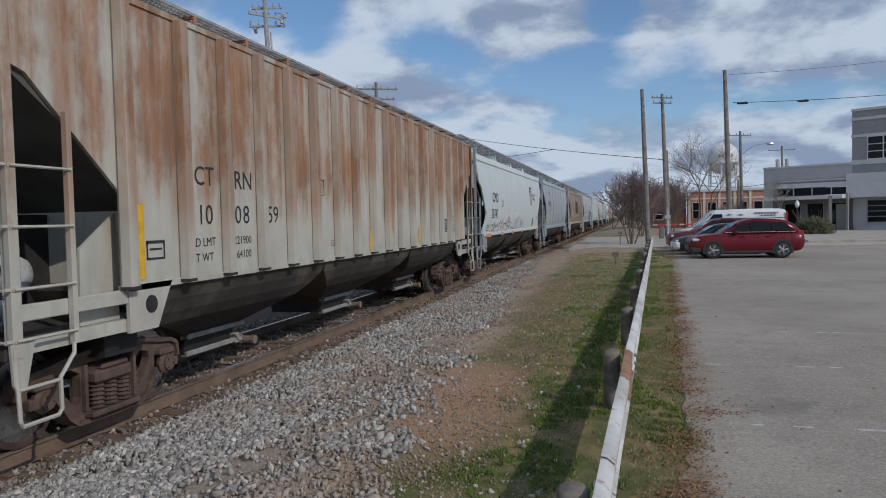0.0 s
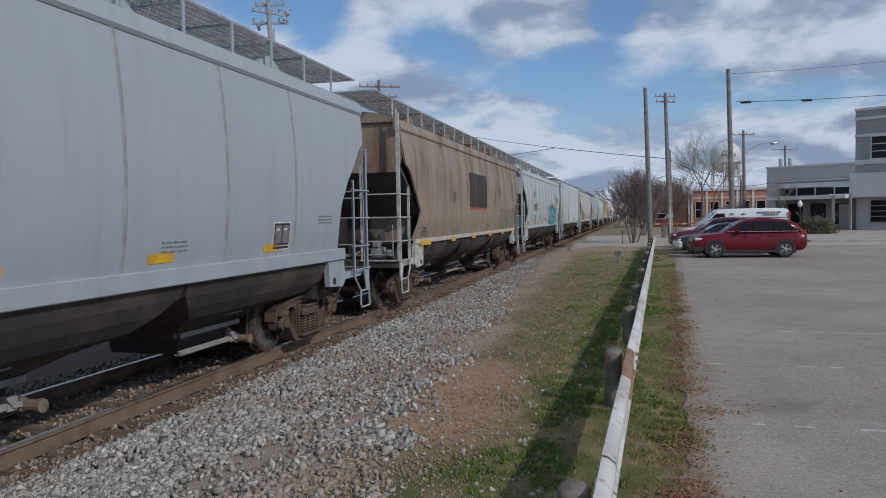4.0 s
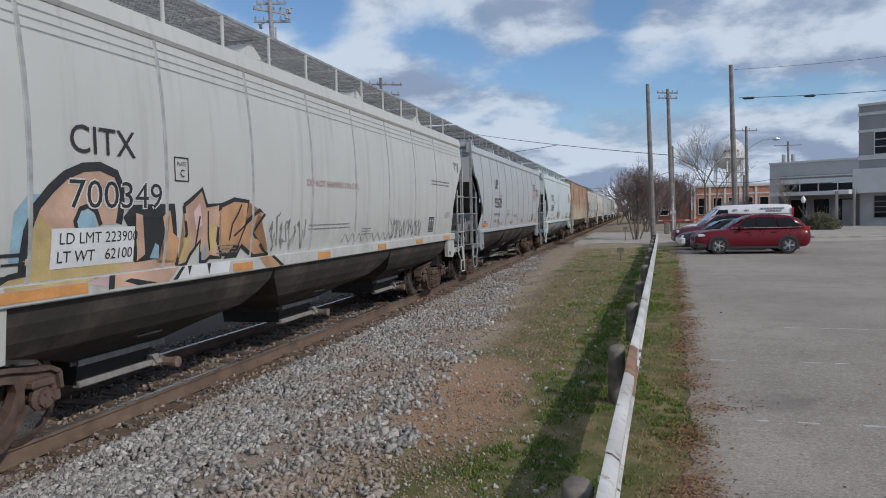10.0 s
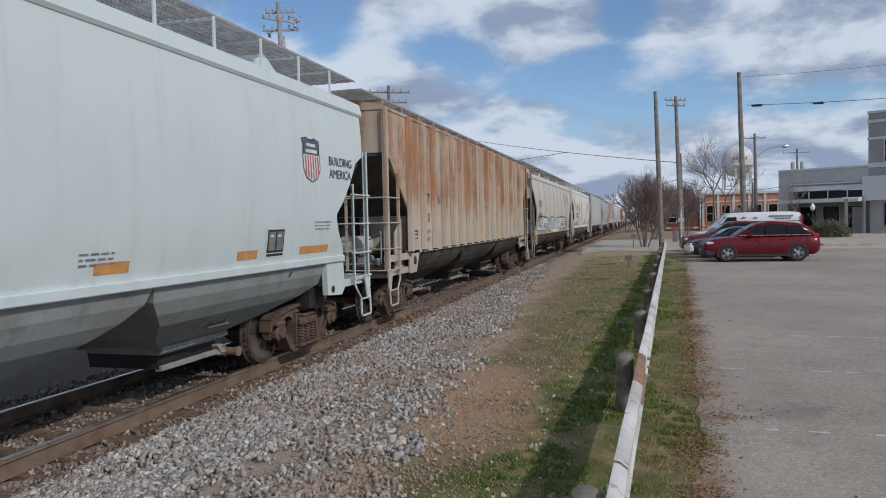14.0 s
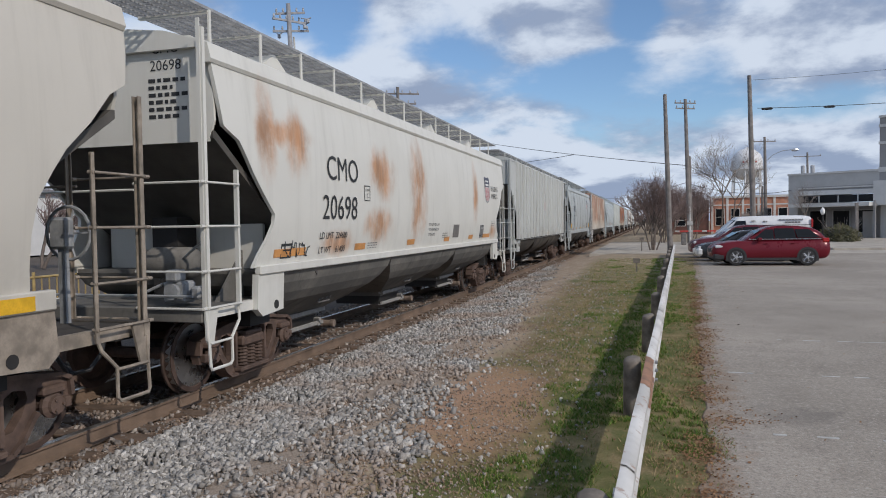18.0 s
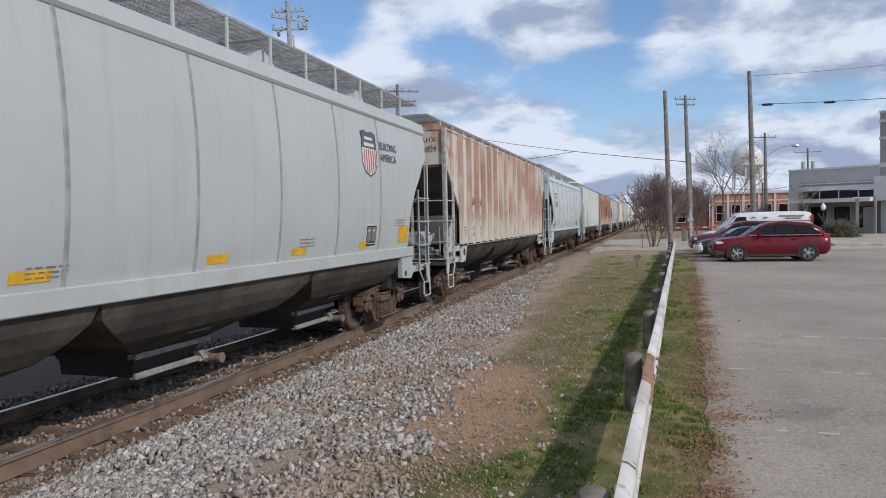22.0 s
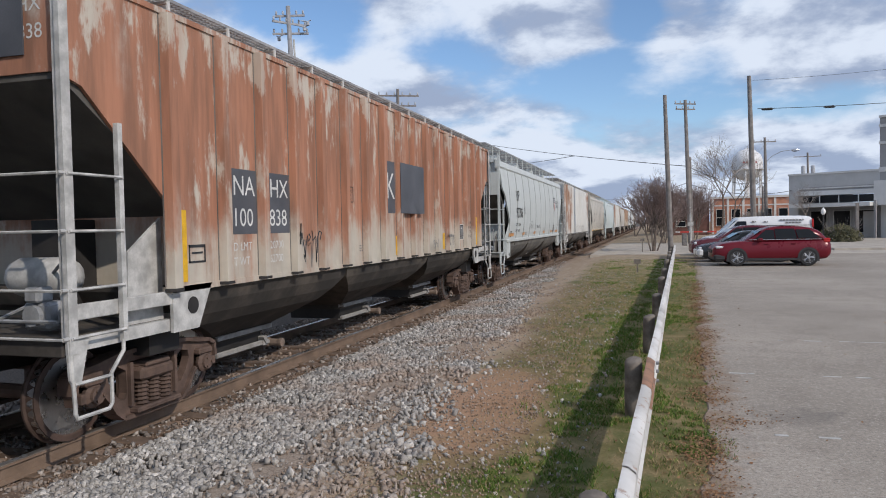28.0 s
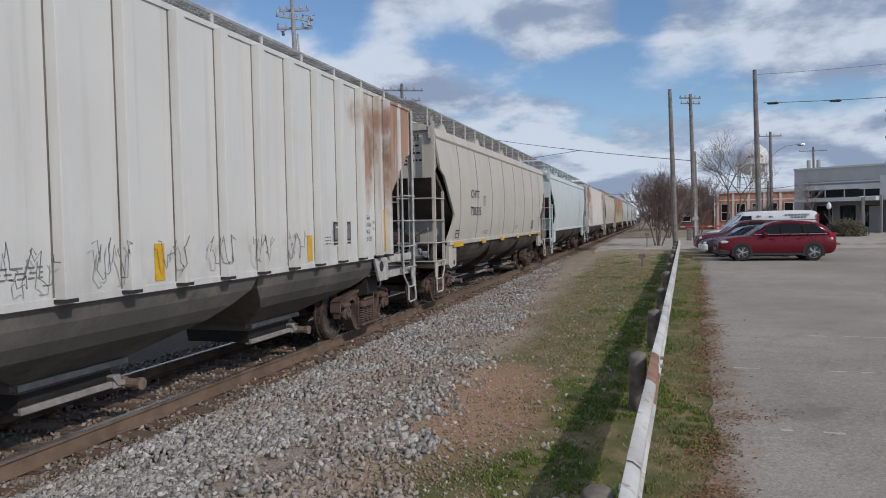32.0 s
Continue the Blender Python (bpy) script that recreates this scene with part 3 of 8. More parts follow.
def stones(name, material, count, place, size, label, category):
    """Many small crushed stones in one mesh."""
    base = np.array([(x, y, z) for x in (-1, 1) for y in (-1, 1) for z in (-1, 1)], float)
    tri = np.array([(0, 1, 3), (0, 3, 2), (4, 6, 7), (4, 7, 5), (0, 4, 5), (0, 5, 1), (2, 3, 7), (2, 7, 6), (0, 2, 6), (0, 6, 4), (1, 5, 7), (1, 7, 3)])
    rng = np.random.default_rng(7 + count)
    shapes = []
    for _ in range(40):
        d = base * np.array([rng.uniform(0.8, 1.35), rng.uniform(0.65, 1.0), rng.uniform(0.4, 0.75)]) + rng.uniform(-0.55, 0.55, (8, 3))
        shapes.append(d * 0.9)
    V, F = [], []
    n = 0
    while n < count:
        x, y, z, s = place(rng)
        q = Euler(rng.uniform(0, 6.28, 3)).to_matrix()
        s *= size[0] + (size[1] - size[0]) * rng.random() ** 1.6
        V.append(shapes[rng.integers(40)] @ np.array(q).T * s + (x, y, z))
        F.append(tri + n * len(base))
        n += 1
    me = bpy.data.meshes.new(name)
    V, F = np.concatenate(V), np.concatenate(F)
    me.vertices.add(len(V))
    me.vertices.foreach_set("co", V.ravel())
    me.loops.add(F.size)
    me.loops.foreach_set("vertex_index", F.ravel().astype(np.int32))
    me.polygons.add(len(F))
    me.polygons.foreach_set("loop_start", np.arange(0, F.size, 3, dtype=np.int32))
    me.update()
    tagged(put(name, me, material), label, category, kind="stuff")


def bed_edge(y):
    return -2.25 - 0.085 * (y - 5) + 0.5 * noise.noise((y * 0.45, 3, 0)) + 0.25 * noise.noise((y * 1.7, 9, 0))


def ballast_place(rng):
    while True:
        y = 2.2 + 46 * rng.random() ** 2.2
        x = rng.uniform(-5.02, -1.6)
        e = bed_edge(y)
        # a strip of earth worn bare of stones
        if abs(x + 3.15 + 0.35 * noise.noise((y * 0.5, 8, 8))) < 0.30 and y < 13 and rng.random() < 0.72:
            continue
        if noise.noise((x * 1.3, y * 0.8, 12)) > 0.30 and rng.random() < 0.75:
            continue
        if x > e + 0.5 * rng.random() ** 2:
            continue
        # the stones thin out towards the grass
        if rng.random() > 0.12 + 0.88 * smooth(e + 0.1, e - 2.2, x):
            if noise.noise((x * 0.9, y * 0.6, 2)) > -0.16:
                continue
        return x, y, ground_z(x, y) + rng.uniform(-0.008, 0.026) + 0.05 * smooth(-3.4, -5.0, x), 1.0


def crib_place(rng):
    y = 2.0 + 40 * rng.random() ** 1.7 if rng.random() < 0.8 else rng.uniform(-9, 2)
    x = TRACK_X + rng.uniform(-1.9, 1.4)
    return x, y, -0.195 + rng.uniform(-0.015, 0.022), 1.0


def stray_place(rng):
    y = 3.5 + 26 * rng.random() ** 1.8
    x = rng.uniform(-3.2, -0.6)
    return x, y, ground_z(x, y) + 0.008, rng.choice((0.35, 0.5, 0.8))


stones("ballast", "ballast", 56000, ballast_place, (0.013, 0.035), "crushed grey and white stone ballast", "ballast")
ballast_material("crib_stone", (0.15, 0.13, 0.115), (0.30, 0.265, 0.235), (0.46, 0.42, 0.38))
stones("crib_ballast", "crib_stone", 17000, crib_place, (0.016, 0.034), "crushed grey stone between the ties", "ballast")
def behind(place, y1, depth):
    """The same spread carried on behind the camera."""
    def turned(rng):
        x, y, z, s = place(rng)
        y2 = y1 - depth * rng.random()
        return x, y2, z - ground_z(x, y) + ground_z(x, y2), s
    return turned


stones("rear_ballast", "ballast", 14000, behind(ballast_place, 2.3, 13), (0.013, 0.034), "crushed grey and white stone ballast", "ballast")
stones("large_stones", "ballast", 900, ballast_place, (0.028, 0.046), "larger pale stones lying on the ballast", "ballast")
stones("stray_gravel", "ballast", 4200, stray_place, (0.010, 0.028), "scattered loose gravel on bare earth", "gravel")



# ---- grass, leaves, grit ----
def blades_material(name, a, b, c):
    k = Nodes(name)
    r = k.island()
    col = k.mix(k.ramp(r, 0.0, 0.6), a, b)
    col = k.mix(k.ramp(r, 0.62, 1.0), col, c)
    return k.done(col, 0.85, 0.0, 0.2)


blades_material("grass_green", (0.060, 0.115, 0.018), (0.13, 0.215, 0.04), (0.34, 0.27, 0.12))
blades_material("grass_dry", (0.22, 0.16, 0.08), (0.48, 0.36, 0.21), (0.15, 0.135, 0.05))
blades_material("leaf_litter", (0.20, 0.105, 0.055), (0.30, 0.18, 0.095), (0.12, 0.06, 0.035))


def blades(name, material, count, place, size, label, flat=False):
    rng = np.random.default_rng(count)
    V = np.zeros((count, 4 if flat else 3, 3))
    for i in range(count):
        x, y, z, s = place(rng)
        a = rng.uniform(0, 6.283)
        h = s * rng.uniform(*size)
        u = np.array([math.cos(a), math.sin(a), 0.0])
        if flat:
            w = np.array([-u[1], u[0], rng.uniform(-0.5, 0.5)])
            n = np.array([0, 0, rng.uniform(0.2, 0.7) * h])
            V[i] = [(x, y, z) - u * h + n, (x, y, z) + w * h * 0.6, (x, y, z) + u * h + n * rng.random(), (x, y, z) - w * h * 0.6 + n]
        else:
            lean = np.array([rng.uniform(-0.9, 0.9), rng.uniform(-0.9, 0.9), 1.0]) * h
            V[i] = [(x, y, z) - u * h * 0.13, (x, y, z) + u * h * 0.13, (x, y, z) + lean]
    n = V.shape[1]
    me = bpy.data.meshes.new(name)
    me.vertices.add(count * n)
    me.vertices.foreach_set("co", V.ravel())
    me.loops.add(count * n)
    me.loops.foreach_set("vertex_index", np.arange(count * n, dtype=np.int32))
    me.polygons.add(count)
    me.polygons.foreach_set("loop_start", np.arange(0, count * n, n, dtype=np.int32))
    me.update()
    tagged(put(name, me, material), label, "grass" if not flat else "leaves", kind="stuff")


def lawn_edge(y):
    return -1.75 - 0.035 * (y - 5) + 0.45 * noise.noise((y * 0.5, 1, 4)) + 0.25 * noise.noise((y * 1.9, 2, 4))


def grass_place(dry):
    def place(rng):
        while True:
            y = 3.2 + 36 * rng.random() ** 2.0
            x = rng.uniform(-3.0, 0.1 + 0.05 * y + 0.25)
            e = lawn_edge(y)
            if x < e + 0.5 * rng.random():
                continue
            d2 = ((x + 1.55 + 0.04 * y) / 0.78) ** 2 + ((y - 8.0) / 2.2) ** 2 + 0.5 * noise.noise((x * 2, y * 2, 3))
            if d2 < 1.0 and rng.random() > 0.12:
                continue
            if noise.noise((x * 1.6, y * 0.9, 21)) > 0.16 and rng.random() < 0.8:
                continue
            if x > 0.05 + 0.05 * y and rng.random() < 0.6:
                continue
            if noise.noise((x * 6.5, y * 6.5, 31)) < -0.12:
                continue
            lush = noise.noise((x * 1.1, y * 0.55, 8)) + 0.9 * math.exp(-((x - fence_x(y) + 0.35) / 0.65) ** 2) - 0.34
            if (lush > 0.12) == dry and rng.random() < 0.9:
                continue
            return x, y, ground_z(x, y) - 0.004, 0.7 + 0.5 * min(1, y / 12)
    return place


blades("grass", "grass_green", 84000, grass_place(False), (0.016, 0.055), "short green grass beside the guard rail")
blades("dry_grass", "grass_dry", 30000, grass_place(True), (0.012, 0.040), "short straw-coloured winter grass")


blades("rear_grass", "grass_green", 14000, behind(grass_place(False), 3.3, 12), (0.02, 0.06), "short green grass beside the guard rail")
blades("rear_dry_grass", "grass_dry", 10000, behind(grass_place(True), 3.3, 12), (0.015, 0.045), "short straw-coloured winter grass")


def litter_place(rng):
    while True:
        y = 3.2 + 22 * rng.random() ** 1.6
        pile = 0.85 * math.exp(-((y - 8.0) / 0.55) ** 2) + 0.25 * math.exp(-((y - 13.2) / 1.0) ** 2)
        e = 0.10 + 0.05 * y
        if noise.noise((y * 1.4, 2, 7)) < -0.02 and rng.random() < 0.75:
            continue
        x = e + 0.10 * noise.noise((y * 1.1, 4, 1)) + rng.normal(0, 0.12) + rng.random() ** 1.5 * pile
        return x, y, max(lot_z(y) + 0.009, ground_z(x, y) + 0.006), 1.0


def lawn_litter_place(rng):
    y = 3.5 + 20 * rng.random() ** 1.7
    x = rng.uniform(-2.6, 0.1 + 0.05 * y)
    return x, y, ground_z(x, y) + 0.015, 1.0


def lot_litter_place(rng):
    y = 5 + 22 * rng.random() ** 1.4
    x = 0.2 + 0.05 * y + rng.random() ** 1.7 * 7
    return x, y, lot_z(y) + 0.010, 1.0


blades("leaf_litter", "leaf_litter", 14000, litter_place, (0.006, 0.017), "dry brown leaves drifted along the edge of the asphalt", True)
blades("scattered_leaves", "leaf_litter", 1100, lawn_litter_place, (0.008, 0.018), "scattered dry leaves on the grass", True)
blades("blown_leaves", "leaf_litter", 160, lot_litter_place, (0.012, 0.026), "a few dry leaves blown over the asphalt", True)
ballast_material("grit", (0.24, 0.17, 0.12), (0.36, 0.28, 0.21), (0.48, 0.41, 0.34))


def grit_place(rng):
    while True:
        y = 2.6 + 24 * rng.random() ** 1.9
        x = rng.uniform(-5.3, -1.2)
        if noise.noise((x * 0.8, y * 0.5, 6)) < -0.08 and x < -2.2:
            continue
        return x, y, ground_z(x, y) + 0.006 + 0.03 * smooth(-3.4, -5.0, x), 1.0


stones("grit", "grit", 26000, grit_place, (0.005, 0.012), "fine brown grit between the ballast and the grass", "gravel")
# ---- guard rail ----
def guard_paint():
    k = Nodes("guard_paint")
    v = k.coords(world=True)
    chips = k.noise(v, 9.0, 6, 0.7)
    col = k.mix(k.ramp(k.noise(v, 1.2, 4), 0.35, 0.7), (0.44, 0.43, 0.41), (0.64, 0.63, 0.61))
    col = k.mix(k.ramp(chips, 0.56, 0.66, 0, 0.8), col, (0.33, 0.24, 0.19))
    k.bump(chips, 0.2, 0.004)
    return k.done(col, 0.75, 0.0, 0.3)


guard_paint()
plain("post_timber", (0.20, 0.175, 0.15), 0.95, 0.0, 0.4, 9.0, 50.0)


def build_fence():
    fence = thing("guard_rail_fence", pose(0, 0, 0), "white painted steel guard rail with rust on timber posts", "guard rail", kind="structure")
    # W-beam: local x out of the face, z up
    w = [(0.0, 0.155), (0.03, 0.15), (0.075, 0.115), (0.08, 0.075), (0.02, 0.025), (0.01, 0.0), (0.02, -0.025), (0.08, -0.075), (0.075, -0.115), (0.03, -0.15), (0.0, -0.155)]
    def beam(y0, y1, lift, mat):
        bm = bmesh.new()
        rows = []
        for y in np.linspace(y0, y1, 5):
            sag = 0.012 * noise.noise((y * 0.7, 5, 5))
            rows.append([(fence_x(y) + 0.075 + px + sag, y, lot_z(y) + 0.45 + lift + pz) for px, pz in w])
        sheet(bm, rows)
        sheet(bm, [[(x - 0.006, y, z) for x, y, z in r] for r in rows])
        me = finish(bm, True)
        return put("beam", me, mat, fence, "rusty overlapped beam end" if mat == "guard_rust" else "")
    for i in range(13):
        y0 = -7.2 + i * 3.85
        b = beam(y0, y0 + 3.95, 0.012 if i % 2 else 0.0, "guard_paint")
    beam(5.3, 8.05, 0.010, "guard_paint")
    beam(6.55, 7.85, 0.016, "guard_rust")
    bm = bmesh.new()
    for k, (dy, dz) in enumerate(((0, 0.16), (0, -0.02), (-0.12, 0.1))):
        rod(bm, (fence_x(7.6) + 0.16, 7.6 + dy, lot_z(7.6) + 0.45 + dz), (fence_x(7.6) + 0.19, 7.6 + dy, lot_z(7.6) + 0.45 + dz), 0.018, 8)
    part("bolts", bm, "grey_steel", fence)
    for i in range(-2, 12):
        y = 3.95 + 3.85 * (i - 1)
        h = 0.58 + random.uniform(-0.05, 0.05)
        bm = bmesh.new()
        prof = [(0.092, -0.25), (0.095, 0.2), (0.092, h - 0.04), (0.088, h - 0.012), (0.07, h)]
        lathe(bm, prof, 2, 10)
        for v in bm.verts:
            v.co.x += 0.01 * noise.noise(v.co * 6 + Vector((i, 0, 0)))
            v.co.z += (0.03 * v.co.x / 0.1 if v.co.z > 0.3 else 0)
        p = part("post", bm, "post_timber", fence, smooth=True)
        p.matrix_basis = pose(fence_x(y) - 0.075, y, lot_z(y), random.uniform(-3, 3), random.uniform(-2, 3), random.uniform(0, 90))
        part("bolt_plate", new_box(fence_x(y) + 0.06, fence_x(y) + 0.078, y - 0.05, y + 0.05, lot_z(y) + 0.3, lot_z(y) + 0.6), "grey_steel", fence)


build_fence()

# ---- freight train ----
LENGTH = {"R": 16.6, "R2": 17.4, "R3": 16.2, "C": 16.35, "C2": 17.4, "C3": 15.5, "C4": 16.9}
GATE_SHIFT = (0.40, 0.0, -0.40)
SIDE_C = [(1.53, 1.50), (1.75, 1.545), (2.1, 1.585), (2.5, 1.605), (2.9, 1.605), (3.3, 1.585), (3.7, 1.545), (3.97, 1.505)]


def side_x(z):
    for (z0, x0), (z1, x1) in zip(SIDE_C, SIDE_C[1:]):
        if z <= z1:
            return x0 + (x1 - x0) * (z - z0) / (z1 - z0)
    return SIDE_C[-1][1]


def mirrored(me, length):
    """A mesh for the rear end: y is turned round."""
    out = me.copy()
    for v in out.vertices:
        v.co.y = length - v.co.y
    out.flip_normals()
    return out


def ribbed_meshes(L):
    M = {}
    side = [(0.05, 4.33), (0.05, 3.42), (0.26, 3.36), (1.48, 2.28), (1.50, 2.2), (1.50, 1.46)]
    outline = side + [(L - y, z) for y, z in reversed(side)]
    M["side_near"] = finish(prism(bmesh.new(), outline, 0, 1.46, 1.50))
    M["side_far"] = finish(prism(bmesh.new(), outline, 0, -1.50, -1.46))
    bm = bmesh.new()
    prism(bm, [(-1.52, 4.30), (1.52, 4.30), (1.52, 4.36), (1.35, 4.42), (0.6, 4.55), (-0.6, 4.55), (-1.35, 4.42), (-1.52, 4.36)], 1, 0.03, L - 0.03)
    M["roof"] = finish(bm)
    bm = new_box(-1.46, 1.46, 0.05, 0.10, 3.46, 4.32)
    M["end_panel"] = finish(bm)
    bm = bmesh.new()
    prism(bm, [(0.07, 3.48), (0.11, 3.48), (3.1, 1.45), (3.1, 1.36), (0.07, 3.40)], 0, -1.455, 1.455)
    M["slope_sheet"] = finish(bm)
    M["bulkhead"] = finish(new_box(-1.30, 1.30, 1.80, 1.86, 1.06, 2.22))
    # side post: a pressed hat section
    bm = bmesh.new()
    prism(bm, [(1.50, -0.085), (1.508, -0.083), (1.595, -0.066), (1.60, -0.060), (1.60, 0.060), (1.595, 0.066), (1.508, 0.083), (1.50, 0.085)], 2, 1.44, 4.31)
    M["post"] = finish(bm)
    # thin dark strips along both flanks of a post
    bm = new_box(1.495, 1.503, -0.104, -0.084, 1.47, 4.30)
    box(bm, 1.495, 1.503, 0.084, 0.100, 1.47, 4.30)
    M["post_joint"] = finish(bm)
    bm = bmesh.new()
    prism(bm, [(1.50, -0.11), (1.61, -0.065), (1.61, 0.065), (1.50, 0.11)], 2, 1.422, 1.455)
    M["post_foot"] = finish(bm)
    bm = bmesh.new()
    box(bm, 1.40, 1.51, 1.40, L - 1.40, 1.40, 1.465)
    M["sill"] = finish(bm)
    bm = bmesh.new()
    span = (L - 3.0) / 3
    M["hopper"] = [hopper_mesh(span, 1.46, 1.45, 0.46, k) for k in GATE_SHIFT]
    M["hopper_at"] = [1.5 + span * (i + 0.5) for i in range(3)]
    bm = bmesh.new()
    prism(bm, [(1.42, 1.46), (2.12, 1.46), (1.86, 0.98), (1.42, 0.98)], 0, 1.47, 1.51)
    M["jack_plate"] = finish(bm)
    bm = bmesh.new()
    rod(bm, (1.50, 1.76, 1.24), (1.516, 1.76, 1.24), 0.095, 14)
    M["jack_hole"] = finish(bm)
    bm = bmesh.new()
    prism(bm, [(0.95, 1.12), (1.49, 1.12), (1.49, 2.2), (0.98, 1.85)], 0, 1.30, 1.33)
    M["gusset"] = finish(bm)
    bm = new_box(1.43, 1.495, 0.0, 1.5, 1.28, 1.42, 0.008)
    M["sill_end"] = finish(bm)
    return M


def hopper_mesh(span, half, top, waist, shift=0.0):
    """One discharge hopper: a side sheet under the sill that leans in, and steep slope sheets that narrow to the gate."""
    bm = bmesh.new()
    a = span / 2
    rows = [(half, a, top, 0.0), (half, a - 0.004, top - 0.05, 0.0), (half - 0.06, a - 0.08, top - 0.22, 0.05), (half - 0.16, a - waist * 0.8, top - 0.38, 0.2), (half - 0.30, a - waist - 0.22, top - 0.53, 0.4), (0.86, (a - waist) * 0.45 + 0.30, 0.74, 0.8), (0.57, 0.64, 0.56, 1.0), (0.55, 0.62, 0.48, 1.0)]
    rings = [[bm.verts.new((p, q + k * shift, z)) for p, q in ((-x, -y), (x, -y), (x, y), (-x, y))] for x, y, z, k in rows]
    for p, q in zip(rings, rings[1:]):
        for i in range(4):
            bm.faces.new((p[i], p[(i + 1) % 4], q[(i + 1) % 4], q[i]))
    bm.faces.new(rings[-1])
    bm.faces.new(rings[0][::-1])
    return finish(bm)


def gate_meshes():
    """The sliding outlet under a hopper: flange angle, pan, lower rail and the opening shaft with its capstan."""
    M = {}
    bm = new_box(0.56, 0.67, -0.72, 0.72, 0.585, 0.600)
    box(bm, 0.655, 0.67, -0.72, 0.72, 0.535, 0.585)
    box(bm, 0.555, 0.57, -0.72, 0.72, 0.53, 0.585)
    M["gate_flange"] = finish(bm)
    bm = new_box(-0.67, -0.56, -0.72, 0.72, 0.535, 0.600)
    M["gate_flange_far"] = finish(bm)
    bm = bmesh.new()
    prism(bm, [(-0.54, 0.48), (0.54, 0.48), (0.51, 0.30), (-0.51, 0.30)], 1, -0.60, 0.60)
    M["outlet_gate"] = finish(bm)
    bm = new_box(0.555, 0.605, -0.64, 0.56, 0.285, 0.355, 0.008)
    box(bm, 0.51, 0.56, -0.64, 0.56, 0.285, 0.305)
    M["gate_rail"] = finish(bm)
    bm = new_box(0.52, 0.63, 0.54, 0.66, 0.27, 0.42, 0.012)
    prism(bm, [(0.50, 0.41), (0.68, 0.35), (0.72, 0.29), (0.58, 0.31)], 0, 0.57, 0.65)
    M["gate_bracket"] = finish(bm)
    bm = rod(bmesh.new(), (-0.57, 0.74, 0.30), (0.57, 0.74, 0.30), 0.03, 8)
    lathe(bm, [(0.045, 0.50), (0.075, 0.52), (0.075, 0.61), (0.055, 0.63), (0.055, 0.78), (0.07, 0.79), (0.07, 0.84), (0.03, 0.85)], 0, 10, (0, 0.74, 0.30))
    M["gate_shaft"] = finish(bm)
    # vibrator bracket on the side sheet
    bm = bmesh.new()
    for dy in (-0.16, 0.0, 0.15):
        path(bm, [(0.92, dy - 0.05, 0.78), (1.04, dy, 0.84), (1.05, dy + 0.08, 0.90), (0.98, dy + 0.12, 0.88)], 0.014, 5)
    box(bm, 0.90, 1.0, -0.2, 0.24, 0.77, 0.79)
    M["vibrator_bracket"] = finish(bm)
    return M


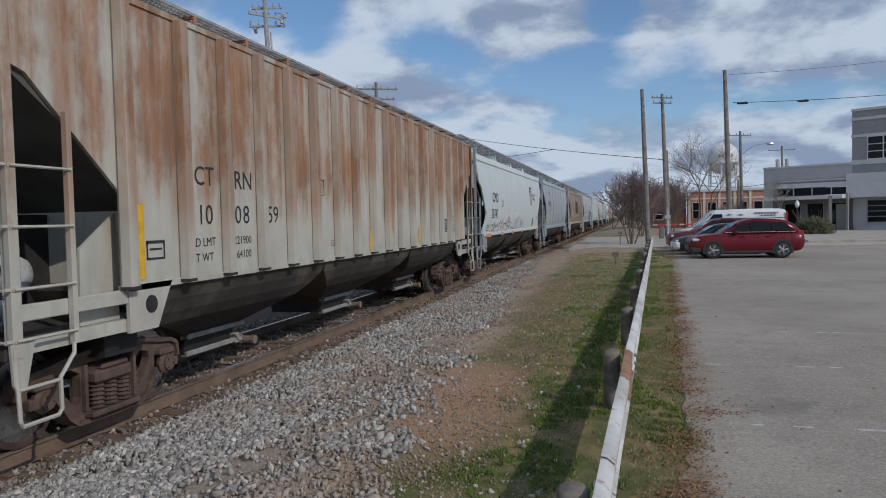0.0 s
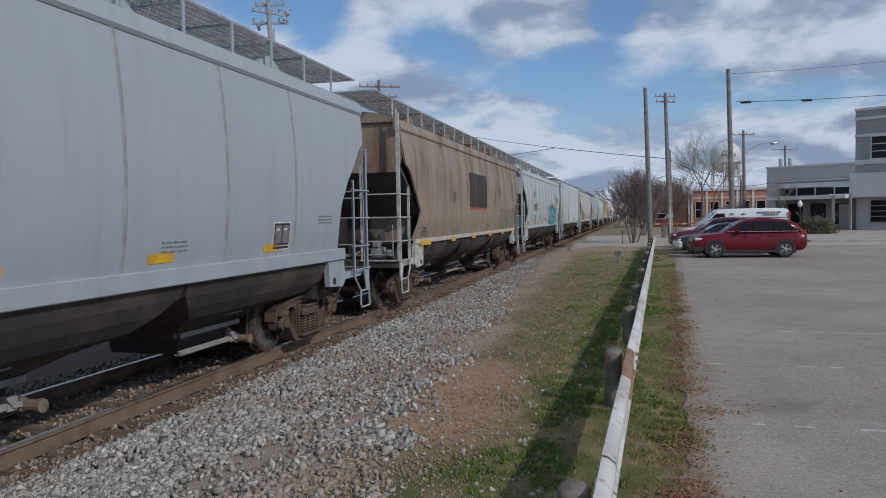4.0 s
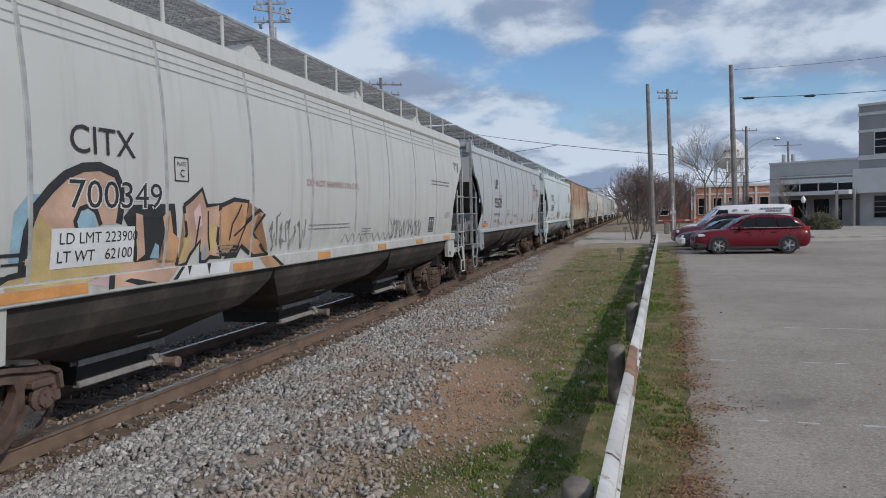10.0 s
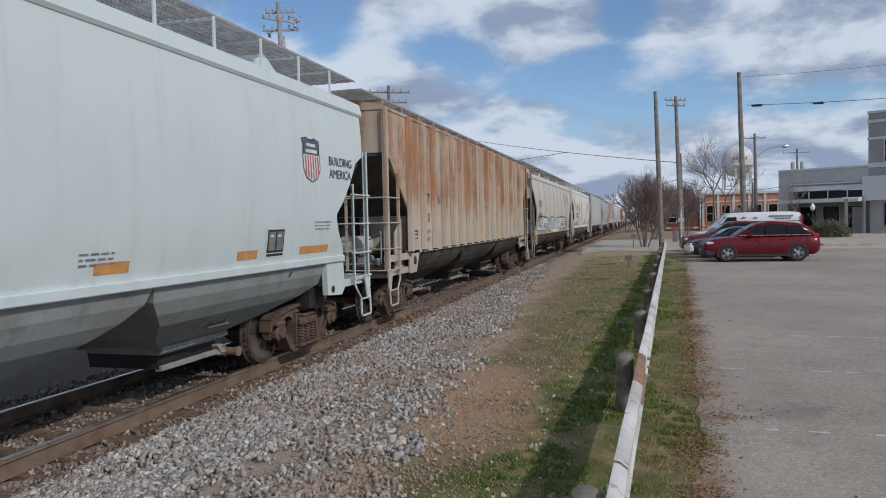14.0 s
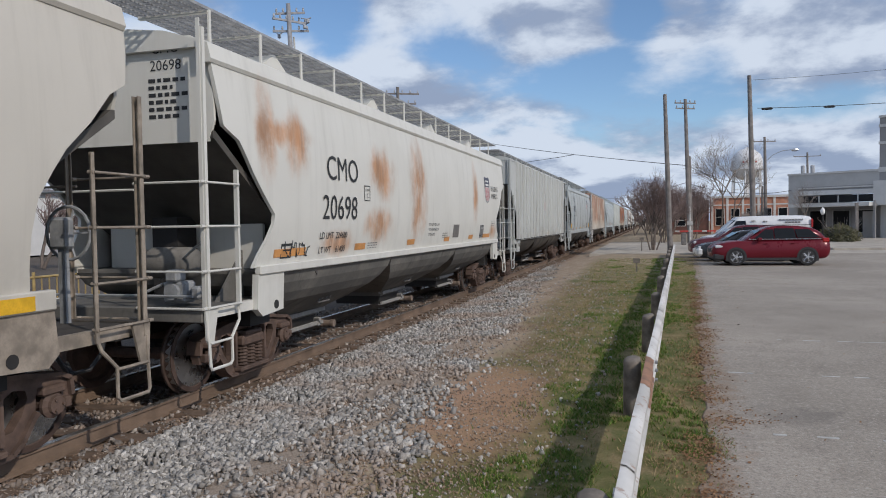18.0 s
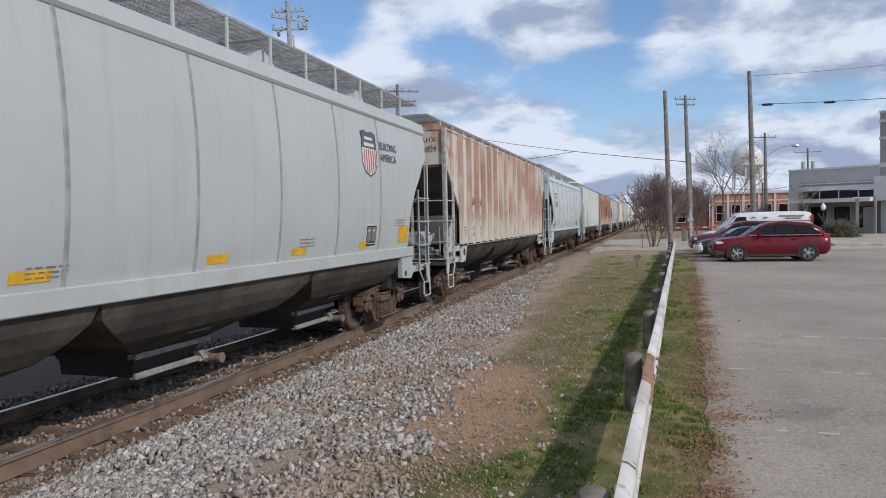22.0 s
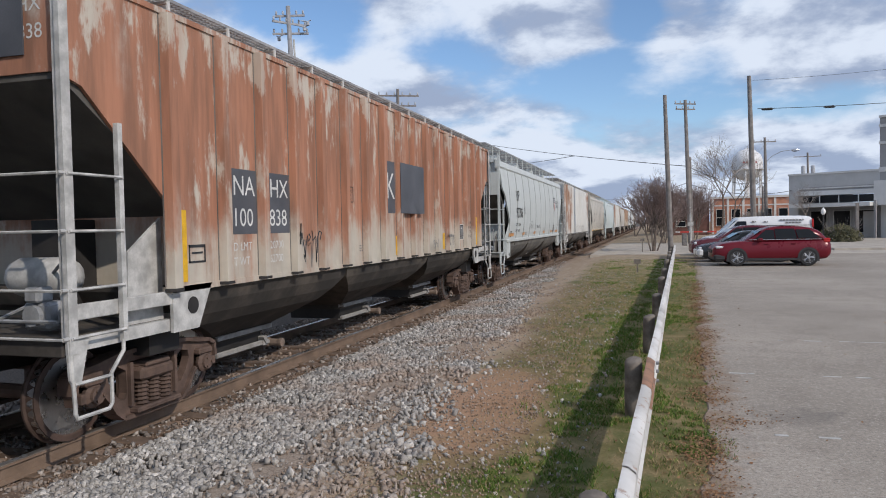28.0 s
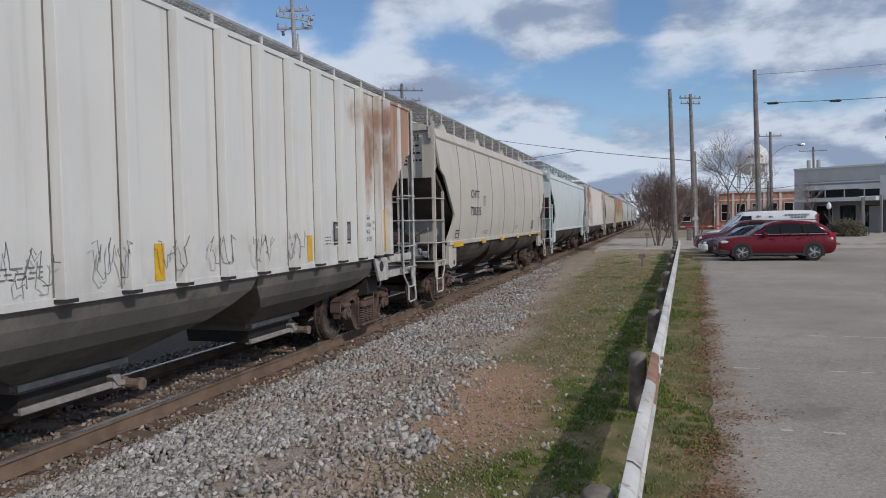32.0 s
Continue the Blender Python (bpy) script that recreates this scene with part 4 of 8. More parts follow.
def curved_meshes(L, kind):
    M = {}
    sill_z = {"C": 1.45, "C2": 1.385, "C3": 1.36, "C4": 1.44}[kind]
    edge = [(3.97, 0.22), (3.6, 0.27), (3.24, 0.33), (3.16, 0.5), (3.1, 0.64), (2.9, 0.80), (2.73, 0.93), (2.45, 1.2), (2.22, 1.46), (2.1, 1.45), (1.9, 1.32), (1.67, 1.12), (1.53, 1.05)]
    if kind in ("C2", "C3"):
        edge = [(3.97, 0.16), (3.7, 0.19), (3.42, 0.24), (3.29, 0.46), (3.0, 0.72), (2.74, 1.01), (2.53, 1.17), (2.31, 1.31), (2.02, 1.37), (1.74, 1.37), (1.53, 1.33)]
    for key, s in (("side_near", 1), ("side_far", -1)):
        bm = bmesh.new()
        outer = [[(s * side_x(z), y0 + (L - 2 * y0) * k / 12, z) for k in range(13)] for z, y0 in edge]
        inner = [[(p[0] - s * 0.05, p[1], p[2]) for p in r] for r in outer]
        sheet(bm, outer)
        sheet(bm, inner)
        for k in (0, 12):
            sheet(bm, [[o[k] for o in outer], [i[k] for i in inner]])
        M[key] = finish(bm, True)
    bm = bmesh.new()
    rows = []
    for z, x in SIDE_C:
        rows.append([(x + 0.001, -0.03, z), (x + 0.009, -0.018, z), (x + 0.009, 0.018, z), (x + 0.001, 0.03, z)])
    M["seam"] = finish(sheet(bm, rows))
    bm = bmesh.new()
    box(bm, 1.47, 1.565, 1.12, L - 1.12, sill_z, 1.555, 0.012)
    box(bm, -1.565, -1.47, 1.12, L - 1.12, sill_z, 1.555)
    M["sill"] = finish(bm)
    bm = bmesh.new()
    for s in (1, -1):
        prism(bm, [(s * 1.36, 3.95), (s * 1.52, 3.95), (s * 1.545, 3.99), (s * 1.50, 4.17), (s * 1.36, 4.24)], 1, 0.17, L - 0.17)
    M["top_chord"] = finish(bm)
    bm = bmesh.new()
    prism(bm, [(-1.44, 4.14), (1.44, 4.14), (1.44, 4.20), (0.9, 4.36), (0.4, 4.42), (-0.4, 4.42), (-0.9, 4.36), (-1.44, 4.20)], 1, 0.20, L - 0.20)
    M["roof"] = finish(bm)
    bm = bmesh.new()
    prism(bm, [(-1.42, 3.06), (1.42, 3.06), (1.50, 3.3), (1.48, 4.16), (1.2, 4.30), (-1.2, 4.30), (-1.48, 4.16), (-1.50, 3.3)], 1, 0.27, 0.31)
    M["end_panel"] = finish(bm)
    bm = bmesh.new()
    prism(bm, [(0.28, 3.18), (0.32, 3.18), (2.9, 1.40), (2.9, 1.32), (0.28, 3.10)], 0, -1.48, 1.48)
    M["slope_sheet"] = finish(bm)
    M["bulkhead"] = finish(new_box(-1.25, 1.25, 1.72, 1.78, 1.06, 2.10))
    span = (L - 2.6) / 3
    M["hopper"] = [hopper_mesh(span, 1.50, sill_z + 0.05, 0.40, k) for k in GATE_SHIFT]
    M["hopper_at"] = [1.3 + span * (i + 0.5) for i in range(3)]
    bm = bmesh.new()
    prism(bm, [(1.12, sill_z + 0.005), (1.78, sill_z + 0.005), (1.74, 0.94), (1.2, 0.90), (1.08, 1.0)], 0, 1.44, 1.53)
    M["jack_plate"] = finish(bm)
    bm = bmesh.new()
    rod(bm, (1.52, 1.55, 1.02), (1.536, 1.55, 1.02), 0.06, 12)
    M["jack_hole"] = finish(bm)
    bm = bmesh.new()
    prism(bm, [(0.75, 1.10), (1.40, 1.10), (1.40, 1.75)], 0, 1.1, 1.13)
    M["gusset"] = finish(bm)
    # peaked hatch covers on the roof
    bm = bmesh.new()
    prism(bm, [(-0.42, 4.36), (0.42, 4.36), (0.0, 4.60)], 0, -0.25, 1.0)
    M["hatch"] = finish(bm)
    return M


def common_meshes():
    M = {}
    # trucks
    bm = bmesh.new()
    rod(bm, (-1.08, 0, 0), (1.08, 0, 0), 0.075, 10)
    lathe(bm, [(0.05, -0.64), (0.19, -0.645), (0.37, -0.735), (0.40, -0.685), (0.485, -0.69), (0.487, -0.715), (0.462, -0.725), (0.457, -0.82), (0.40, -0.825), (0.23, -0.745), (0.05, -0.80)], 0, 24)
    M["axle"] = finish(bm)
    bm = bmesh.new()
    lathe(bm, [(0.10, 0.64), (0.19, 0.645), (0.21, 0.685), (0.37, 0.735), (0.40, 0.685), (0.485, 0.69), (0.487, 0.715), (0.462, 0.725), (0.457, 0.82), (0.40, 0.825), (0.385, 0.79), (0.23, 0.745), (0.20, 0.80), (0.10, 0.805)], 0, 28)
    M["wheel"] = finish(bm, False)
    bm = bmesh.new()
    lathe(bm, [(0.4595, 0.735), (0.4605, 0.74), (0.4605, 0.80), (0.4595, 0.805)], 0, 28)
    M["tread"] = finish(bm)
    # cast side frame: bowed top chord, two jaws over the bearings, slanting lower arms, a spring seat between two columns
    bm = bmesh.new()
    half = [(0.0, 0.80), (0.34, 0.80), (0.60, 0.775), (0.82, 0.735), (1.02, 0.715), (1.13, 0.66), (1.145, 0.50), (1.12, 0.38), (1.05, 0.37), (1.045, 0.56), (0.98, 0.60), (0.82, 0.60), (0.755, 0.57), (0.745, 0.38), (0.69, 0.36), (0.58, 0.20), (0.47, 0.115), (0.0, 0.105)]
    hole = [(0.40, 0.60), (0.52, 0.665), (0.645, 0.64), (0.665, 0.56), (0.60, 0.42), (0.50, 0.31), (0.42, 0.30), (0.39, 0.36)]
    slot = [(0.0, 0.685), (0.33, 0.685), (0.33, 0.22), (0.0, 0.22)]
    for s in (1, -1):
        outlines = (half, hole, slot)
        rings = [[[bm.verts.new((x, s * y, z)) for y, z in outline] for x in (0.945, 1.045)] for outline in outlines]
        for k in (0, 1):
            edges = [bm.edges.new((rings[0][k][0], rings[2][k][0])), bm.edges.new((rings[0][k][-1], rings[2][k][-1]))]
            for outline, ring in zip(outlines, rings):
                pairs = list(zip(ring[k], ring[k][1:] + ring[k][:1]))
                edges += [bm.edges.new(p) for p in (pairs if outline is hole else pairs[:-1])]
            bmesh.ops.triangle_fill(bm, edges=edges, use_beauty=True)
        for outline, ring in zip(outlines, rings):
            n = len(outline)
            for i in range(n if outline is hole else n - 1):
                bm.faces.new((ring[0][i], ring[1][i], ring[1][(i + 1) % n], ring[0][(i + 1) % n]))
        # flanges that give the casting its depth
        for pts in ([(0.0, 0.80), (0.34, 0.80), (0.60, 0.775), (0.82, 0.735), (1.02, 0.715), (1.13, 0.66)], [(1.145, 0.50), (1.13, 0.66)], [(0.745, 0.42), (0.69, 0.36), (0.58, 0.20), (0.47, 0.115), (0.0, 0.105)], [(0.36, 0.22), (0.36, 0.68)]):
            for (ya, za), (yb, zb) in zip(pts, pts[1:]):
                d = Vector((0, yb - ya, zb - za)).normalized()
                n = Vector((0, -d.z, d.y)) * 0.022
                a, b = Vector((0, s * ya, za)), Vector((0, s * yb, zb))
                n = Vector((0, s * n.y, n.z))
                q = [a - n, b - n, b + n, a + n]
                lo, hi = [bm.verts.new((0.90, v.y, v.z)) for v in q], [bm.verts.new((1.09, v.y, v.z)) for v in q]
                bm.faces.new(lo), bm.faces.new(hi[::-1])
                for i in range(4):
                    bm.faces.new((lo[i], hi[i], hi[(i + 1) % 4], lo[(i + 1) % 4]))
        # adapter over the bearing, lug at the jaw
        box(bm, 0.98, 1.13, s * 0.9 - 0.13, s * 0.9 + 0.13, 0.555, 0.635, 0.02)
        box(bm, 1.04, 1.12, s * 1.06 - 0.035, s * 1.06 + 0.035, 0.40, 0.50, 0.01)
    box(bm, 0.90, 1.16, -0.36, 0.36, 0.14, 0.20, 0.015)
    box(bm, 0.93, 1.14, -0.27, 0.27, 0.46, 0.60, 0.03)
    box(bm, 0.96, 1.15, -0.20, 0.20, 0.60, 0.66, 0.02)
    M["side_frame"] = finish(bm)
    bm = bmesh.new()
    z, prof = 0.20, []
    for i in range(6):
        prof += [(0.058, z), (0.082, z + 0.016), (0.058, z + 0.032)]
        z += 0.044
    lathe(bm, prof, 2, 9, (1.055, 0.0, 0))
    M["spring"] = finish(bm)
    bm = bmesh.new()
    prism(bm, [(-1.12, 0.52), (1.12, 0.52), (1.12, 0.60), (0.5, 0.72), (-0.5, 0.72), (-1.12, 0.60)], 1, -0.22, 0.22)
    M["bolster"] = finish(bm)
    bm = bmesh.new()
    lathe(bm, [(0.12, 1.05), (0.125, 1.09), (0.09, 1.12), (0.085, 1.15), (0.03, 1.155)], 0, 12)
    for k in range(3):
        a = k * math.tau / 3
        rod(bm, (1.14, 0.055 * math.cos(a), 0.055 * math.sin(a)), (1.17, 0.055 * math.cos(a), 0.055 * math.sin(a)), 0.016, 6)
    M["bearing_cap"] = finish(bm)
    bm = bmesh.new()
    box(bm, -0.9, 0.9, -0.06, 0.06, 0.36, 0.44)
    for s in (1, -1):
        box(bm, s * 0.753 - 0.06, s * 0.753 + 0.06, -0.09, 0.09, 0.28, 0.58)
    M["brake_beam"] = finish(bm)
    # coupler, platform, brake gear
    bm = bmesh.new()
    box(bm, -0.08, 0.08, -0.30, 0.1, 0.80, 0.97, 0.02)
    prism(bm, [(-0.19, -0.30), (0.10, -0.30), (0.20, -0.44), (0.17, -0.58), (0.07, -0.60), (0.04, -0.46), (-0.10, -0.46), (-0.14, -0.62), (-0.22, -0.62)], 2, 0.76, 1.02)
    M["coupler"] = finish(bm)
    bm = bmesh.new()
    path(bm, [(0.22, -0.10, 0.86), (0.26, -0.22, 0.62), (0.22, -0.36, 0.46), (0.12, -0.50, 0.44), (0.0, -0.56, 0.55)], 0.026, 7)
    M["air_hose"] = finish(bm)
    M["end_beam"] = finish(new_box(-1.5, 1.5, -0.06, 0.06, 0.98, 1.14, 0.01))
    M["platform"] = finish(new_box(-1.38, 1.38, 0.06, 1.5, 1.07, 1.12))
    M["side_beam"] = finish(new_box(1.38, 1.46, 0.06, 1.5, 1.0, 1.125))
    M["side_beam_far"] = finish(new_box(-1.46, -1.38, 0.06, 1.5, 1.0, 1.125))
    bm = bmesh.new()
    box(bm, -0.26, 0.26, 0.0, 3.2, 0.72, 1.08)
    box(bm, -1.25, 1.25, 1.35, 1.85, 0.74, 1.05)
    box(bm, -0.2, 0.2, 1.3, 1.9, 1.05, 2.2)
    M["centre_sill"] = finish(bm)
    bm = bmesh.new()
    lathe(bm, [(0.05, -0.36), (0.17, -0.33), (0.2, -0.25), (0.2, 0.25), (0.17, 0.33), (0.05, 0.36)], 0, 14, (0.55, 0.72, 1.62))
    M["air_tank"] = finish(bm, True)
    bm = bmesh.new()
    box(bm, 0.75, 1.05, 0.25, 0.5, 1.16, 1.42, 0.03)
    box(bm, 0.82, 0.98, 0.2, 0.4, 1.42, 1.56, 0.02)
    rod(bm, (0.9, 0.2, 1.3), (0.9, 0.34, 1.3), 0.1, 10)
    box(bm, 1.08, 1.22, 0.3, 0.46, 1.2, 1.36, 0.03)
    M["brake_valve"] = finish(bm)
    bm = bmesh.new()
    path(bm, [(-0.6, 0.5, 1.2), (0.2, 0.5, 1.22), (0.5, 0.6, 1.36), (0.9, 0.45, 1.4)], 0.02)
    path(bm, [(-1.3, 0.2, 1.25), (1.2, 0.2, 1.25)], 0.018)
    path(bm, [(0.3, 0.8, 1.4), (1.25, 0.35, 1.9), (1.25, 0.35, 1.2)], 0.018)
    M["brake_pipes"] = finish(bm)
    # hand brake: a spoked wheel before its gear box
    bm = bmesh.new()
    ring = [(0.72 + 0.27 * math.cos(i * math.tau / 18), 0.10, 2.02 + 0.27 * math.sin(i * math.tau / 18)) for i in range(19)]
    path(bm, ring, 0.018, 6)
    for i in range(5):
        a = i * math.tau / 5
        rod(bm, (0.72, 0.12, 2.02), (0.72 + 0.26 * math.cos(a), 0.10, 2.02 + 0.26 * math.sin(a)), 0.012, 5)
    M["brake_wheel"] = finish(bm)
    bm = new_box(0.60, 0.84, 0.13, 0.24, 1.86, 2.18, 0.03)
    box(bm, 0.68, 0.76, 0.14, 0.20, 1.12, 1.88)
    M["brake_gear"] = finish(bm)
    # ladders
    bm = bmesh.new()
    rod(bm, (1.56, 0.0, 0), (1.56, 0.66, 0), 0.014, 6)
    for y in (0.0, 0.66):
        rod(bm, (1.56, y, 0), (1.50, y, 0), 0.02, 6)
    M["side_rung"] = finish(bm)
    bm = bmesh.new()
    rod(bm, (0.66, -0.09, 0), (1.54, -0.09, 0), 0.014, 6)
    for x in (0.66, 1.54):
        rod(bm, (x, -0.09, 0), (x, -0.03, 0), 0.02, 6)
    M["end_rung"] = finish(bm)
    bm = bmesh.new()
    rod(bm, (-1.5, -0.09, 0), (0.66, -0.09, 0), 0.014, 6)
    M["end_rail"] = finish(bm)
    bm = bmesh.new()
    path(bm, [(1.53, 0.0, 1.1), (1.56, 0.0, 0.48), (1.56, 0.02, 0.44), (1.56, 0.40, 0.44), (1.56, 0.44, 0.48), (1.56, 0.44, 0.76), (1.55, 0.62, 0.94), (1.52, 0.66, 1.1)], 0.019, 6)
    path(bm, [(1.56, 0.0, 0.74), (1.56, 0.44, 0.74)], 0.016, 6)
    prism(bm, [(-0.05, 1.12), (0.20, 1.12), (0.10, 0.75), (0.02, 0.70), (-0.03, 0.78)], 0, 1.52, 1.545)
    M["sill_step"] = finish(bm)
    return M


def stile_mesh(x, y, w, z0, z1, along):
    bm = bmesh.new()
    if along == "y":
        prism(bm, [(x - 0.04, y - w), (x + 0.012, y - w), (x + 0.012, y + w), (x, y + w), (x, y - w + 0.012), (x - 0.04, y - w + 0.012)], 2, z0, z1)
    else:
        prism(bm, [(x - w, y - 0.012), (x + w, y - 0.012), (x + w, y), (x - w + 0.012, y), (x - w + 0.012, y + 0.04), (x - w, y + 0.04)], 2, z0, z1)
    return finish(bm)


def walkway_mesh(L, z, x0, x1, over):
    """Open steel grating along the roof."""
    bm = bmesh.new()
    a, b = -over, L + over
    for i in range(9):
        x = x0 + (x1 - x0) * i / 8
        box(bm, x - 0.006, x + 0.006, a, b, z - 0.035, z)
    y = a
    while y < b:
        box(bm, x0, x1, y - 0.006, y + 0.006, z - 0.03, z - 0.002)
        y += 0.07
    return finish(bm)


def bracket_mesh(z0, z1, x0, x1):
    bm = bmesh.new()
    box(bm, x1 - 0.012, x1 + 0.012, -0.022, 0.022, z0, z1 - 0.03)
    box(bm, x0, x1, -0.03, 0.03, z1 - 0.065, z1 - 0.037)
    return finish(bm)


COM = common_meshes()
KINDS = {k: ribbed_meshes(n) if k[0] == "R" else curved_meshes(n, k) for k, n in LENGTH.items()}
for kind, M in KINDS.items():
    L = LENGTH[kind]
    wz, wx = (4.64, (0.55, 1.22)) if kind[0] == "R" else (4.74, (0.17, 1.18))
    M["walkway"] = walkway_mesh(L, wz, *wx, 0.42)
    M["bracket"] = bracket_mesh(4.36 if kind[0] == "R" else 4.22, wz, *wx)
    M["bracket_at"] = [0.7 + i * (L - 1.4) / 13 for i in range(14)]
    M["corner_stile"] = stile_mesh(1.54, 0.02, 0.05 if kind[0] == "R" else 0.026, 1.0, 4.32 if kind[0] == "R" else 4.30, "y")
    M["side_stile"] = stile_mesh(1.54, 0.66, 0.030 if kind[0] == "R" else 0.020, 1.02, 3.08 if kind[0] == "R" else 2.75, "y")
    M["end_stile"] = stile_mesh(0.66, 0.0, 0.030 if kind[0] == "R" else 0.020, 1.0, 3.55 if kind[0] == "R" else 3.2, "x")
    M["end_corner"] = stile_mesh(1.50, 0.0, 0.05 if kind[0] == "R" else 0.024, 1.0, 4.3 if kind[0] == "R" else 4.4, "x")
    if kind[0] == "R":
        M["sill_end_rear"] = mirrored(M["sill_end"], L)
    M["end_corner_rear"] = mirrored(stile_mesh(1.50, 0.0, 0.05 if kind[0] == "R" else 0.026, 1.0, 4.3 if kind[0] == "R" else 3.35, "x"), L)
    M["corner_stile_rear"] = mirrored(stile_mesh(1.54, 0.02, 0.05 if kind[0] == "R" else 0.026, 1.0, 4.32 if kind[0] == "R" else 3.35, "y"), L)
    for k in ("end_panel", "slope_sheet", "bulkhead", "jack_plate", "jack_hole", "gusset", "side_stile", "end_stile"):
        M[k + "_rear"] = mirrored(M[k], L)
    for k in ("coupler", "air_hose", "platform", "end_beam", "side_beam", "side_beam_far", "centre_sill", "side_rung", "end_rung", "end_rail", "sill_step", "brake_wheel", "brake_gear"):
        M[k + "_rear"] = mirrored(COM[k], L)
GATES = gate_meshes()
# end sheets: shade below the overhanging car end is put into this dark colour
plain("slope_shaded", (0.105, 0.098, 0.088), 0.75, 0.0, 0.4, 2.0)


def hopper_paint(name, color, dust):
    """A base colour under drifts of pale road dust and long run-off."""
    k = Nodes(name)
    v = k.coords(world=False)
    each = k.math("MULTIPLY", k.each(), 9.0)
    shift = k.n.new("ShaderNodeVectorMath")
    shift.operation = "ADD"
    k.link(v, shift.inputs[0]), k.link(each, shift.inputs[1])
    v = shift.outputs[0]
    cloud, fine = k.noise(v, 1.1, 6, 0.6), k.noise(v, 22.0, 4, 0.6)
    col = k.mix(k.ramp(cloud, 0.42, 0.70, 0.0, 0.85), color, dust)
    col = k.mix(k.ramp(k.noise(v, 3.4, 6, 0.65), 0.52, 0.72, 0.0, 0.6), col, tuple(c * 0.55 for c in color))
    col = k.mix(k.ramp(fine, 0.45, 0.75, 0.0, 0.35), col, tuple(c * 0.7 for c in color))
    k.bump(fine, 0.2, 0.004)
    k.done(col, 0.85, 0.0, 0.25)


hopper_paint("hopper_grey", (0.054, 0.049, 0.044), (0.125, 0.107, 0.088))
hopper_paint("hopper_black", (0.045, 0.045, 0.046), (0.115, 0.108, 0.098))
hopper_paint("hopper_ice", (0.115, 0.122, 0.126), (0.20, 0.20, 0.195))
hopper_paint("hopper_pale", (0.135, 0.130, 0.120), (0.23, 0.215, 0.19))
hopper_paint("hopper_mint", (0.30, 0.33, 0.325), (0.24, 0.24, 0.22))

TRUCKS = []
CARS = []
LENGTHS = {}


def build_truck(car, y):
    t = put("truck", COM["bolster"], "truck_steel", car, "rusty cast steel four-wheel truck", pose(0, y, 0))
    put("side_frame", COM["side_frame"], "truck_steel", t)
    far = put("side_frame", COM["side_frame"], "truck_steel", t, m=pose(0, 0, 0, 0, 0, 180))
    for y1 in (-0.19, 0.0, 0.19):
        put("spring", COM["spring"], "truck_steel", t, m=pose(0, y1, 0))
    put("brake_beam", COM["brake_beam"], "black_steel", t, m=pose(0, 0.36, 0))
    sets = []
    for s in (-1, 1):
        w = put("axle", COM["axle"], "truck_steel", t, m=pose(0, s * 0.9, 0.457))
        sets.append(w)
        w2 = put("wheel", COM["wheel"], "wheel_steel", t, m=pose(0, s * 0.9, 0.457))
        sets.append(w2)
        put("wheel_tread", COM["tread"], "tread_steel", t, "worn bright wheel tread", pose(0, s * 0.9, 0.457))
        put("bearing_cap", COM["bearing_cap"], "truck_steel", t, m=pose(0, s * 0.9, 0.457))
    TRUCKS.append(sets)
    return t


def letter(car, words, y, z, size, mat, curved, wide=1.0, label=""):
    """Stencilled lettering on the near side, laid on the skin."""
    me = text_mesh(words, size, wide).copy()
    for v in me.vertices:
        u, w = v.co.x, v.co.y
        zz = z + w
        v.co = ((side_x(zz) if curved else 1.50) + (0.011 if curved else 0.005), y + u, zz)
    me.update()
    return put("lettering", me, mat, car, label)


def plate(car, name, y0, y1, z0, z1, mat, curved, lift=0.006, label=""):
    bm = bmesh.new()
    n = max(1, int((z1 - z0) / 0.15))
    f = (lambda z: side_x(z)) if curved else (lambda z: 1.50)
    rows = []
    for i in range(n + 1):
        z = z0 + (z1 - z0) * i / n
        rows.append([(f(z) + lift, y0, z), (f(z) + lift, y1, z)])
    sheet(bm, rows)
    sheet(bm, [[(x - 0.004, y, z) for x, y, z in r] for r in rows])
    return part(name, bm, mat, car, label)


def skin_shape(car, name, pts, mat, curved, lift):
    """A flat painted shape laid on the near side."""
    bm = bmesh.new()
    bmesh.ops.triangulate(bm, faces=[bm.faces.new([bm.verts.new((0, y, z)) for y, z in pts])])
    if curved:
        for z, x in SIDE_C[1:-1]:
            bmesh.ops.bisect_plane(bm, geom=bm.verts[:] + bm.edges[:] + bm.faces[:], plane_co=(0, 0, z), plane_no=(0, 0, 1))
    for v in bm.verts:
        v.co.x = (side_x(v.co.z) if curved else 1.50) + lift
    return part(name, bm, mat, car)


SHIELD = [(-0.43, 0.95), (-0.2, 1.0), (0.0, 0.94), (0.2, 1.0), (0.43, 0.95), (0.38, 0.80), (0.43, 0.58), (0.42, 0.28), (0.28, 0.09), (0.0, 0.0), (-0.28, 0.09), (-0.42, 0.28), (-0.43, 0.58), (-0.38, 0.80)]


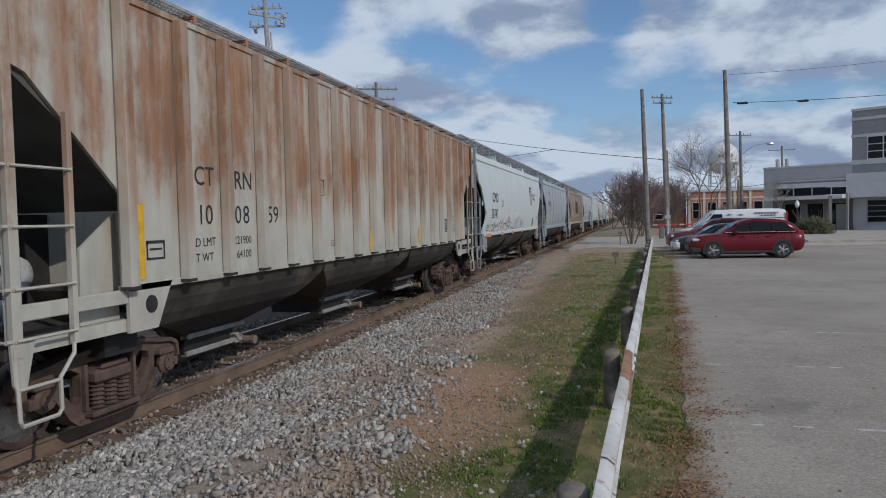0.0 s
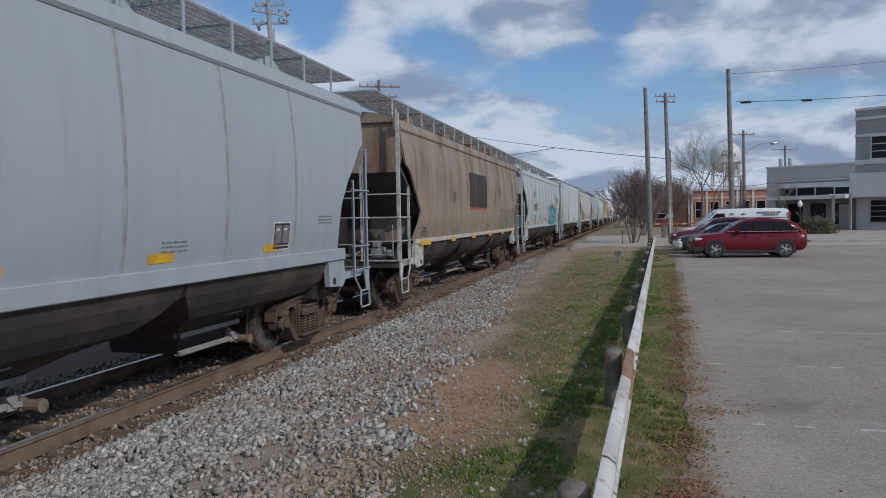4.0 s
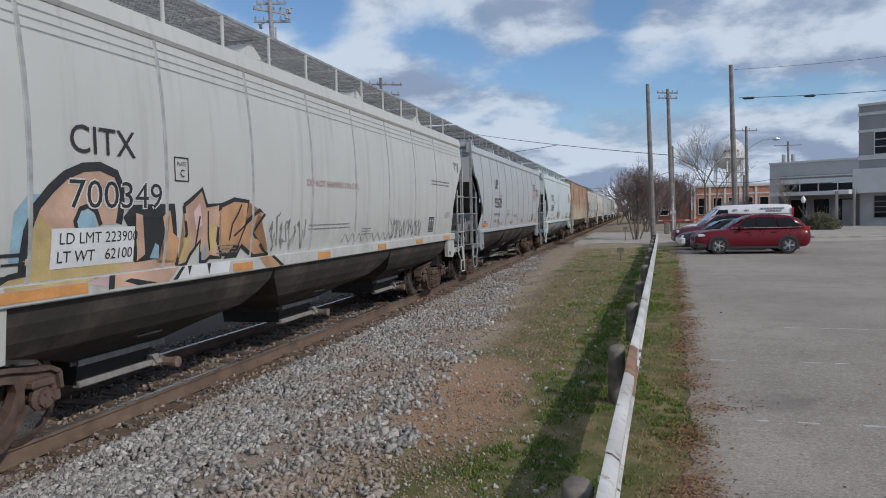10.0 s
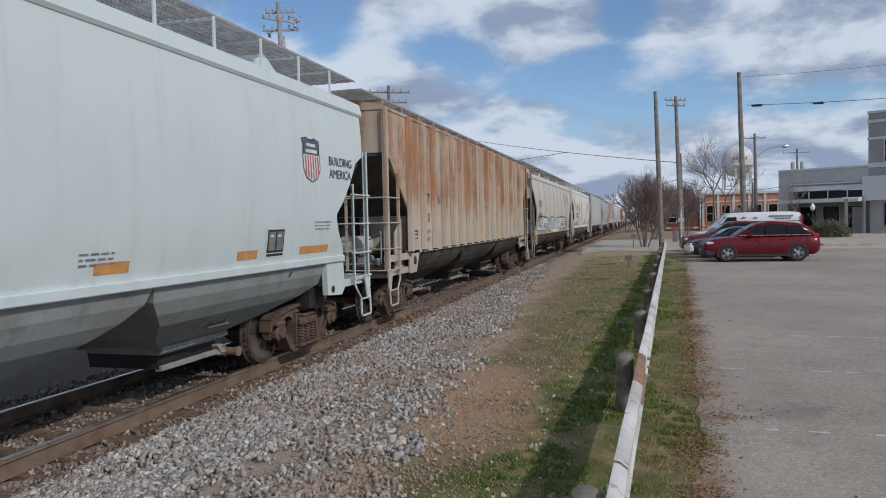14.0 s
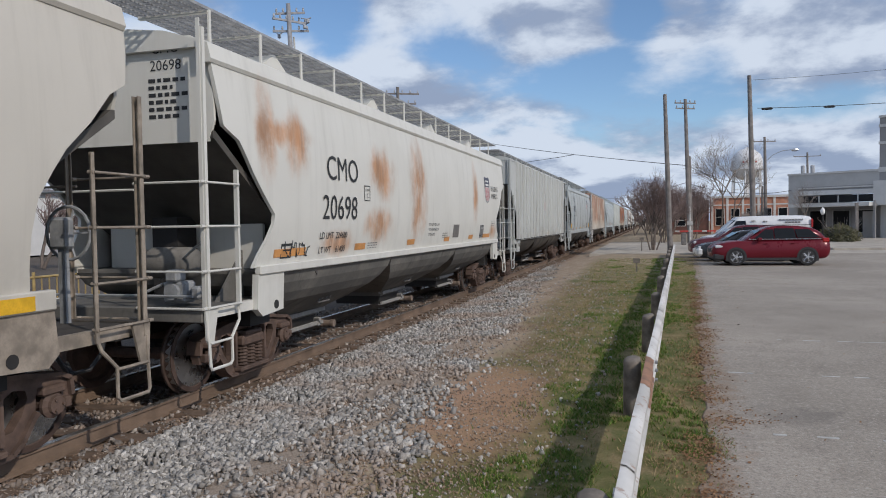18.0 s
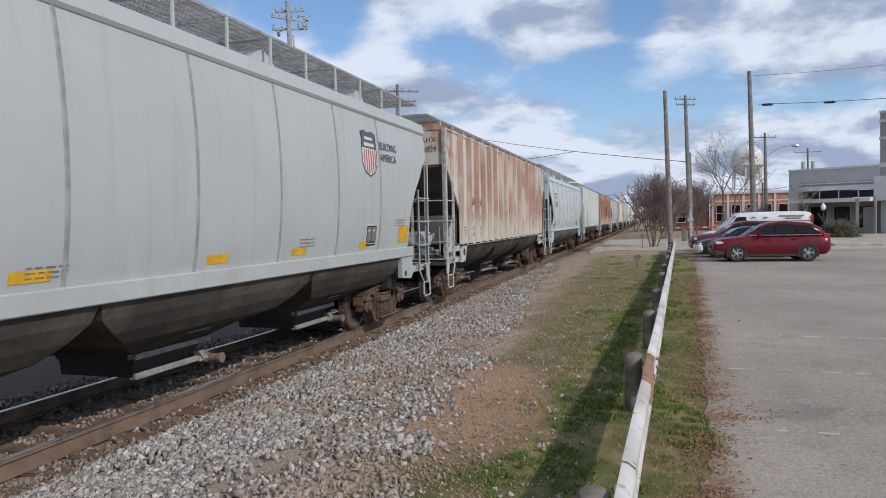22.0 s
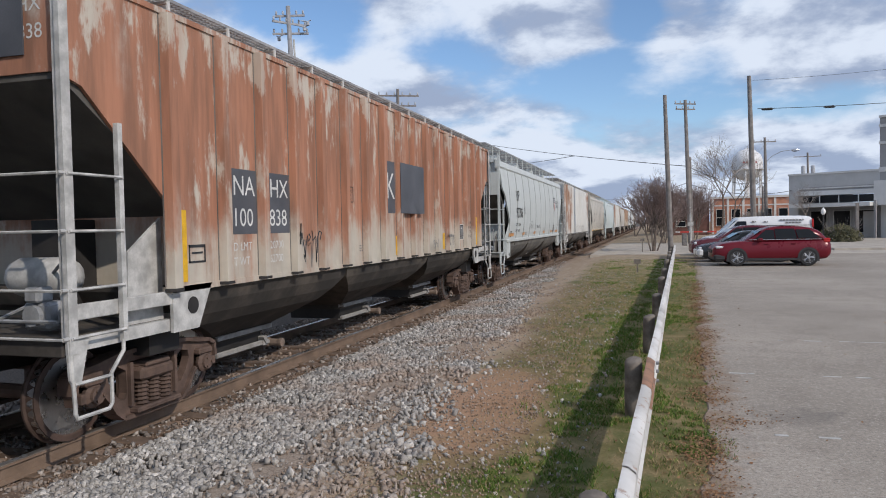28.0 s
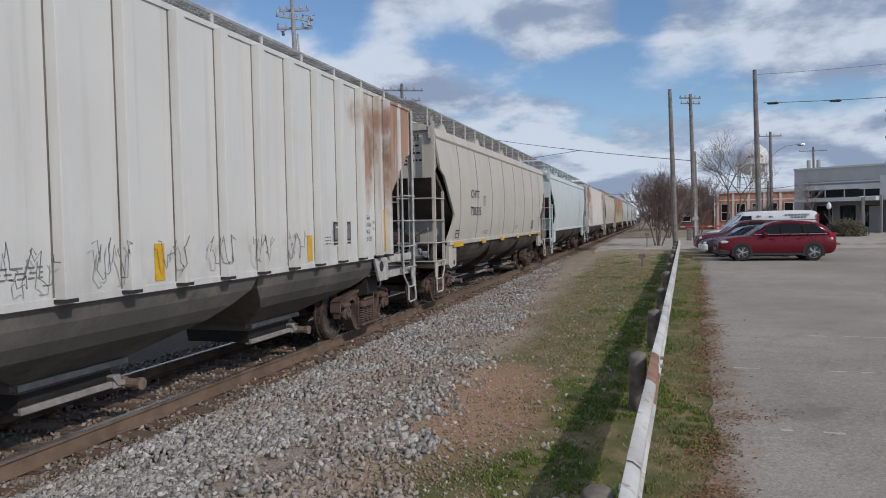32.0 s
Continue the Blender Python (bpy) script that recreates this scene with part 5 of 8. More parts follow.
def shield(car, y, z, s, curved):
    """A plain shield: dark band above, red and white bars below, edged in a dark line."""
    at = lambda pts, k=1.0: [(y + a * s * k, z + (0.5 + (b - 0.5) * k) * s) for a, b in pts]
    e = skin_shape(car, "emblem", at(SHIELD, 1.09), "emblem_navy", curved, 0.004)
    skin_shape(e, "emblem_field", at(SHIELD), "letter_white", curved, 0.0055)
    skin_shape(e, "emblem_band", at([(-0.42, 0.62), (0.42, 0.62), (0.38, 0.80), (0.43, 0.95), (0.2, 1.0), (0.0, 0.94), (-0.2, 1.0), (-0.43, 0.95), (-0.38, 0.80)]), "emblem_navy", curved, 0.0075)
    for i in range(6):
        a = -0.355 + i * 0.132
        lo = lambda q: (0.09 * abs(q) / 0.28 if abs(q) < 0.28 else 0.09 + (abs(q) - 0.28) * 1.36)
        skin_shape(e, "emblem_bar", at([(a, lo(a) + 0.02), (a + 0.062, lo(a + 0.062) + 0.02), (a + 0.062, 0.60), (a, 0.60)]), "emblem_red", curved, 0.0075)
    for q0, q1, b0, b1 in ((-0.24, 0.24, 0.82, 0.89), (-0.30, 0.30, 0.67, 0.75)):
        skin_shape(e, "emblem_line", at([(q0, b0), (q1, b0), (q1, b1), (q0, b1)]), "letter_white", curved, 0.0095)


def small_print(car, y, z, w, h, lines, mat, curved):
    """Writing too small to read: rows of bars."""
    bm = bmesh.new()
    f = (lambda q: side_x(q)) if curved else (lambda q: 1.50)
    step = h / lines
    for i in range(lines):
        x = y
        zz = z + h - (i + 0.8) * step
        while x < y + w:
            ww = random.uniform(0.04, 0.13)
            e = min(x + ww, y + w)
            vs = [bm.verts.new((f(q) + 0.008, p, q)) for p, q in ((x, zz), (e, zz), (e, zz + step * 0.3), (x, zz + step * 0.3))]
            bm.faces.new(vs)
            x += ww + 0.03
    part("small_print", bm, mat, car)


POSTS = {}


def post_at(M, y):
    """The side post moved along the car, so that the paint runs on from the panel."""
    key = round(y, 3)
    if key not in POSTS:
        POSTS[key] = M["post"].copy()
        for v in POSTS[key].vertices:
            v.co.y += y
    return POSTS[key]


def build_car(kind, paint, y0, look_label, lower="hopper_grey", trim=None, sill=None, top=None, posts=(2.38, 0.865), seams=None, seam="seam_paint"):
    curved = kind[0] == "C"
    M, L = KINDS[kind], LENGTH[kind]
    trim = trim or paint
    car = thing("hopper_car", pose(TRACK_X, y0, 0), look_label, "freight car", "covered hopper cars of the train")
    CARS.append((car, y0))
    LENGTHS[car.name] = L
    put("side_panel", M["side_near"], paint, car)
    put("side_panel", M["side_far"], paint, car)
    put("roof", M["roof"], paint, car)
    for suffix in ("", "_rear"):
        put("end_panel", M["end_panel" + suffix], paint, car)
        put("slope_sheet", M["slope_sheet" + suffix], "slope_shaded", car, "sloping end sheet painted dark as if in shade")
        put("bulkhead", M["bulkhead" + suffix], paint, car)
        if not curved:
            put("sill_end", M["sill_end" + suffix], trim, car)
        put("jacking_plate", M["jack_plate" + suffix], trim, car)
        put("jacking_hole", M["jack_hole" + suffix], "black_steel", car)
        put("gusset", M["gusset" + suffix], lower if curved else trim, car)
        s = put("side_ladder", M["side_stile" + suffix], trim, car)
        c = put("corner_post", M["corner_stile" + suffix], trim, car)
        e = put("end_ladder", M["end_stile" + suffix], trim, car)
        put("end_post", M["end_corner" + suffix], trim, car)
        rung, erung, rail = (COM["side_rung"], COM["end_rung"], COM["end_rail"]) if not suffix else (M["side_rung_rear"], M["end_rung_rear"], M["end_rail_rear"])
        for z in (1.14, 1.56, 2.07, 2.57):
            put("rung", rung, trim, s, m=pose(0, 0, z))
            put("rung", erung, trim, e, m=pose(0, 0, z))
        put("end_handrail", rail, trim, car, m=pose(0, 0, 2.5))
        get = (lambda k: COM[k]) if not suffix else (lambda k: M[k + "_rear"])
        put("sill_step", get("sill_step"), trim, car)
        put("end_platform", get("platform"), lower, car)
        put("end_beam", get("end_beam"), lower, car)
        put("side_beam", get("side_beam"), trim, car)
        put("side_beam", get("side_beam_far"), trim, car)
        put("centre_sill", get("centre_sill"), "black_steel", car)
        put("coupler", get("coupler"), "truck_steel", car)
        put("air_hose", get("air_hose"), "plastic_trim", car)
    put("brake_wheel", M["brake_wheel_rear"], "grey_steel", car, "spoked hand brake wheel")
    put("brake_gear", M["brake_gear_rear"], "grey_steel", car)
    put("air_tank", COM["air_tank"], "white_steel" if not curved else lower, car)
    put("brake_valve", COM["brake_valve"], "grey_steel", car)
    put("brake_pipe", COM["brake_pipes"], "grey_steel", car)
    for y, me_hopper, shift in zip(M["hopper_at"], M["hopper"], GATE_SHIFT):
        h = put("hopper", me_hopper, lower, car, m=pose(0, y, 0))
        for name, me in GATES.items():
            if name != "vibrator_bracket" or curved:
                put(name.replace("_far", ""), me, {"outlet_gate": "black_steel", "vibrator_bracket": "gate_grey", "gate_shaft": "gate_rusty"}.get(name, "gate_pale"), h, m=pose(0, shift, 0))
    put("side_sill", M["sill"], sill or paint, car)
    if curved:
        put("top_chord", M["top_chord"], top or paint, car)
        y = seams[0] if seams else L
        while y < L - 1.4:
            put("panel_seam", M["seam"], seam, car, m=pose(0, y, 0))
            y += seams[1]
        for i in range(4):
            put("hatch_cover", M["hatch"], paint, car, m=pose(0, 2.6 + i * (L - 5.2) / 3, 0))
    else:
        a, step = posts
        for y in [1.42] + [a + step * i for i in range(int((L - 1.42 - a - 0.45) / step) + 1)] + [L - 1.42]:
            put("side_post", post_at(M, y), paint, car)
            put("post_joint", M["post_joint"], "joint_dark", car, m=pose(0, y, 0))
            put("post_foot", M["post_foot"], "black_steel", car, m=pose(0, y, 0))
    put("roof_walkway", M["walkway"], "walkway_steel", car)
    for y in M["bracket_at"]:
        put("walkway_bracket", M["bracket"], trim, car, m=pose(0, y, 0))
    for y in (1.63, L - (1.63 if curved else 1.52)):
        build_truck(car, y)
    return car


def reflectors(car, ys, w, z0, z1, mat):
    """Strips stuck to the side sill of a curved car."""
    for y in ys:
        part("reflector", new_box(1.56, 1.571, y, y + w, z0, z1), mat, car, "retroreflective strip")


railcar_paint("paint_rust_cream", (0.51, 0.50, 0.44), rust=1.07, streak=0.65, dirt=0.4, seed=1, tint=(0.265, 0.126, 0.058))
railcar_paint("paint_pale_a", (0.58, 0.63, 0.63), dirt=0.22, seed=2)
railcar_paint("paint_slate", (0.36, 0.40, 0.44), dirt=0.25, seed=3)
railcar_paint("paint_brown", (0.33, 0.265, 0.205), rust=0.75, dirt=0.8, seed=4, low=0.2, tint=(0.15, 0.098, 0.068))
railcar_paint("paint_grey_a", (0.47, 0.50, 0.50), dirt=0.25, seed=5)
railcar_paint("paint_grey_rib", (0.53, 0.585, 0.585), dirt=0.45, seed=6)
railcar_paint("paint_bone", (0.55, 0.555, 0.525), dirt=0.35, seed=7)
railcar_paint("paint_grey_b", (0.46, 0.48, 0.49), dirt=0.25, seed=8)
railcar_paint("paint_mint", (0.58, 0.65, 0.65), dirt=0.15, patch=0.12, seed=9)
railcar_paint("paint_rust_pink", (0.53, 0.47, 0.385), rust=1.0, streak=0.5, dirt=0.35, seed=10, tint=(0.32, 0.158, 0.078))
railcar_paint("paint_sand", (0.56, 0.53, 0.47), dirt=0.3, seed=11)
railcar_paint("paint_white_rust", (0.66, 0.65, 0.60), dirt=0.2, seed=12, tint=(0.40, 0.20, 0.09), soft=0.55, spots=((1.85, 3.3, 0.75, 0.22), (2.1, 3.2, 0.4, 0.5), (1.3, 3.3, 0.28, 0.7), (5.4, 3.0, 0.7, 0.5), (7.5, 2.75, 0.62, 1.1), (5.3, 2.05, 0.75, 0.35), (3.5, 1.78, 0.7, 0.22), (12.6, 2.9, 0.35, 0.8), (15.0, 1.8, 0.5, 0.25)))
railcar_paint("paint_grey_rib_b", (0.52, 0.535, 0.52), dirt=0.45, patch=0.16, seed=13, tint=(0.34, 0.24, 0.16))
railcar_paint("paint_grey_c", (0.44, 0.47, 0.47), dirt=0.2, seed=14)
railcar_paint("paint_rust_white", (0.61, 0.585, 0.52), rust=0.40, streak=0.74, dirt=0.3, seed=15, tint=(0.34, 0.185, 0.125), posts=(2.33, 0.85), front=0.8)
railcar_paint("paint_ice", (0.52, 0.58, 0.60), dirt=0.18, seed=16)
railcar_paint("paint_grey_rib_c", (0.58, 0.61, 0.59), dirt=0.3, seed=17)
railcar_paint("paint_rust_red", (0.55, 0.51, 0.43), rust=1.38, streak=0.5, dirt=0.4, seed=18, tint=(0.295, 0.124, 0.068))
railcar_paint("paint_grey_d", (0.52, 0.55, 0.54), dirt=0.2, seed=19)
railcar_paint("paint_white_rib", (0.66, 0.66, 0.635), dirt=0.3, seed=20, ends=0.8, tint=(0.30, 0.165, 0.10), soft=0.35, spots=((0.95, 3.7, 0.7, 0.6), (1.5, 3.0, 0.5, 1.2), (2.9, 2.6, 0.5, 1.7), (3.65, 3.2, 0.35, 1.4), (2.0, 2.3, 0.45, 1.0), (2.3, 3.6, 1.5, 0.55), (15.0, 3.0, 0.6, 1.4), (13.9, 3.4, 0.45, 1.2), (14.4, 3.9, 1.4, 0.4)))
railcar_paint("paint_tan", (0.54, 0.51, 0.45), dirt=0.3, seed=21)
plain("graffiti_red", (0.42, 0.085, 0.085), 0.6, 0.0, 0.3, 4.0)
plain("graffiti_smoke", (0.30, 0.30, 0.29), 0.6, 0.0, 0.4, 3.0)
plain("graffiti_sky", (0.30, 0.45, 0.55), 0.55, 0.0, 0.25, 3.0)
plain("graffiti_teal", (0.10, 0.42, 0.45), 0.55, 0.0, 0.25, 3.0)
plain("graffiti_pink", (0.66, 0.47, 0.47), 0.55, 0.0, 0.25, 3.0)
plain("graffiti_amber", (0.55, 0.32, 0.17), 0.55, 0.0, 0.35, 2.0)
plain("graffiti_straw", (0.56, 0.43, 0.20), 0.55, 0.0, 0.3, 2.0)
plain("graffiti_peach", (0.60, 0.40, 0.29), 0.55, 0.0, 0.3, 2.0)
plain("letter_pink", (0.50, 0.33, 0.30), 0.7, 0.0, 0.3, 9.0)
plain("seam_bone", (0.40, 0.41, 0.40), 0.6, 0.0, 0.25)
plain("graffiti_pale", (0.46, 0.56, 0.58), 0.55, 0.0, 0.2, 3.0)
plain("graffiti_white", (0.70, 0.72, 0.72), 0.55, 0.0, 0.12, 3.0)
plain("panel_dark", (0.055, 0.042, 0.038), 0.6, 0.0, 0.3, 2.0)
plain("patch_blue", (0.095, 0.10, 0.115), 0.6, 0.0, 0.3, 2.0)


def tag_stroke(car, pts, width, mat, curved, lift=0.009, name="graffiti"):
    """One sprayed stroke along points (y, z) on the near side."""
    f = (lambda q: side_x(min(max(q, 1.53), 4.16))) if curved else (lambda q: 1.60)
    bm = bmesh.new()
    rows = []
    for i, p in enumerate(pts):
        a, b = Vector(pts[max(0, i - 1)]), Vector(pts[min(len(pts) - 1, i + 1)])
        n = Vector((-(b - a).y, (b - a).x)).normalized() * width / 2
        rows.append([(f(q.y) + lift, q.x, q.y) for q in (Vector(p) + n, Vector(p) - n)])
    sheet(bm, rows)
    return part(name, bm, mat, car)


def tag_shape(car, pts, mat, curved, lift=0.008):
    f = (lambda q: side_x(min(max(q, 1.53), 4.16))) if curved else (lambda q: 1.60)
    bm = bmesh.new()
    vs = [bm.verts.new((0, y, z)) for y, z in pts]
    bmesh.ops.triangulate(bm, faces=[bm.faces.new(vs)])
    if curved:
        # cut along the bends of the skin, so that the paint lies on it
        for z, x in SIDE_C[1:5]:
            bmesh.ops.bisect_plane(bm, geom=bm.verts[:] + bm.edges[:] + bm.faces[:], plane_co=(0, 0, z), plane_no=(0, 0, 1))
    for v in bm.verts:
        v.co.x = f(v.co.z) + lift
    return part("graffiti", bm, mat, car)


def sill_shape(car, pts, mat, lift=0.003):
    """Sprayed paint that runs over the side sill."""
    bm = bmesh.new()
    vs = [bm.verts.new((1.565 + lift, y, z)) for y, z in pts]
    bmesh.ops.triangulate(bm, faces=[bm.faces.new(vs)])
    return part("graffiti", bm, mat, car)


def arc(cy, cz, ry, rz, a0, a1, n=10):
    return [(cy + ry * math.cos(radians(a0 + (a1 - a0) * i / n)), cz + rz * math.sin(radians(a0 + (a1 - a0) * i / n))) for i in range(n + 1)]


def scrawl(car, y, z, w, h, mat, curved, seed, width=0.025, strokes=3):
    """A quick hand tag: looping strokes that spell nothing."""
    rng = random.Random(seed)
    for k in range(strokes):
        pts = []
        n = 12
        for i in range(n + 1):
            u = i / n
            pts.append((y + w * (k + u * 0.9) / strokes + 0.05 * rng.uniform(-1, 1), z + h * (0.5 + 0.5 * math.sin(u * 7 + rng.uniform(0, 2))) * rng.uniform(0.6, 1.0)))
        tag_stroke(car, pts, width, mat, curved)


def marks_curved(car, code, number, yc, zc, yn, zn, s, mat="letter_black", wide=1.0, limits=("225000", "61000")):
    letter(car, code, yc, zc, s, mat, True, wide)
    letter(car, number, yn, zn, s, mat, True, wide)
    letter(car, "LD LMT  " + limits[0], yn - 0.05, zn - 0.30, 0.10, mat, True)
    letter(car, "LT WT    " + limits[1], yn - 0.05, zn - 0.52, 0.10, mat, True)


def marks_ribbed(car, pieces, mat="letter_black", limits=("221900", "64100"), at=(2.52, 3.38)):
    for words, y, z, s in pieces:
        letter(car, words, y, z, s, mat, False)
    a, b = at
    letter(car, "LD LMT", a, 1.80, 0.10, mat, False)
    letter(car, "LT WT", a, 1.62, 0.10, mat, False)
    letter(car, limits[0], b, 1.80, 0.10, mat, False)
    letter(car, limits[1], b + 0.06, 1.62, 0.10, mat, False)


def end_marks(car, words, number, curved, mat="letter_black"):
    """Lettering on the end panel that faces the camera's side of the train."""
    y = 0.265 if curved else 0.045
    rows = ((words, 4.12, 0.12), (number, 3.92, 0.12)) if curved else ((words, 4.0, 0.13), (number, 3.76, 0.13))
    for w, z, s in rows:
        me = text_mesh(w, s).copy()
        wide = max(v.co.x for v in me.vertices)
        for v in me.vertices:
            u, h = v.co.x, v.co.y
            v.co = ((0.86 if curved else 1.02) - wide / 2 + u, y, z + h)
        put("lettering", me, mat, car)
    bm = bmesh.new()
    if curved:
        for i in range(6):
            x = 0.62
            while x < 1.12 - 0.15 * (i % 2):
                w = random.uniform(0.04, 0.11)
                zz = 3.78 - i * 0.085
                bm.faces.new([bm.verts.new(p) for p in ((x, y, zz), (x + w, y, zz), (x + w, y, zz + 0.045), (x, y, zz + 0.045))])
                x += w + 0.03
        part("small_print", bm, mat, car)
    else:
        bm.free()


def notices(car, curved, plate_y=4.5):
    """The stencils that every car carries along its lower side."""
    L = LENGTHS[car.name]
    d, bw, bz = (3.65, 0.45, 0.0) if curved else (3.75, 0.66, 0.06)
    ink = "letter_black"
    faint = "letter_faint"
    if curved:
        small_print(car, L - 2.25, 1.98, 0.55, 0.16, 3, faint, True)
    small_print(car, 4.75 if curved else 6.45, 1.64, 0.45, 0.13, 3, faint, curved)
    small_print(car, 9.4 if curved else 11.9, 1.72, 0.45, 0.15, 3, faint, curved)
    plate(car, "data_box", L - d - 0.025, L - d + bw + 0.025, 1.63 + bz, 2.03 + bz, "letter_white", curved, 0.0045)
    plate(car, "data_box", L - d, L - d + bw, 1.70 + bz, 2.01 + bz, "letter_black", curved, 0.007)
    plate(car, "data_box", L - d, L - d + bw, 1.65 + bz, 1.685 + bz, "letter_black", curved, 0.007)
    for k in (0.06, 0.54):
        plate(car, "data_box_field", L - d + bw * k, L - d + bw * (k + 0.40), 1.73 + bz, 1.98 + bz, "letter_faint", curved, 0.010)
        plate(car, "data_box_line", L - d + bw * (k + 0.06), L - d + bw * (k + 0.26), 1.91 + bz, 1.94 + bz, "letter_white", curved, 0.012)
    if not curved:
        for n, words in enumerate(("EXH  15-6", "EX W 10-8", "EW     9-2", "CU FT 5127")):
            letter(car, words, L - 2.72, 2.10 - 0.125 * n, 0.075, "letter_black", False)
        for n, words in enumerate(("H 13-10", "H 14-11")):
            letter(car, words, L - 2.12, 2.02 - 0.12 * n, 0.07, "letter_black", False)
    # outlined routing box
    y0, z0 = plate_y if curved else 5.98, 2.48
    for a, b, c, d in ((0, 0.25, 0, 0.012), (0, 0.25, 0.25, 0.262), (0, 0.012, 0, 0.262), (0.238, 0.25, 0, 0.262)):
        plate(car, "plate_box", y0 + a, y0 + b, z0 + c, z0 + d, ink, curved, 0.008)
    letter(car, "PLATE", y0 + 0.04, z0 + 0.17, 0.04, ink, curved)
    letter(car, "C", y0 + 0.09, z0 + 0.05, 0.08, ink, curved)
    y0, z0 = (1.72, 1.70) if not curved else (1.68, 1.62)
    for a, b, c, d in ((0, 0.30, 0.17, 0.20), (0, 0.30, 0, 0.02), (0, 0.02, 0, 0.2), (0.28, 0.30, 0, 0.2), (0.05, 0.25, 0.1, 0.12)):
        plate(car, "routing_box", y0 + a, y0 + b, z0 + c, z0 + d, ink, curved, 0.008)


def warning(car):
    """A pale framed notice: a heading over lines too small to read."""
    letter(car, "WARNING", 5.94, 2.12, 0.06, "letter_faint", True)
    small_print(car, 5.9, 1.90, 0.56, 0.19, 4, "letter_faint", True)


def strips(car, curved, mat, upright=False, low=False):
    L = LENGTHS[car.name]
    if curved and not upright and mat == "reflector_orange" and not low:
        for y, w in ((1.5, 0.9), (4.2, 0.45), (6.9, 0.46), (9.6, 0.46), (12.0, 0.46), (13.66, 0.95)):
            plate(car, "reflector", y, y + w, 1.64, 1.75, mat, True, 0.006, "retroreflective strip")
    elif curved and not upright:
        reflectors(car, (1.42,), 0.9, 1.40, 1.52, mat)
        reflectors(car, (4.40, 6.98, 9.62, 12.1), 0.47, 1.40, 1.51, mat)
        reflectors(car, (L - 1.95,), 0.6, 1.40, 1.52, mat)
    elif curved:
        for y in (1.0, 3.76, 6.57, 9.38, 12.15, 14.6):
            plate(car, "reflector", y, y + 0.10, 1.72, 2.22, mat, True, 0.006, "retroreflective strip")
    else:
        for y in (1.56, 5.08, 8.3, 11.6, L - 1.66):
            plate(car, "reflector", y - 0.02, y + 0.13, 1.50, 2.28 if y in (1.56, L - 1.66) else 1.88, mat, False, 0.006, "retroreflective strip")


# a car that has just gone by
c = build_car("C", "paint_grey_b", 4.7 - 17.9, "grey covered hopper car with curved sides")
# rusty ribbed car
c = build_car("R2", "paint_rust_cream", 4.7, "cream ribbed covered hopper car streaked with brown rust")
marks_ribbed(c, (("CT", 2.60, 2.52, 0.22), ("RN", 3.46, 2.50, 0.23), ("10", 2.64, 2.06, 0.23), ("0", 3.46, 2.06, 0.23), ("8", 3.66, 2.06, 0.23), ("59", 4.30, 2.06, 0.23)), at=(2.52, 3.42))
notices(c, False), strips(c, False, "reflector_yellow"), end_marks(c, "CTRN", "100", False)
plate(c, "tag", 13.62, 14.0, 1.50, 1.64, "tag_green", False, 0.009)
# pale curved car
c = build_car("C4", "paint_pale_a", 22.72, "pale grey covered hopper car with curved sides", lower="hopper_grey", trim="grey_steel")
marks_curved(c, "CMO", "21747", 2.55, 2.64, 2.36, 2.05, 0.34)
notices(c, True), strips(c, True, "reflector_orange", low=True), end_marks(c, "CMO", "21747", True)
shield(c, 12.72, 2.66, 0.85, True), letter(c, "BUILDING", 13.33, 3.10, 0.14, "letter_black", True, 1.1), letter(c, "AMERICA", 13.33, 2.90, 0.13, "letter_black", True, 1.1)
for pts in ([(3.68, 1.54), (3.98, 1.59), (3.94, 1.85), (4.22, 1.88), (4.25, 2.02)], [(4.24, 1.52), (4.72, 1.55), (4.72, 1.72)], [(4.38, 1.64), (4.41, 1.85), (4.74, 1.92), (4.75, 2.04)],
            [(5.5, 1.55), (5.83, 1.59), (5.84, 1.75), (6.2, 1.71)], [(5.64, 2.04), (5.63, 1.71)], [(6.04, 2.11), (6.04, 1.81)], [(6.31, 2.11), (6.29, 1.86)],
            [(6.24, 1.55), (6.27, 1.73), (6.46, 1.76), (6.49, 1.91)], [(5.36, 1.81), (5.52, 1.84)], [(2.6, 1.60), (3.0, 1.70), (3.05, 1.95)], [(3.3, 1.72), (3.72, 1.80), (3.74, 1.86)]):
    tag_stroke(c, pts, 0.055, "graffiti_red", True)
for pts in ([(7.54, 1.58), (7.57, 1.97), (7.86, 1.58), (7.9, 2.0)], arc(8.1, 1.78, 0.12, 0.22, 0, 360, 12), [(8.35, 1.58), (8.38, 2.02), (8.58, 1.92), (8.38, 1.78), (8.62, 1.58)],
            [(8.75, 1.6), (8.8, 2.08)], [(8.55, 2.0), (8.93, 2.14)], [(9.24, 1.58), (9.62, 2.05)], [(9.3, 2.0), (9.6, 1.62)], [(9.75, 2.05), (9.85, 1.62), (10.0, 2.02), (10.05, 1.66)],
            [(10.05, 1.7), (10.2, 1.75), (10.12, 1.9)], [(6.5, 1.86), (6.7, 1.9), (6.9, 1.8)], [(4.76, 1.72), (5.0, 1.84), (5.36, 1.82)]):
    tag_stroke(c, pts, 0.022, "letter_black", True)
letter(c, "CH-110-LO9", 6.69, 1.60, 0.12, "letter_black", True), letter(c, "WARNING", 5.63, 1.84, 0.07, "letter_red", True)
scrawl(c, 10.67, 1.33, 0.9, 0.14, "letter_black", True, 40, 0.035, 3)
plate(c, "label_sheet", 8.42, 8.62, 1.62, 1.74, "letter_white", True, 0.016)
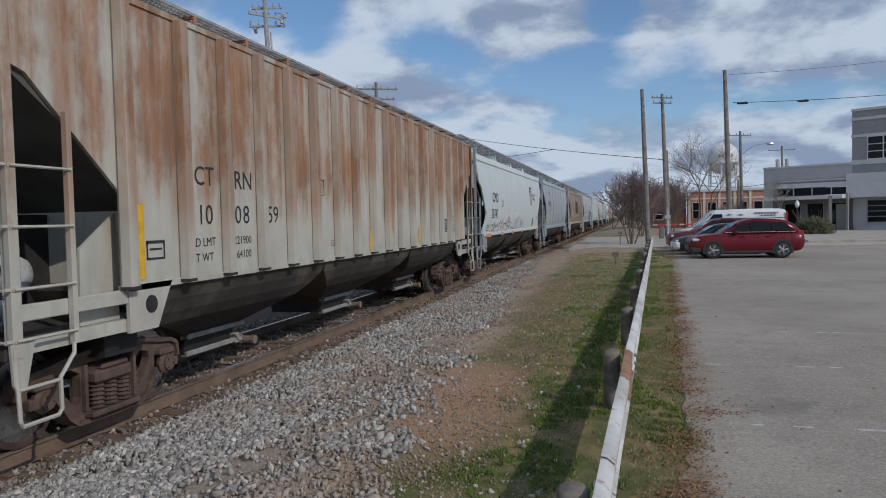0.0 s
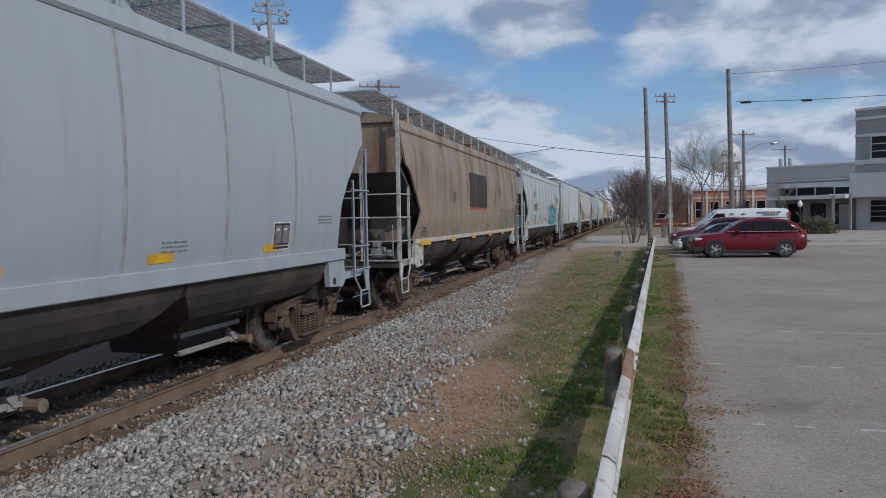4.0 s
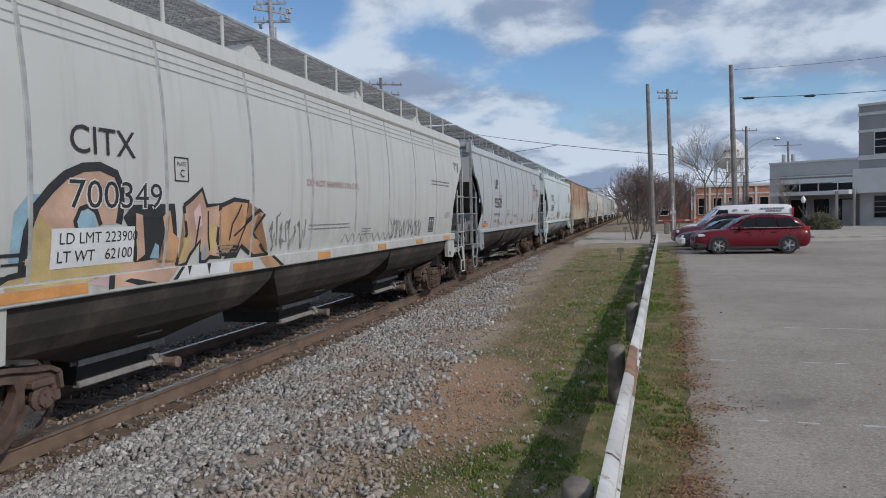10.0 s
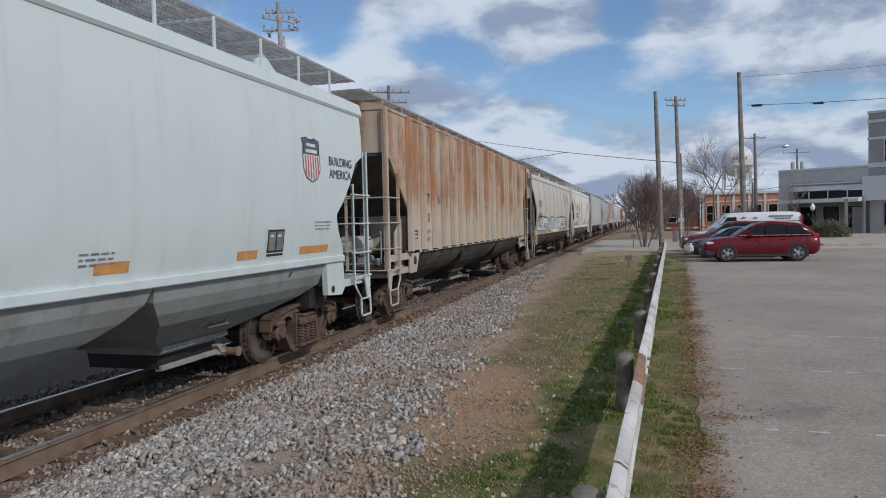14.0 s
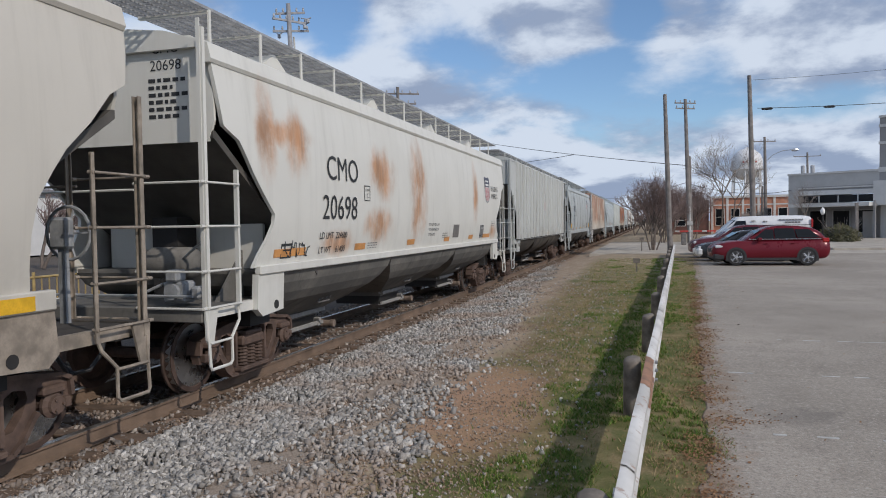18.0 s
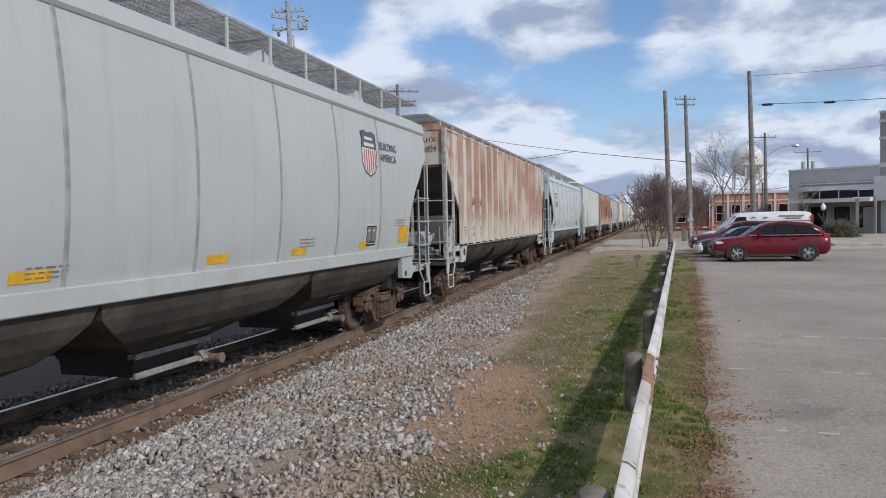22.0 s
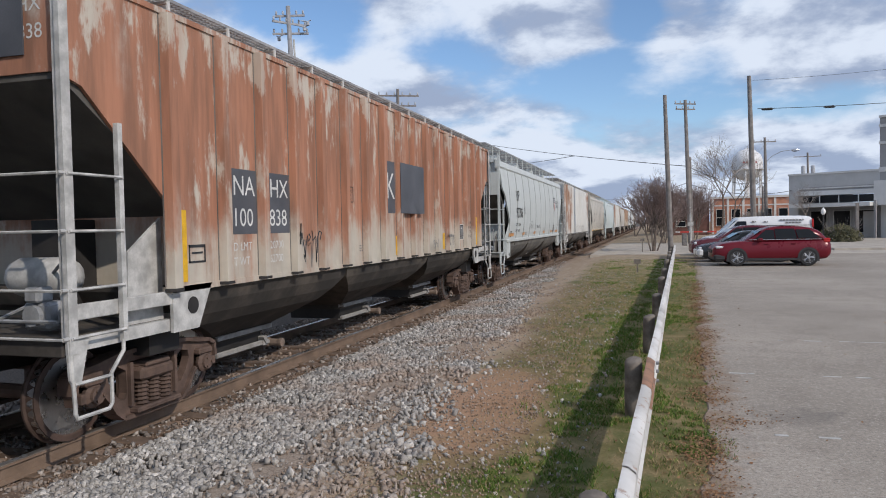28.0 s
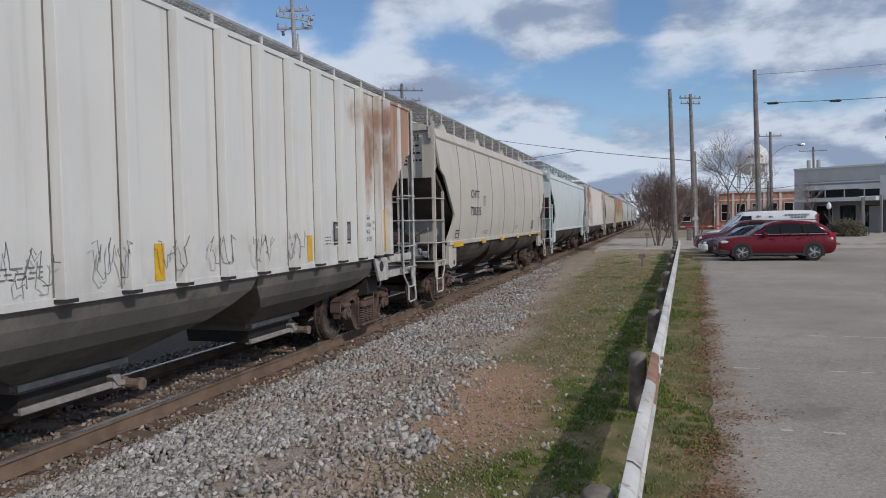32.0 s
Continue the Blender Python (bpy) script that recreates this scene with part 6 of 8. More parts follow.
# slate curved car
c = build_car("C3", "paint_slate", 40.91, "slate grey covered hopper car with curved sides", lower="hopper_grey", seams=(1.5, 1.83))
marks_curved(c, "UP", "99018", 2.58, 3.30, 2.30, 2.68, 0.36, "letter_faint", 1.12, limits=("223900", "60300"))
notices(c, True, 4.1), end_marks(c, "UP", "99018", True)
plate(c, "reflector", 1.35, 1.95, 1.70, 1.98, "reflector_yellow", True)
for y in (4.6, 7.0, 9.2, 11.6):
    plate(c, "reflector", y, y + 0.42, 1.62, 1.72, "reflector_yellow", True)
plate(c, "tag", 2.55, 2.67, 1.56, 1.66, "letter_red", True, 0.02)
# brown car with a dark repainted panel
c = build_car("C", "paint_brown", 58.38, "dirty brown covered hopper car with a dark painted panel", lower="hopper_grey", sill="paint_tan", trim="white_steel", seams=(2.0, 1.8), seam="paint_brown")
plate(c, "painted_panel", 6.6, 9.2, 2.34, 3.40, "panel_dark", True, 0.008, "dark repainted panel")
plate(c, "panel_line", 6.6, 9.2, 2.28, 2.34, "letter_red", True, 0.009)
notices(c, True), strips(c, True, "reflector_yellow")
for i in range(5):
    tag_stroke(c, [(11.6 + i * 0.62, 1.62)] + arc(11.85 + i * 0.62, 2.05, 0.25, 0.28, 180, 0, 8) + [(12.1 + i * 0.62, 1.62)], 0.03, "panel_dark", True)
plate(c, "tag", 12.72, 12.97, 1.70, 1.83, "tag_green", True, 0.014)
plate(c, "reflector", 14.96, 15.05, 1.58, 2.37, "reflector_orange", True, 0.006, "retroreflective strip")
# grey curved car with teal graffiti
c = build_car("C4", "paint_grey_a", 76.01, "grey covered hopper car with teal graffiti", lower="hopper_black", seams=(1.46, 1.43))
marks_curved(c, "UP", "92910", 3.45, 2.93, 3.42, 2.29, 0.35, limits=("225800", "60200"))
notices(c, True), strips(c, True, "reflector_orange"), end_marks(c, "UP", "92910", True)
shield(c, 13.75, 2.70, 0.60, True), letter(c, "BUILDING", 14.22, 3.0, 0.14, "letter_black", True), letter(c, "AMERICA", 14.22, 2.8, 0.14, "letter_black", True)
tag_shape(c, [(9.15, 1.56), (9.2, 1.9), (9.35, 2.2), (9.62, 2.3), (9.9, 2.1), (13.9, 2.1), (14.4, 2.25), (14.6, 2.15), (14.5, 1.75), (14.3, 1.56)], "graffiti_pink", True, 0.006)
plain("graffiti_aqua", (0.22, 0.56, 0.56), 0.55, 0.0, 0.2, 3.0)
tag_stroke(c, arc(10.45, 1.98, 0.50, 0.46, 255, 70, 12), 0.30, "letter_black", True, 0.0085)
tag_stroke(c, arc(10.45, 1.98, 0.50, 0.46, 250, 75, 12), 0.21, "graffiti_teal", True, 0.0105)
tag_stroke(c, arc(10.45, 1.98, 0.26, 0.26, 250, 90, 8), 0.05, "graffiti_pink", True, 0.0115)
# slanting uprights with a foot, each over its own black shadow
for y0, w, lean, top in ((10.42, 0.50, 0.42, 2.74), (10.98, 0.44, 0.26, 2.62), (11.42, 0.52, 0.40, 2.76), (12.02, 0.50, 0.30, 2.58), (12.62, 0.46, 0.42, 2.52), (13.18, 0.42, 0.72, 2.62)):
    limb = [(y0, 1.565), (y0 + 0.1, 1.95), (y0 + lean * 0.8, top - 0.22), (y0 + lean + 0.10, top), (y0 + lean + w * 0.55, top - 0.12), (y0 + w + 0.08, 1.98), (y0 + w + 0.16, 1.74), (y0 + w + 0.10, 1.565)]
    tag_shape(c, [(y - 0.10, min(z + 0.06, 2.82)) for y, z in limb], "letter_black", True, 0.0085)
    tag_shape(c, limb, "graffiti_teal", True, 0.0105)
    tag_shape(c, [(y0 + 0.16, 1.70), (y0 + lean * 0.75 + 0.12, top - 0.30), (y0 + lean + 0.14, top - 0.12), (y0 + lean + w * 0.42, top - 0.22), (y0 + w * 0.72, 1.9)], "graffiti_aqua", True, 0.0125)
    tag_stroke(c, limb + limb[:1], 0.026, "letter_black", True, 0.0140)
    tag_stroke(c, [(y0 + w * 0.35, 1.6), (y0 + w * 0.55, 1.78), (y0 + w * 0.75, 1.6)], 0.03, "letter_black", True, 0.0150)
    sill_shape(c, [(y0 + 0.02, 1.552), (y0 + w, 1.552), (y0 + w - 0.12, 1.46), (y0 + 0.1, 1.45)], "graffiti_teal")
scrawl(c, 9.0, 2.3, 0.9, 0.34, "letter_black", True, 55, 0.022, 3)
letter(c, "CH-110-06", 7.5, 1.80, 0.12, "letter_black", True)
for i, words in enumerate(("DO NOT MOVE CAR", "WITH HATCHES OR", "GATES OPEN")):
    letter(c, words, 8.40, 2.00 - 0.11 * i, 0.055, "letter_black", True)
warning(c)
# ribbed grey
c = build_car("R", "paint_grey_rib", 94.12, "pale grey ribbed covered hopper car", lower="hopper_grey", posts=(2.05, 0.84))
marks_ribbed(c, (("U", 3.13, 2.60, 0.36), ("P", 3.99, 2.60, 0.36), ("89", 3.06, 2.06, 0.32), ("66", 3.90, 2.06, 0.32), ("9", 4.84, 2.06, 0.32)), limits=("222500", "63800"), at=(2.98, 3.82))
notices(c, False), strips(c, False, "reflector_orange"), end_marks(c, "UP", "89669", False)
shield(c, 8.75, 2.55, 0.7, False)
scrawl(c, 8.8, 1.52, 0.7, 0.38, "letter_black", False, 61, 0.028, 3), scrawl(c, 9.75, 1.5, 0.7, 0.38, "letter_black", False, 62, 0.028, 3)
plate(c, "label_sheet", 13.75, 14.1, 1.76, 2.0, "letter_black", False, 0.009)
# bone car with amber graffiti
c = build_car("C2", "paint_bone", 112.0, "bone white covered hopper car with amber graffiti", lower="hopper_grey", seams=(2.0, 1.77), seam="seam_bone")
letter(c, "CITX", 2.42, 2.68, 0.25, "letter_black", True, 1.05)
for dy, dz, back in ((-0.016, -0.012, 0.003), (0.016, -0.010, 0.0025), (0.0, 0.014, 0.002)):
    rim = letter(c, "700349", 2.39 + dy, 2.19 + dz, 0.25, "letter_white", True, 1.2)
    rim.location.x -= back
letter(c, "700349", 2.39, 2.19, 0.25, "letter_black", True, 1.2)
letter(c, "LD LMT 223900", 2.30, 1.87, 0.10, "letter_black", True, 1.05), letter(c, "LT WT   62100", 2.28, 1.71, 0.10, "letter_black", True, 1.05)
notices(c, True, 3.9), end_marks(c, "CITX", "700349", True)
reflectors(c, (1.66,), 0.96, 1.42, 1.515, "reflector_orange"), reflectors(c, (5.06, 7.51, 10.2, 12.7), 0.46, 1.41, 1.51, "reflector_orange"), reflectors(c, (15.1,), 0.6, 1.41, 1.51, "reflector_orange")
plate(c, "number_patch", 2.22, 3.27, 1.66, 2.01, "graffiti_white", True, 0.0085, "pale repainted number panel")
for z in (3.67, 3.76, 3.85):
    tag_stroke(c, [(0.35, z), (17.0, z)], 0.014, "seam_paint", True, 0.004, "moulding")
ROUND = [(1.94, 1.62), (1.94, 1.81), (1.97, 2.0), (2.06, 2.2), (2.21, 2.35), (2.37, 2.47), (2.58, 2.55), (2.79, 2.57), (3.0, 2.51), (3.07, 2.39), (3.07, 2.21), (3.04, 2.04), (2.8, 2.03), (2.74, 2.16), (2.64, 2.21), (2.54, 2.18), (2.48, 2.07), (2.51, 1.99), (2.34, 1.98), (2.26, 1.9), (2.21, 1.62)]
tag_shape(c, [(1.80, 1.75), (1.84, 2.15), (1.98, 2.3), (2.1, 2.3), (2.0, 1.7)], "graffiti_sky", True, 0.002)
tag_shape(c, ROUND, "graffiti_peach", True, 0.0035)
tag_shape(c, [(1.96, 1.62), (1.96, 1.85), (2.0, 2.02), (2.1, 2.14), (2.22, 2.0), (2.24, 1.9), (2.21, 1.62)], "graffiti_straw", True, 0.005)
tag_shape(c, [(2.49, 2.0), (2.52, 2.12), (2.62, 2.18), (2.72, 2.12), (2.75, 2.0)], "graffiti_sky", True, 0.005)
tag_shape(c, [(1.72, 1.57), (1.82, 1.62), (2.21, 1.68), (2.9, 1.72), (3.3, 1.66), (3.3, 1.57)], "graffiti_straw", True, 0.0045)
tag_stroke(c, ROUND[:12], 0.085, "letter_black", True, 0.0070)
tag_stroke(c, ROUND[12:18], 0.045, "letter_black", True, 0.0070)
tag_stroke(c, [(1.70, 1.58), (1.81, 1.63), (2.0, 1.65)], 0.05, "letter_black", True, 0.0070)
# second letter: a black block with peach arms
tag_shape(c, [(3.24, 2.22), (3.9, 2.24), (3.95, 1.95), (4.02, 1.57), (3.3, 1.57), (3.26, 1.9), (3.1, 2.1)], "letter_black", True, 0.0035)
for shape, mat in (([(3.28, 2.14), (3.38, 2.12), (3.45, 1.72), (3.34, 1.66), (3.3, 1.9)], "graffiti_peach"), ([(3.70, 2.10), (3.82, 2.17), (3.88, 1.93), (4.0, 1.86), (3.98, 1.6), (3.66, 1.62), (3.80, 1.8)], "graffiti_amber"), ([(3.53, 1.68), (3.68, 1.66), (3.66, 1.80), (3.6, 1.83)], "graffiti_sky"), ([(3.1, 1.57), (3.15, 1.64), (3.6, 1.66), (3.95, 1.62), (3.98, 1.57)], "graffiti_peach")):
    tag_shape(c, shape, mat, True, 0.005)
# third and fourth letters
PEAK = [(4.06, 2.22), (4.22, 2.30), (4.40, 2.41), (4.50, 2.22), (4.77, 2.24), (4.74, 1.81), (4.86, 1.60), (4.62, 1.62), (4.54, 1.57), (4.44, 1.58), (4.39, 1.82), (4.22, 1.67), (4.17, 1.57), (4.0, 1.57), (4.13, 1.91)]
LEG = [(4.78, 2.22), (5.08, 2.30), (5.42, 2.28), (5.36, 2.02), (5.70, 2.17), (5.84, 2.12), (5.55, 1.88), (5.84, 1.66), (6.02, 1.57), (5.62, 1.57), (5.29, 1.72), (5.2, 1.60), (4.84, 1.64)]
tag_shape(c, PEAK, "graffiti_peach", True, 0.0035), tag_shape(c, LEG, "graffiti_amber", True, 0.0035)
tag_shape(c, [(4.08, 1.98), (4.2, 1.9), (4.2, 1.7), (4.12, 1.58), (4.02, 1.58), (4.1, 1.8)], "graffiti_straw", True, 0.005)
tag_shape(c, [(4.55, 2.0), (4.70, 2.0), (4.72, 1.72), (4.6, 1.66)], "graffiti_straw", True, 0.005)
tag_shape(c, [(4.24, 2.15), (4.36, 2.25), (4.42, 2.0), (4.3, 1.95)], "graffiti_pink", True, 0.005)
tag_shape(c, [(4.46, 1.60), (4.52, 1.60), (4.53, 1.75), (4.48, 1.80)], "graffiti_sky", True, 0.005)
for shape, w in ((PEAK, 0.05), (LEG, 0.055)):
    tag_stroke(c, shape + shape[:1], w, "letter_black", True, 0.0070)
tag_shape(c, [(4.92, 1.58), (5.16, 1.58), (5.26, 1.72), (5.12, 1.74)], "letter_black", True, 0.006)
for pts in ([(5.0, 1.8), (5.05, 2.0), (5.18, 2.14), (5.25, 2.24)], [(5.1, 1.85), (5.3, 1.95), (5.5, 2.06)], [(4.3, 1.72), (4.36, 2.1)], [(4.52, 2.16), (4.55, 1.85), (4.6, 1.7)], [(5.2, 1.7), (5.28, 1.85), (5.38, 2.0)]):
    tag_stroke(c, pts, 0.028, "letter_black", True, 0.0085)
for shape, mat in (([(1.72, 1.552), (1.74, 1.52), (2.65, 1.525), (2.8, 1.552)], "graffiti_straw"), ([(2.62, 1.50), (2.72, 1.545), (2.94, 1.545), (2.9, 1.44)], "graffiti_pink"), ([(2.98, 1.552), (2.95, 1.43), (3.78, 1.41), (3.98, 1.552)], "graffiti_peach"), ([(4.0, 1.552), (3.92, 1.42), (4.95, 1.42), (5.0, 1.552)], "graffiti_white"), ([(5.7, 1.552), (5.86, 1.41), (6.26, 1.40), (6.02, 1.552)], "graffiti_amber")):
    sill_shape(c, shape, mat)
for shape in ([(2.90, 1.552), (2.88, 1.42), (2.96, 1.42), (2.98, 1.552)], [(3.1, 1.48), (3.2, 1.50), (3.6, 1.42), (3.3, 1.42)], [(3.86, 1.42), (4.02, 1.552), (4.08, 1.552), (3.94, 1.42)], [(4.13, 1.552), (4.15, 1.44), (4.2, 1.552)], [(4.5, 1.552), (4.53, 1.42), (4.58, 1.552)], [(6.0, 1.552), (6.28, 1.40), (6.38, 1.40), (6.1, 1.552)]):
    sill_shape(c, shape, "letter_black", 0.0045)
scrawl(c, 6.0, 1.60, 0.55, 0.55, "graffiti_smoke", True, 70, 0.03, 2), scrawl(c, 6.5, 1.60, 0.65, 0.5, "graffiti_smoke", True, 71, 0.026, 2)
tag_stroke(c, [(8.5 + i * 0.16, 1.62 + (0.16 if i % 2 else 0.0) - 0.003 * i) for i in range(17)], 0.022, "graffiti_smoke", True)
for i in range(4):
    scrawl(c, 11.0 + i * 0.55, 1.60, 0.5, 0.42, "letter_faint", True, 72 + i, 0.024, 2)
letter(c, "DO NOT HAMMER ON CAR", 7.1, 2.54, 0.10, "letter_pink", True, 1.15), small_print(c, 7.2, 1.86, 1.6, 0.12, 2, "letter_faint", True)
small_print(c, 13.92, 2.78, 1.7, 0.16, 2, "letter_faint", True), scrawl(c, 16.2, 3.2, 0.6, 0.35, "letter_black", True, 88, 0.022, 2)
# grey curved
c = build_car("C", "paint_grey_b", 130.59, "grey covered hopper car with curved sides", lower="hopper_grey", trim="grey_steel", seams=(1.46, 1.43))
marks_curved(c, "UP", "92678", 3.43, 2.92, 3.39, 2.27, 0.35, limits=("225700", "60300"))
notices(c, True), strips(c, True, "reflector_orange"), end_marks(c, "UP", "92678", True)
shield(c, 13.52, 2.64, 0.78, True), letter(c, "BUILDING", 14.03, 3.08, 0.14, "letter_black", True, 1.1), letter(c, "AMERICA", 14.03, 2.87, 0.14, "letter_black", True, 1.1)
letter(c, "CH-110-06", 7.5, 1.90, 0.12, "letter_black", True), warning(c)
# mint white
c = build_car("C", "paint_mint", 148.54, "mint white covered hopper car with pale lower hoppers", lower="hopper_mint")
marks_curved(c, "CMO", "20659", 2.88, 2.75, 2.81, 2.15, 0.37, limits=("225000", "61000"))
notices(c, True), strips(c, True, "reflector_orange"), end_marks(c, "CMO", "20659", True)
shield(c, 14.0, 2.72, 0.62, True), letter(c, "BUILDING", 14.6, 3.0, 0.14, "letter_black", True), letter(c, "AMERICA", 14.6, 2.80, 0.14, "letter_black", True)
plate(c, "scuffed_patch", 6.15, 6.7, 1.72, 2.06, "gate_grey", True), scrawl(c, 6.9, 1.75, 0.9, 0.45, "letter_black", True, 81, 0.03, 3)
# pinkish rusty ribbed
c = build_car("R2", "paint_rust_pink", 165.97, "pinkish ribbed covered hopper car covered in rust", lower="hopper_grey")
marks_ribbed(c, (("CT", 2.60, 2.52, 0.22), ("RN", 3.46, 2.50, 0.23), ("10", 2.64, 2.06, 0.23), ("0", 3.46, 2.06, 0.23)), limits=("22", "64"))
notices(c, False), strips(c, False, "reflector_yellow")
plate(c, "tag", 15.34, 15.47, 1.66, 1.82, "tag_green", False, 0.009), plate(c, "tag", 13.85, 14.15, 1.49, 1.63, "tag_green", False, 0.009)
# sand coloured with pale block graffiti
c = build_car("C2", "paint_sand", 184.71, "sand coloured covered hopper car with white block graffiti", lower="hopper_grey", trim="trim_tan", seams=(2.2, 1.85))
letter(c, "CMO", 1.74, 2.68, 0.33, "letter_black", True), letter(c, "21280", 1.64, 2.08, 0.33, "letter_black", True)
letter(c, "LD LMT 223600", 1.95, 1.90, 0.09, "letter_black", True), letter(c, "LT WT   62200", 1.95, 1.74, 0.09, "letter_black", True)
notices(c, True), strips(c, True, "reflector_yellow"), end_marks(c, "CMO", "21280", True)
shield(c, 13.2, 3.0, 0.58, True), letter(c, "BUILDING", 14.2, 3.42, 0.13, "letter_black", True), letter(c, "AMERICA", 14.2, 3.22, 0.13, "letter_black", True)
BLOCK = {
    "Z": [(0, 0), (1.5, 0), (1.5, 0.2), (0.6, 0.22), (1.5, 0.62), (1.5, 0.82), (0.1, 0.85), (0.1, 0.64), (0.9, 0.6), (0, 0.2)],
    "O": [(0, 0.1), (0.3, 0), (1.2, 0), (1.5, 0.15), (1.45, 0.7), (1.1, 0.86), (0.3, 0.84), (0.02, 0.65)],
    "E": [(0, 0), (1.4, 0.05), (1.4, 0.22), (0.5, 0.24), (0.5, 0.36), (1.3, 0.4), (1.3, 0.52), (0.5, 0.54), (0.5, 0.66), (1.4, 0.7), (1.35, 0.88), (0, 0.85)],
    "S": [(0, 0), (1.3, 0.02), (1.5, 0.5), (0.6, 0.52), (0.6, 0.66), (1.4, 0.7), (1.4, 0.86), (0.15, 0.86), (0.05, 0.36), (0.9, 0.34), (0.9, 0.2), (0, 0.2)],
}
CREST = [(1.5, 2.2), (3.2, 2.26), (4.4, 2.22)] + [(4.9, 2.18), (4.98, 2.17), (5.14, 2.18), (5.51, 2.09), (6.07, 1.98), (6.31, 2.12), (6.55, 2.23), (6.75, 2.24), (6.95, 2.23), (7.34, 2.23), (7.87, 2.1), (8.59, 1.99), (8.84, 2.17), (9.37, 2.22), (10.47, 2.22), (10.72, 2.26), (11.72, 2.29), (12.35, 2.23), (13.98, 2.19), (14.67, 1.98), (15.62, 1.53)]
tag_shape(c, [(1.46, 1.56)] + CREST + [(14.5, 1.56)], "graffiti_smoke", True, 0.003)
tag_shape(c, [(6.88, 2.19), (7.39, 2.2), (7.87, 2.09), (8.55, 1.97), (8.84, 2.15), (9.37, 2.19), (10.44, 2.19), (10.3, 1.565), (6.67, 1.565), (6.82, 1.86)], "graffiti_pale", True, 0.0045)
tag_stroke(c, CREST, 0.05, "letter_black", True, 0.0075)
tag_stroke(c, [(y, z - 0.055) for y, z in CREST], 0.05, "graffiti_white", True, 0.0085)
EM = [(4.89, 1.565), (5.0, 2.1), (5.11, 2.15), (5.22, 2.1), (5.74, 1.66), (6.57, 2.19), (6.72, 2.19), (6.69, 2.01), (6.52, 1.565), (6.36, 1.565), (6.46, 1.91), (5.84, 1.565), (5.67, 1.565), (5.17, 1.89), (5.11, 1.565)]
for ch, y0, y1 in (("Z", 1.46, 3.22), ("O", 3.24, 4.85), ("E", 10.49, 12.25), ("S", 12.25, 14.12)):
    w0 = max(p[0] for p in BLOCK[ch])
    pts = [(y0 + a * (y1 - y0 - 0.06) / w0, 1.57 + b * 0.74) for a, b in BLOCK[ch]]
    tag_shape(c, pts, "graffiti_white", True, 0.006)
    tag_stroke(c, pts + pts[:1], 0.028, "letter_black", True, 0.0095)
tag_shape(c, EM, "graffiti_white", True, 0.006), tag_stroke(c, EM + EM[:1], 0.028, "letter_black", True, 0.0095)
for shape in ([(7.1, 2.04), (7.33, 2.06), (7.34, 1.98), (7.12, 1.95)], [(7.06, 1.66), (8.22, 1.81), (8.15, 1.65), (7.11, 1.64)], [(8.94, 1.91), (9.28, 1.94), (9.22, 1.63), (8.54, 1.65), (8.64, 1.75)], [(9.6, 1.87), (10.35, 1.88), (10.29, 1.62), (9.5, 1.64)], [(6.67, 1.565), (8.46, 1.565), (8.49, 1.565), (6.91, 1.565)]):
    tag_shape(c, shape, "graffiti_white", True, 0.006), tag_stroke(c, shape[:3], 0.018, "graffiti_smoke", True, 0.0095)
for y0, y1, mat in ((1.5, 6.64, "graffiti_smoke"), (6.67, 10.33, "graffiti_white"), (10.38, 14.4, "graffiti_smoke")):
    sill_shape(c, [(y0, 1.552), (y1, 1.552), (y1 + 0.03, 1.44), ((y0 + y1) / 2, 1.42), (y0 + 0.05, 1.43)], mat)
tag_shape(c, [(3.6, 1.68), (3.75, 1.9), (4.6, 1.92), (4.52, 1.68)], "graffiti_smoke", True, 0.013)
# white with rust patches
c = build_car("C4", "paint_white_rust", 203.14, "off-white covered hopper car with orange rust patches", lower="hopper_pale")
marks_curved(c, "CMO", "20698", 3.01, 2.77, 2.86, 2.16, 0.37, limits=("224600", "61400"))
notices(c, True), strips(c, True, "reflector_orange"), end_marks(c, "CMO", "20698", True)
shield(c, 14.1, 2.7, 0.72, True), letter(c, "BUILDING", 14.6, 3.05, 0.15, "letter_black", True), letter(c, "AMERICA", 14.6, 2.82, 0.15, "letter_black", True)
letter(c, "DO NOT MOVE CAR", 8.26, 2.02, 0.06, "letter_black", True), letter(c, "WITH HATCHES OR", 8.26, 1.91, 0.06, "letter_black", True), letter(c, "GATES OPEN", 8.26, 1.80, 0.06, "letter_black", True)
plate(c, "scuffed_patch", 10.36, 10.9, 1.72, 2.04, "gate_grey", True), scrawl(c, 1.75, 1.62, 0.8, 0.25, "letter_black", True, 95, 0.02, 3)
# ribbed grey
c = build_car("R", "paint_grey_rib_b", 221.22, "pale grey ribbed covered hopper car", lower="hopper_grey", posts=(2.05, 0.84))
marks_ribbed(c, (("U", 3.13, 2.58, 0.37), ("P", 3.98, 2.58, 0.37), ("89", 3.06, 2.06, 0.32), ("63", 3.90, 2.06, 0.32), ("7", 4.84, 2.06, 0.32)), limits=("222400", "63600"), at=(2.98, 3.82))
notices(c, False), strips(c, False, "reflector_orange"), end_marks(c, "UP", "89637", False)
shield(c, 8.62, 2.6, 0.7, False)
for y in (3.9, 6.5, 9.1):
    plate(c, "reflector", y, y + 0.42, 1.49, 1.60, "reflector_orange", False, 0.008)
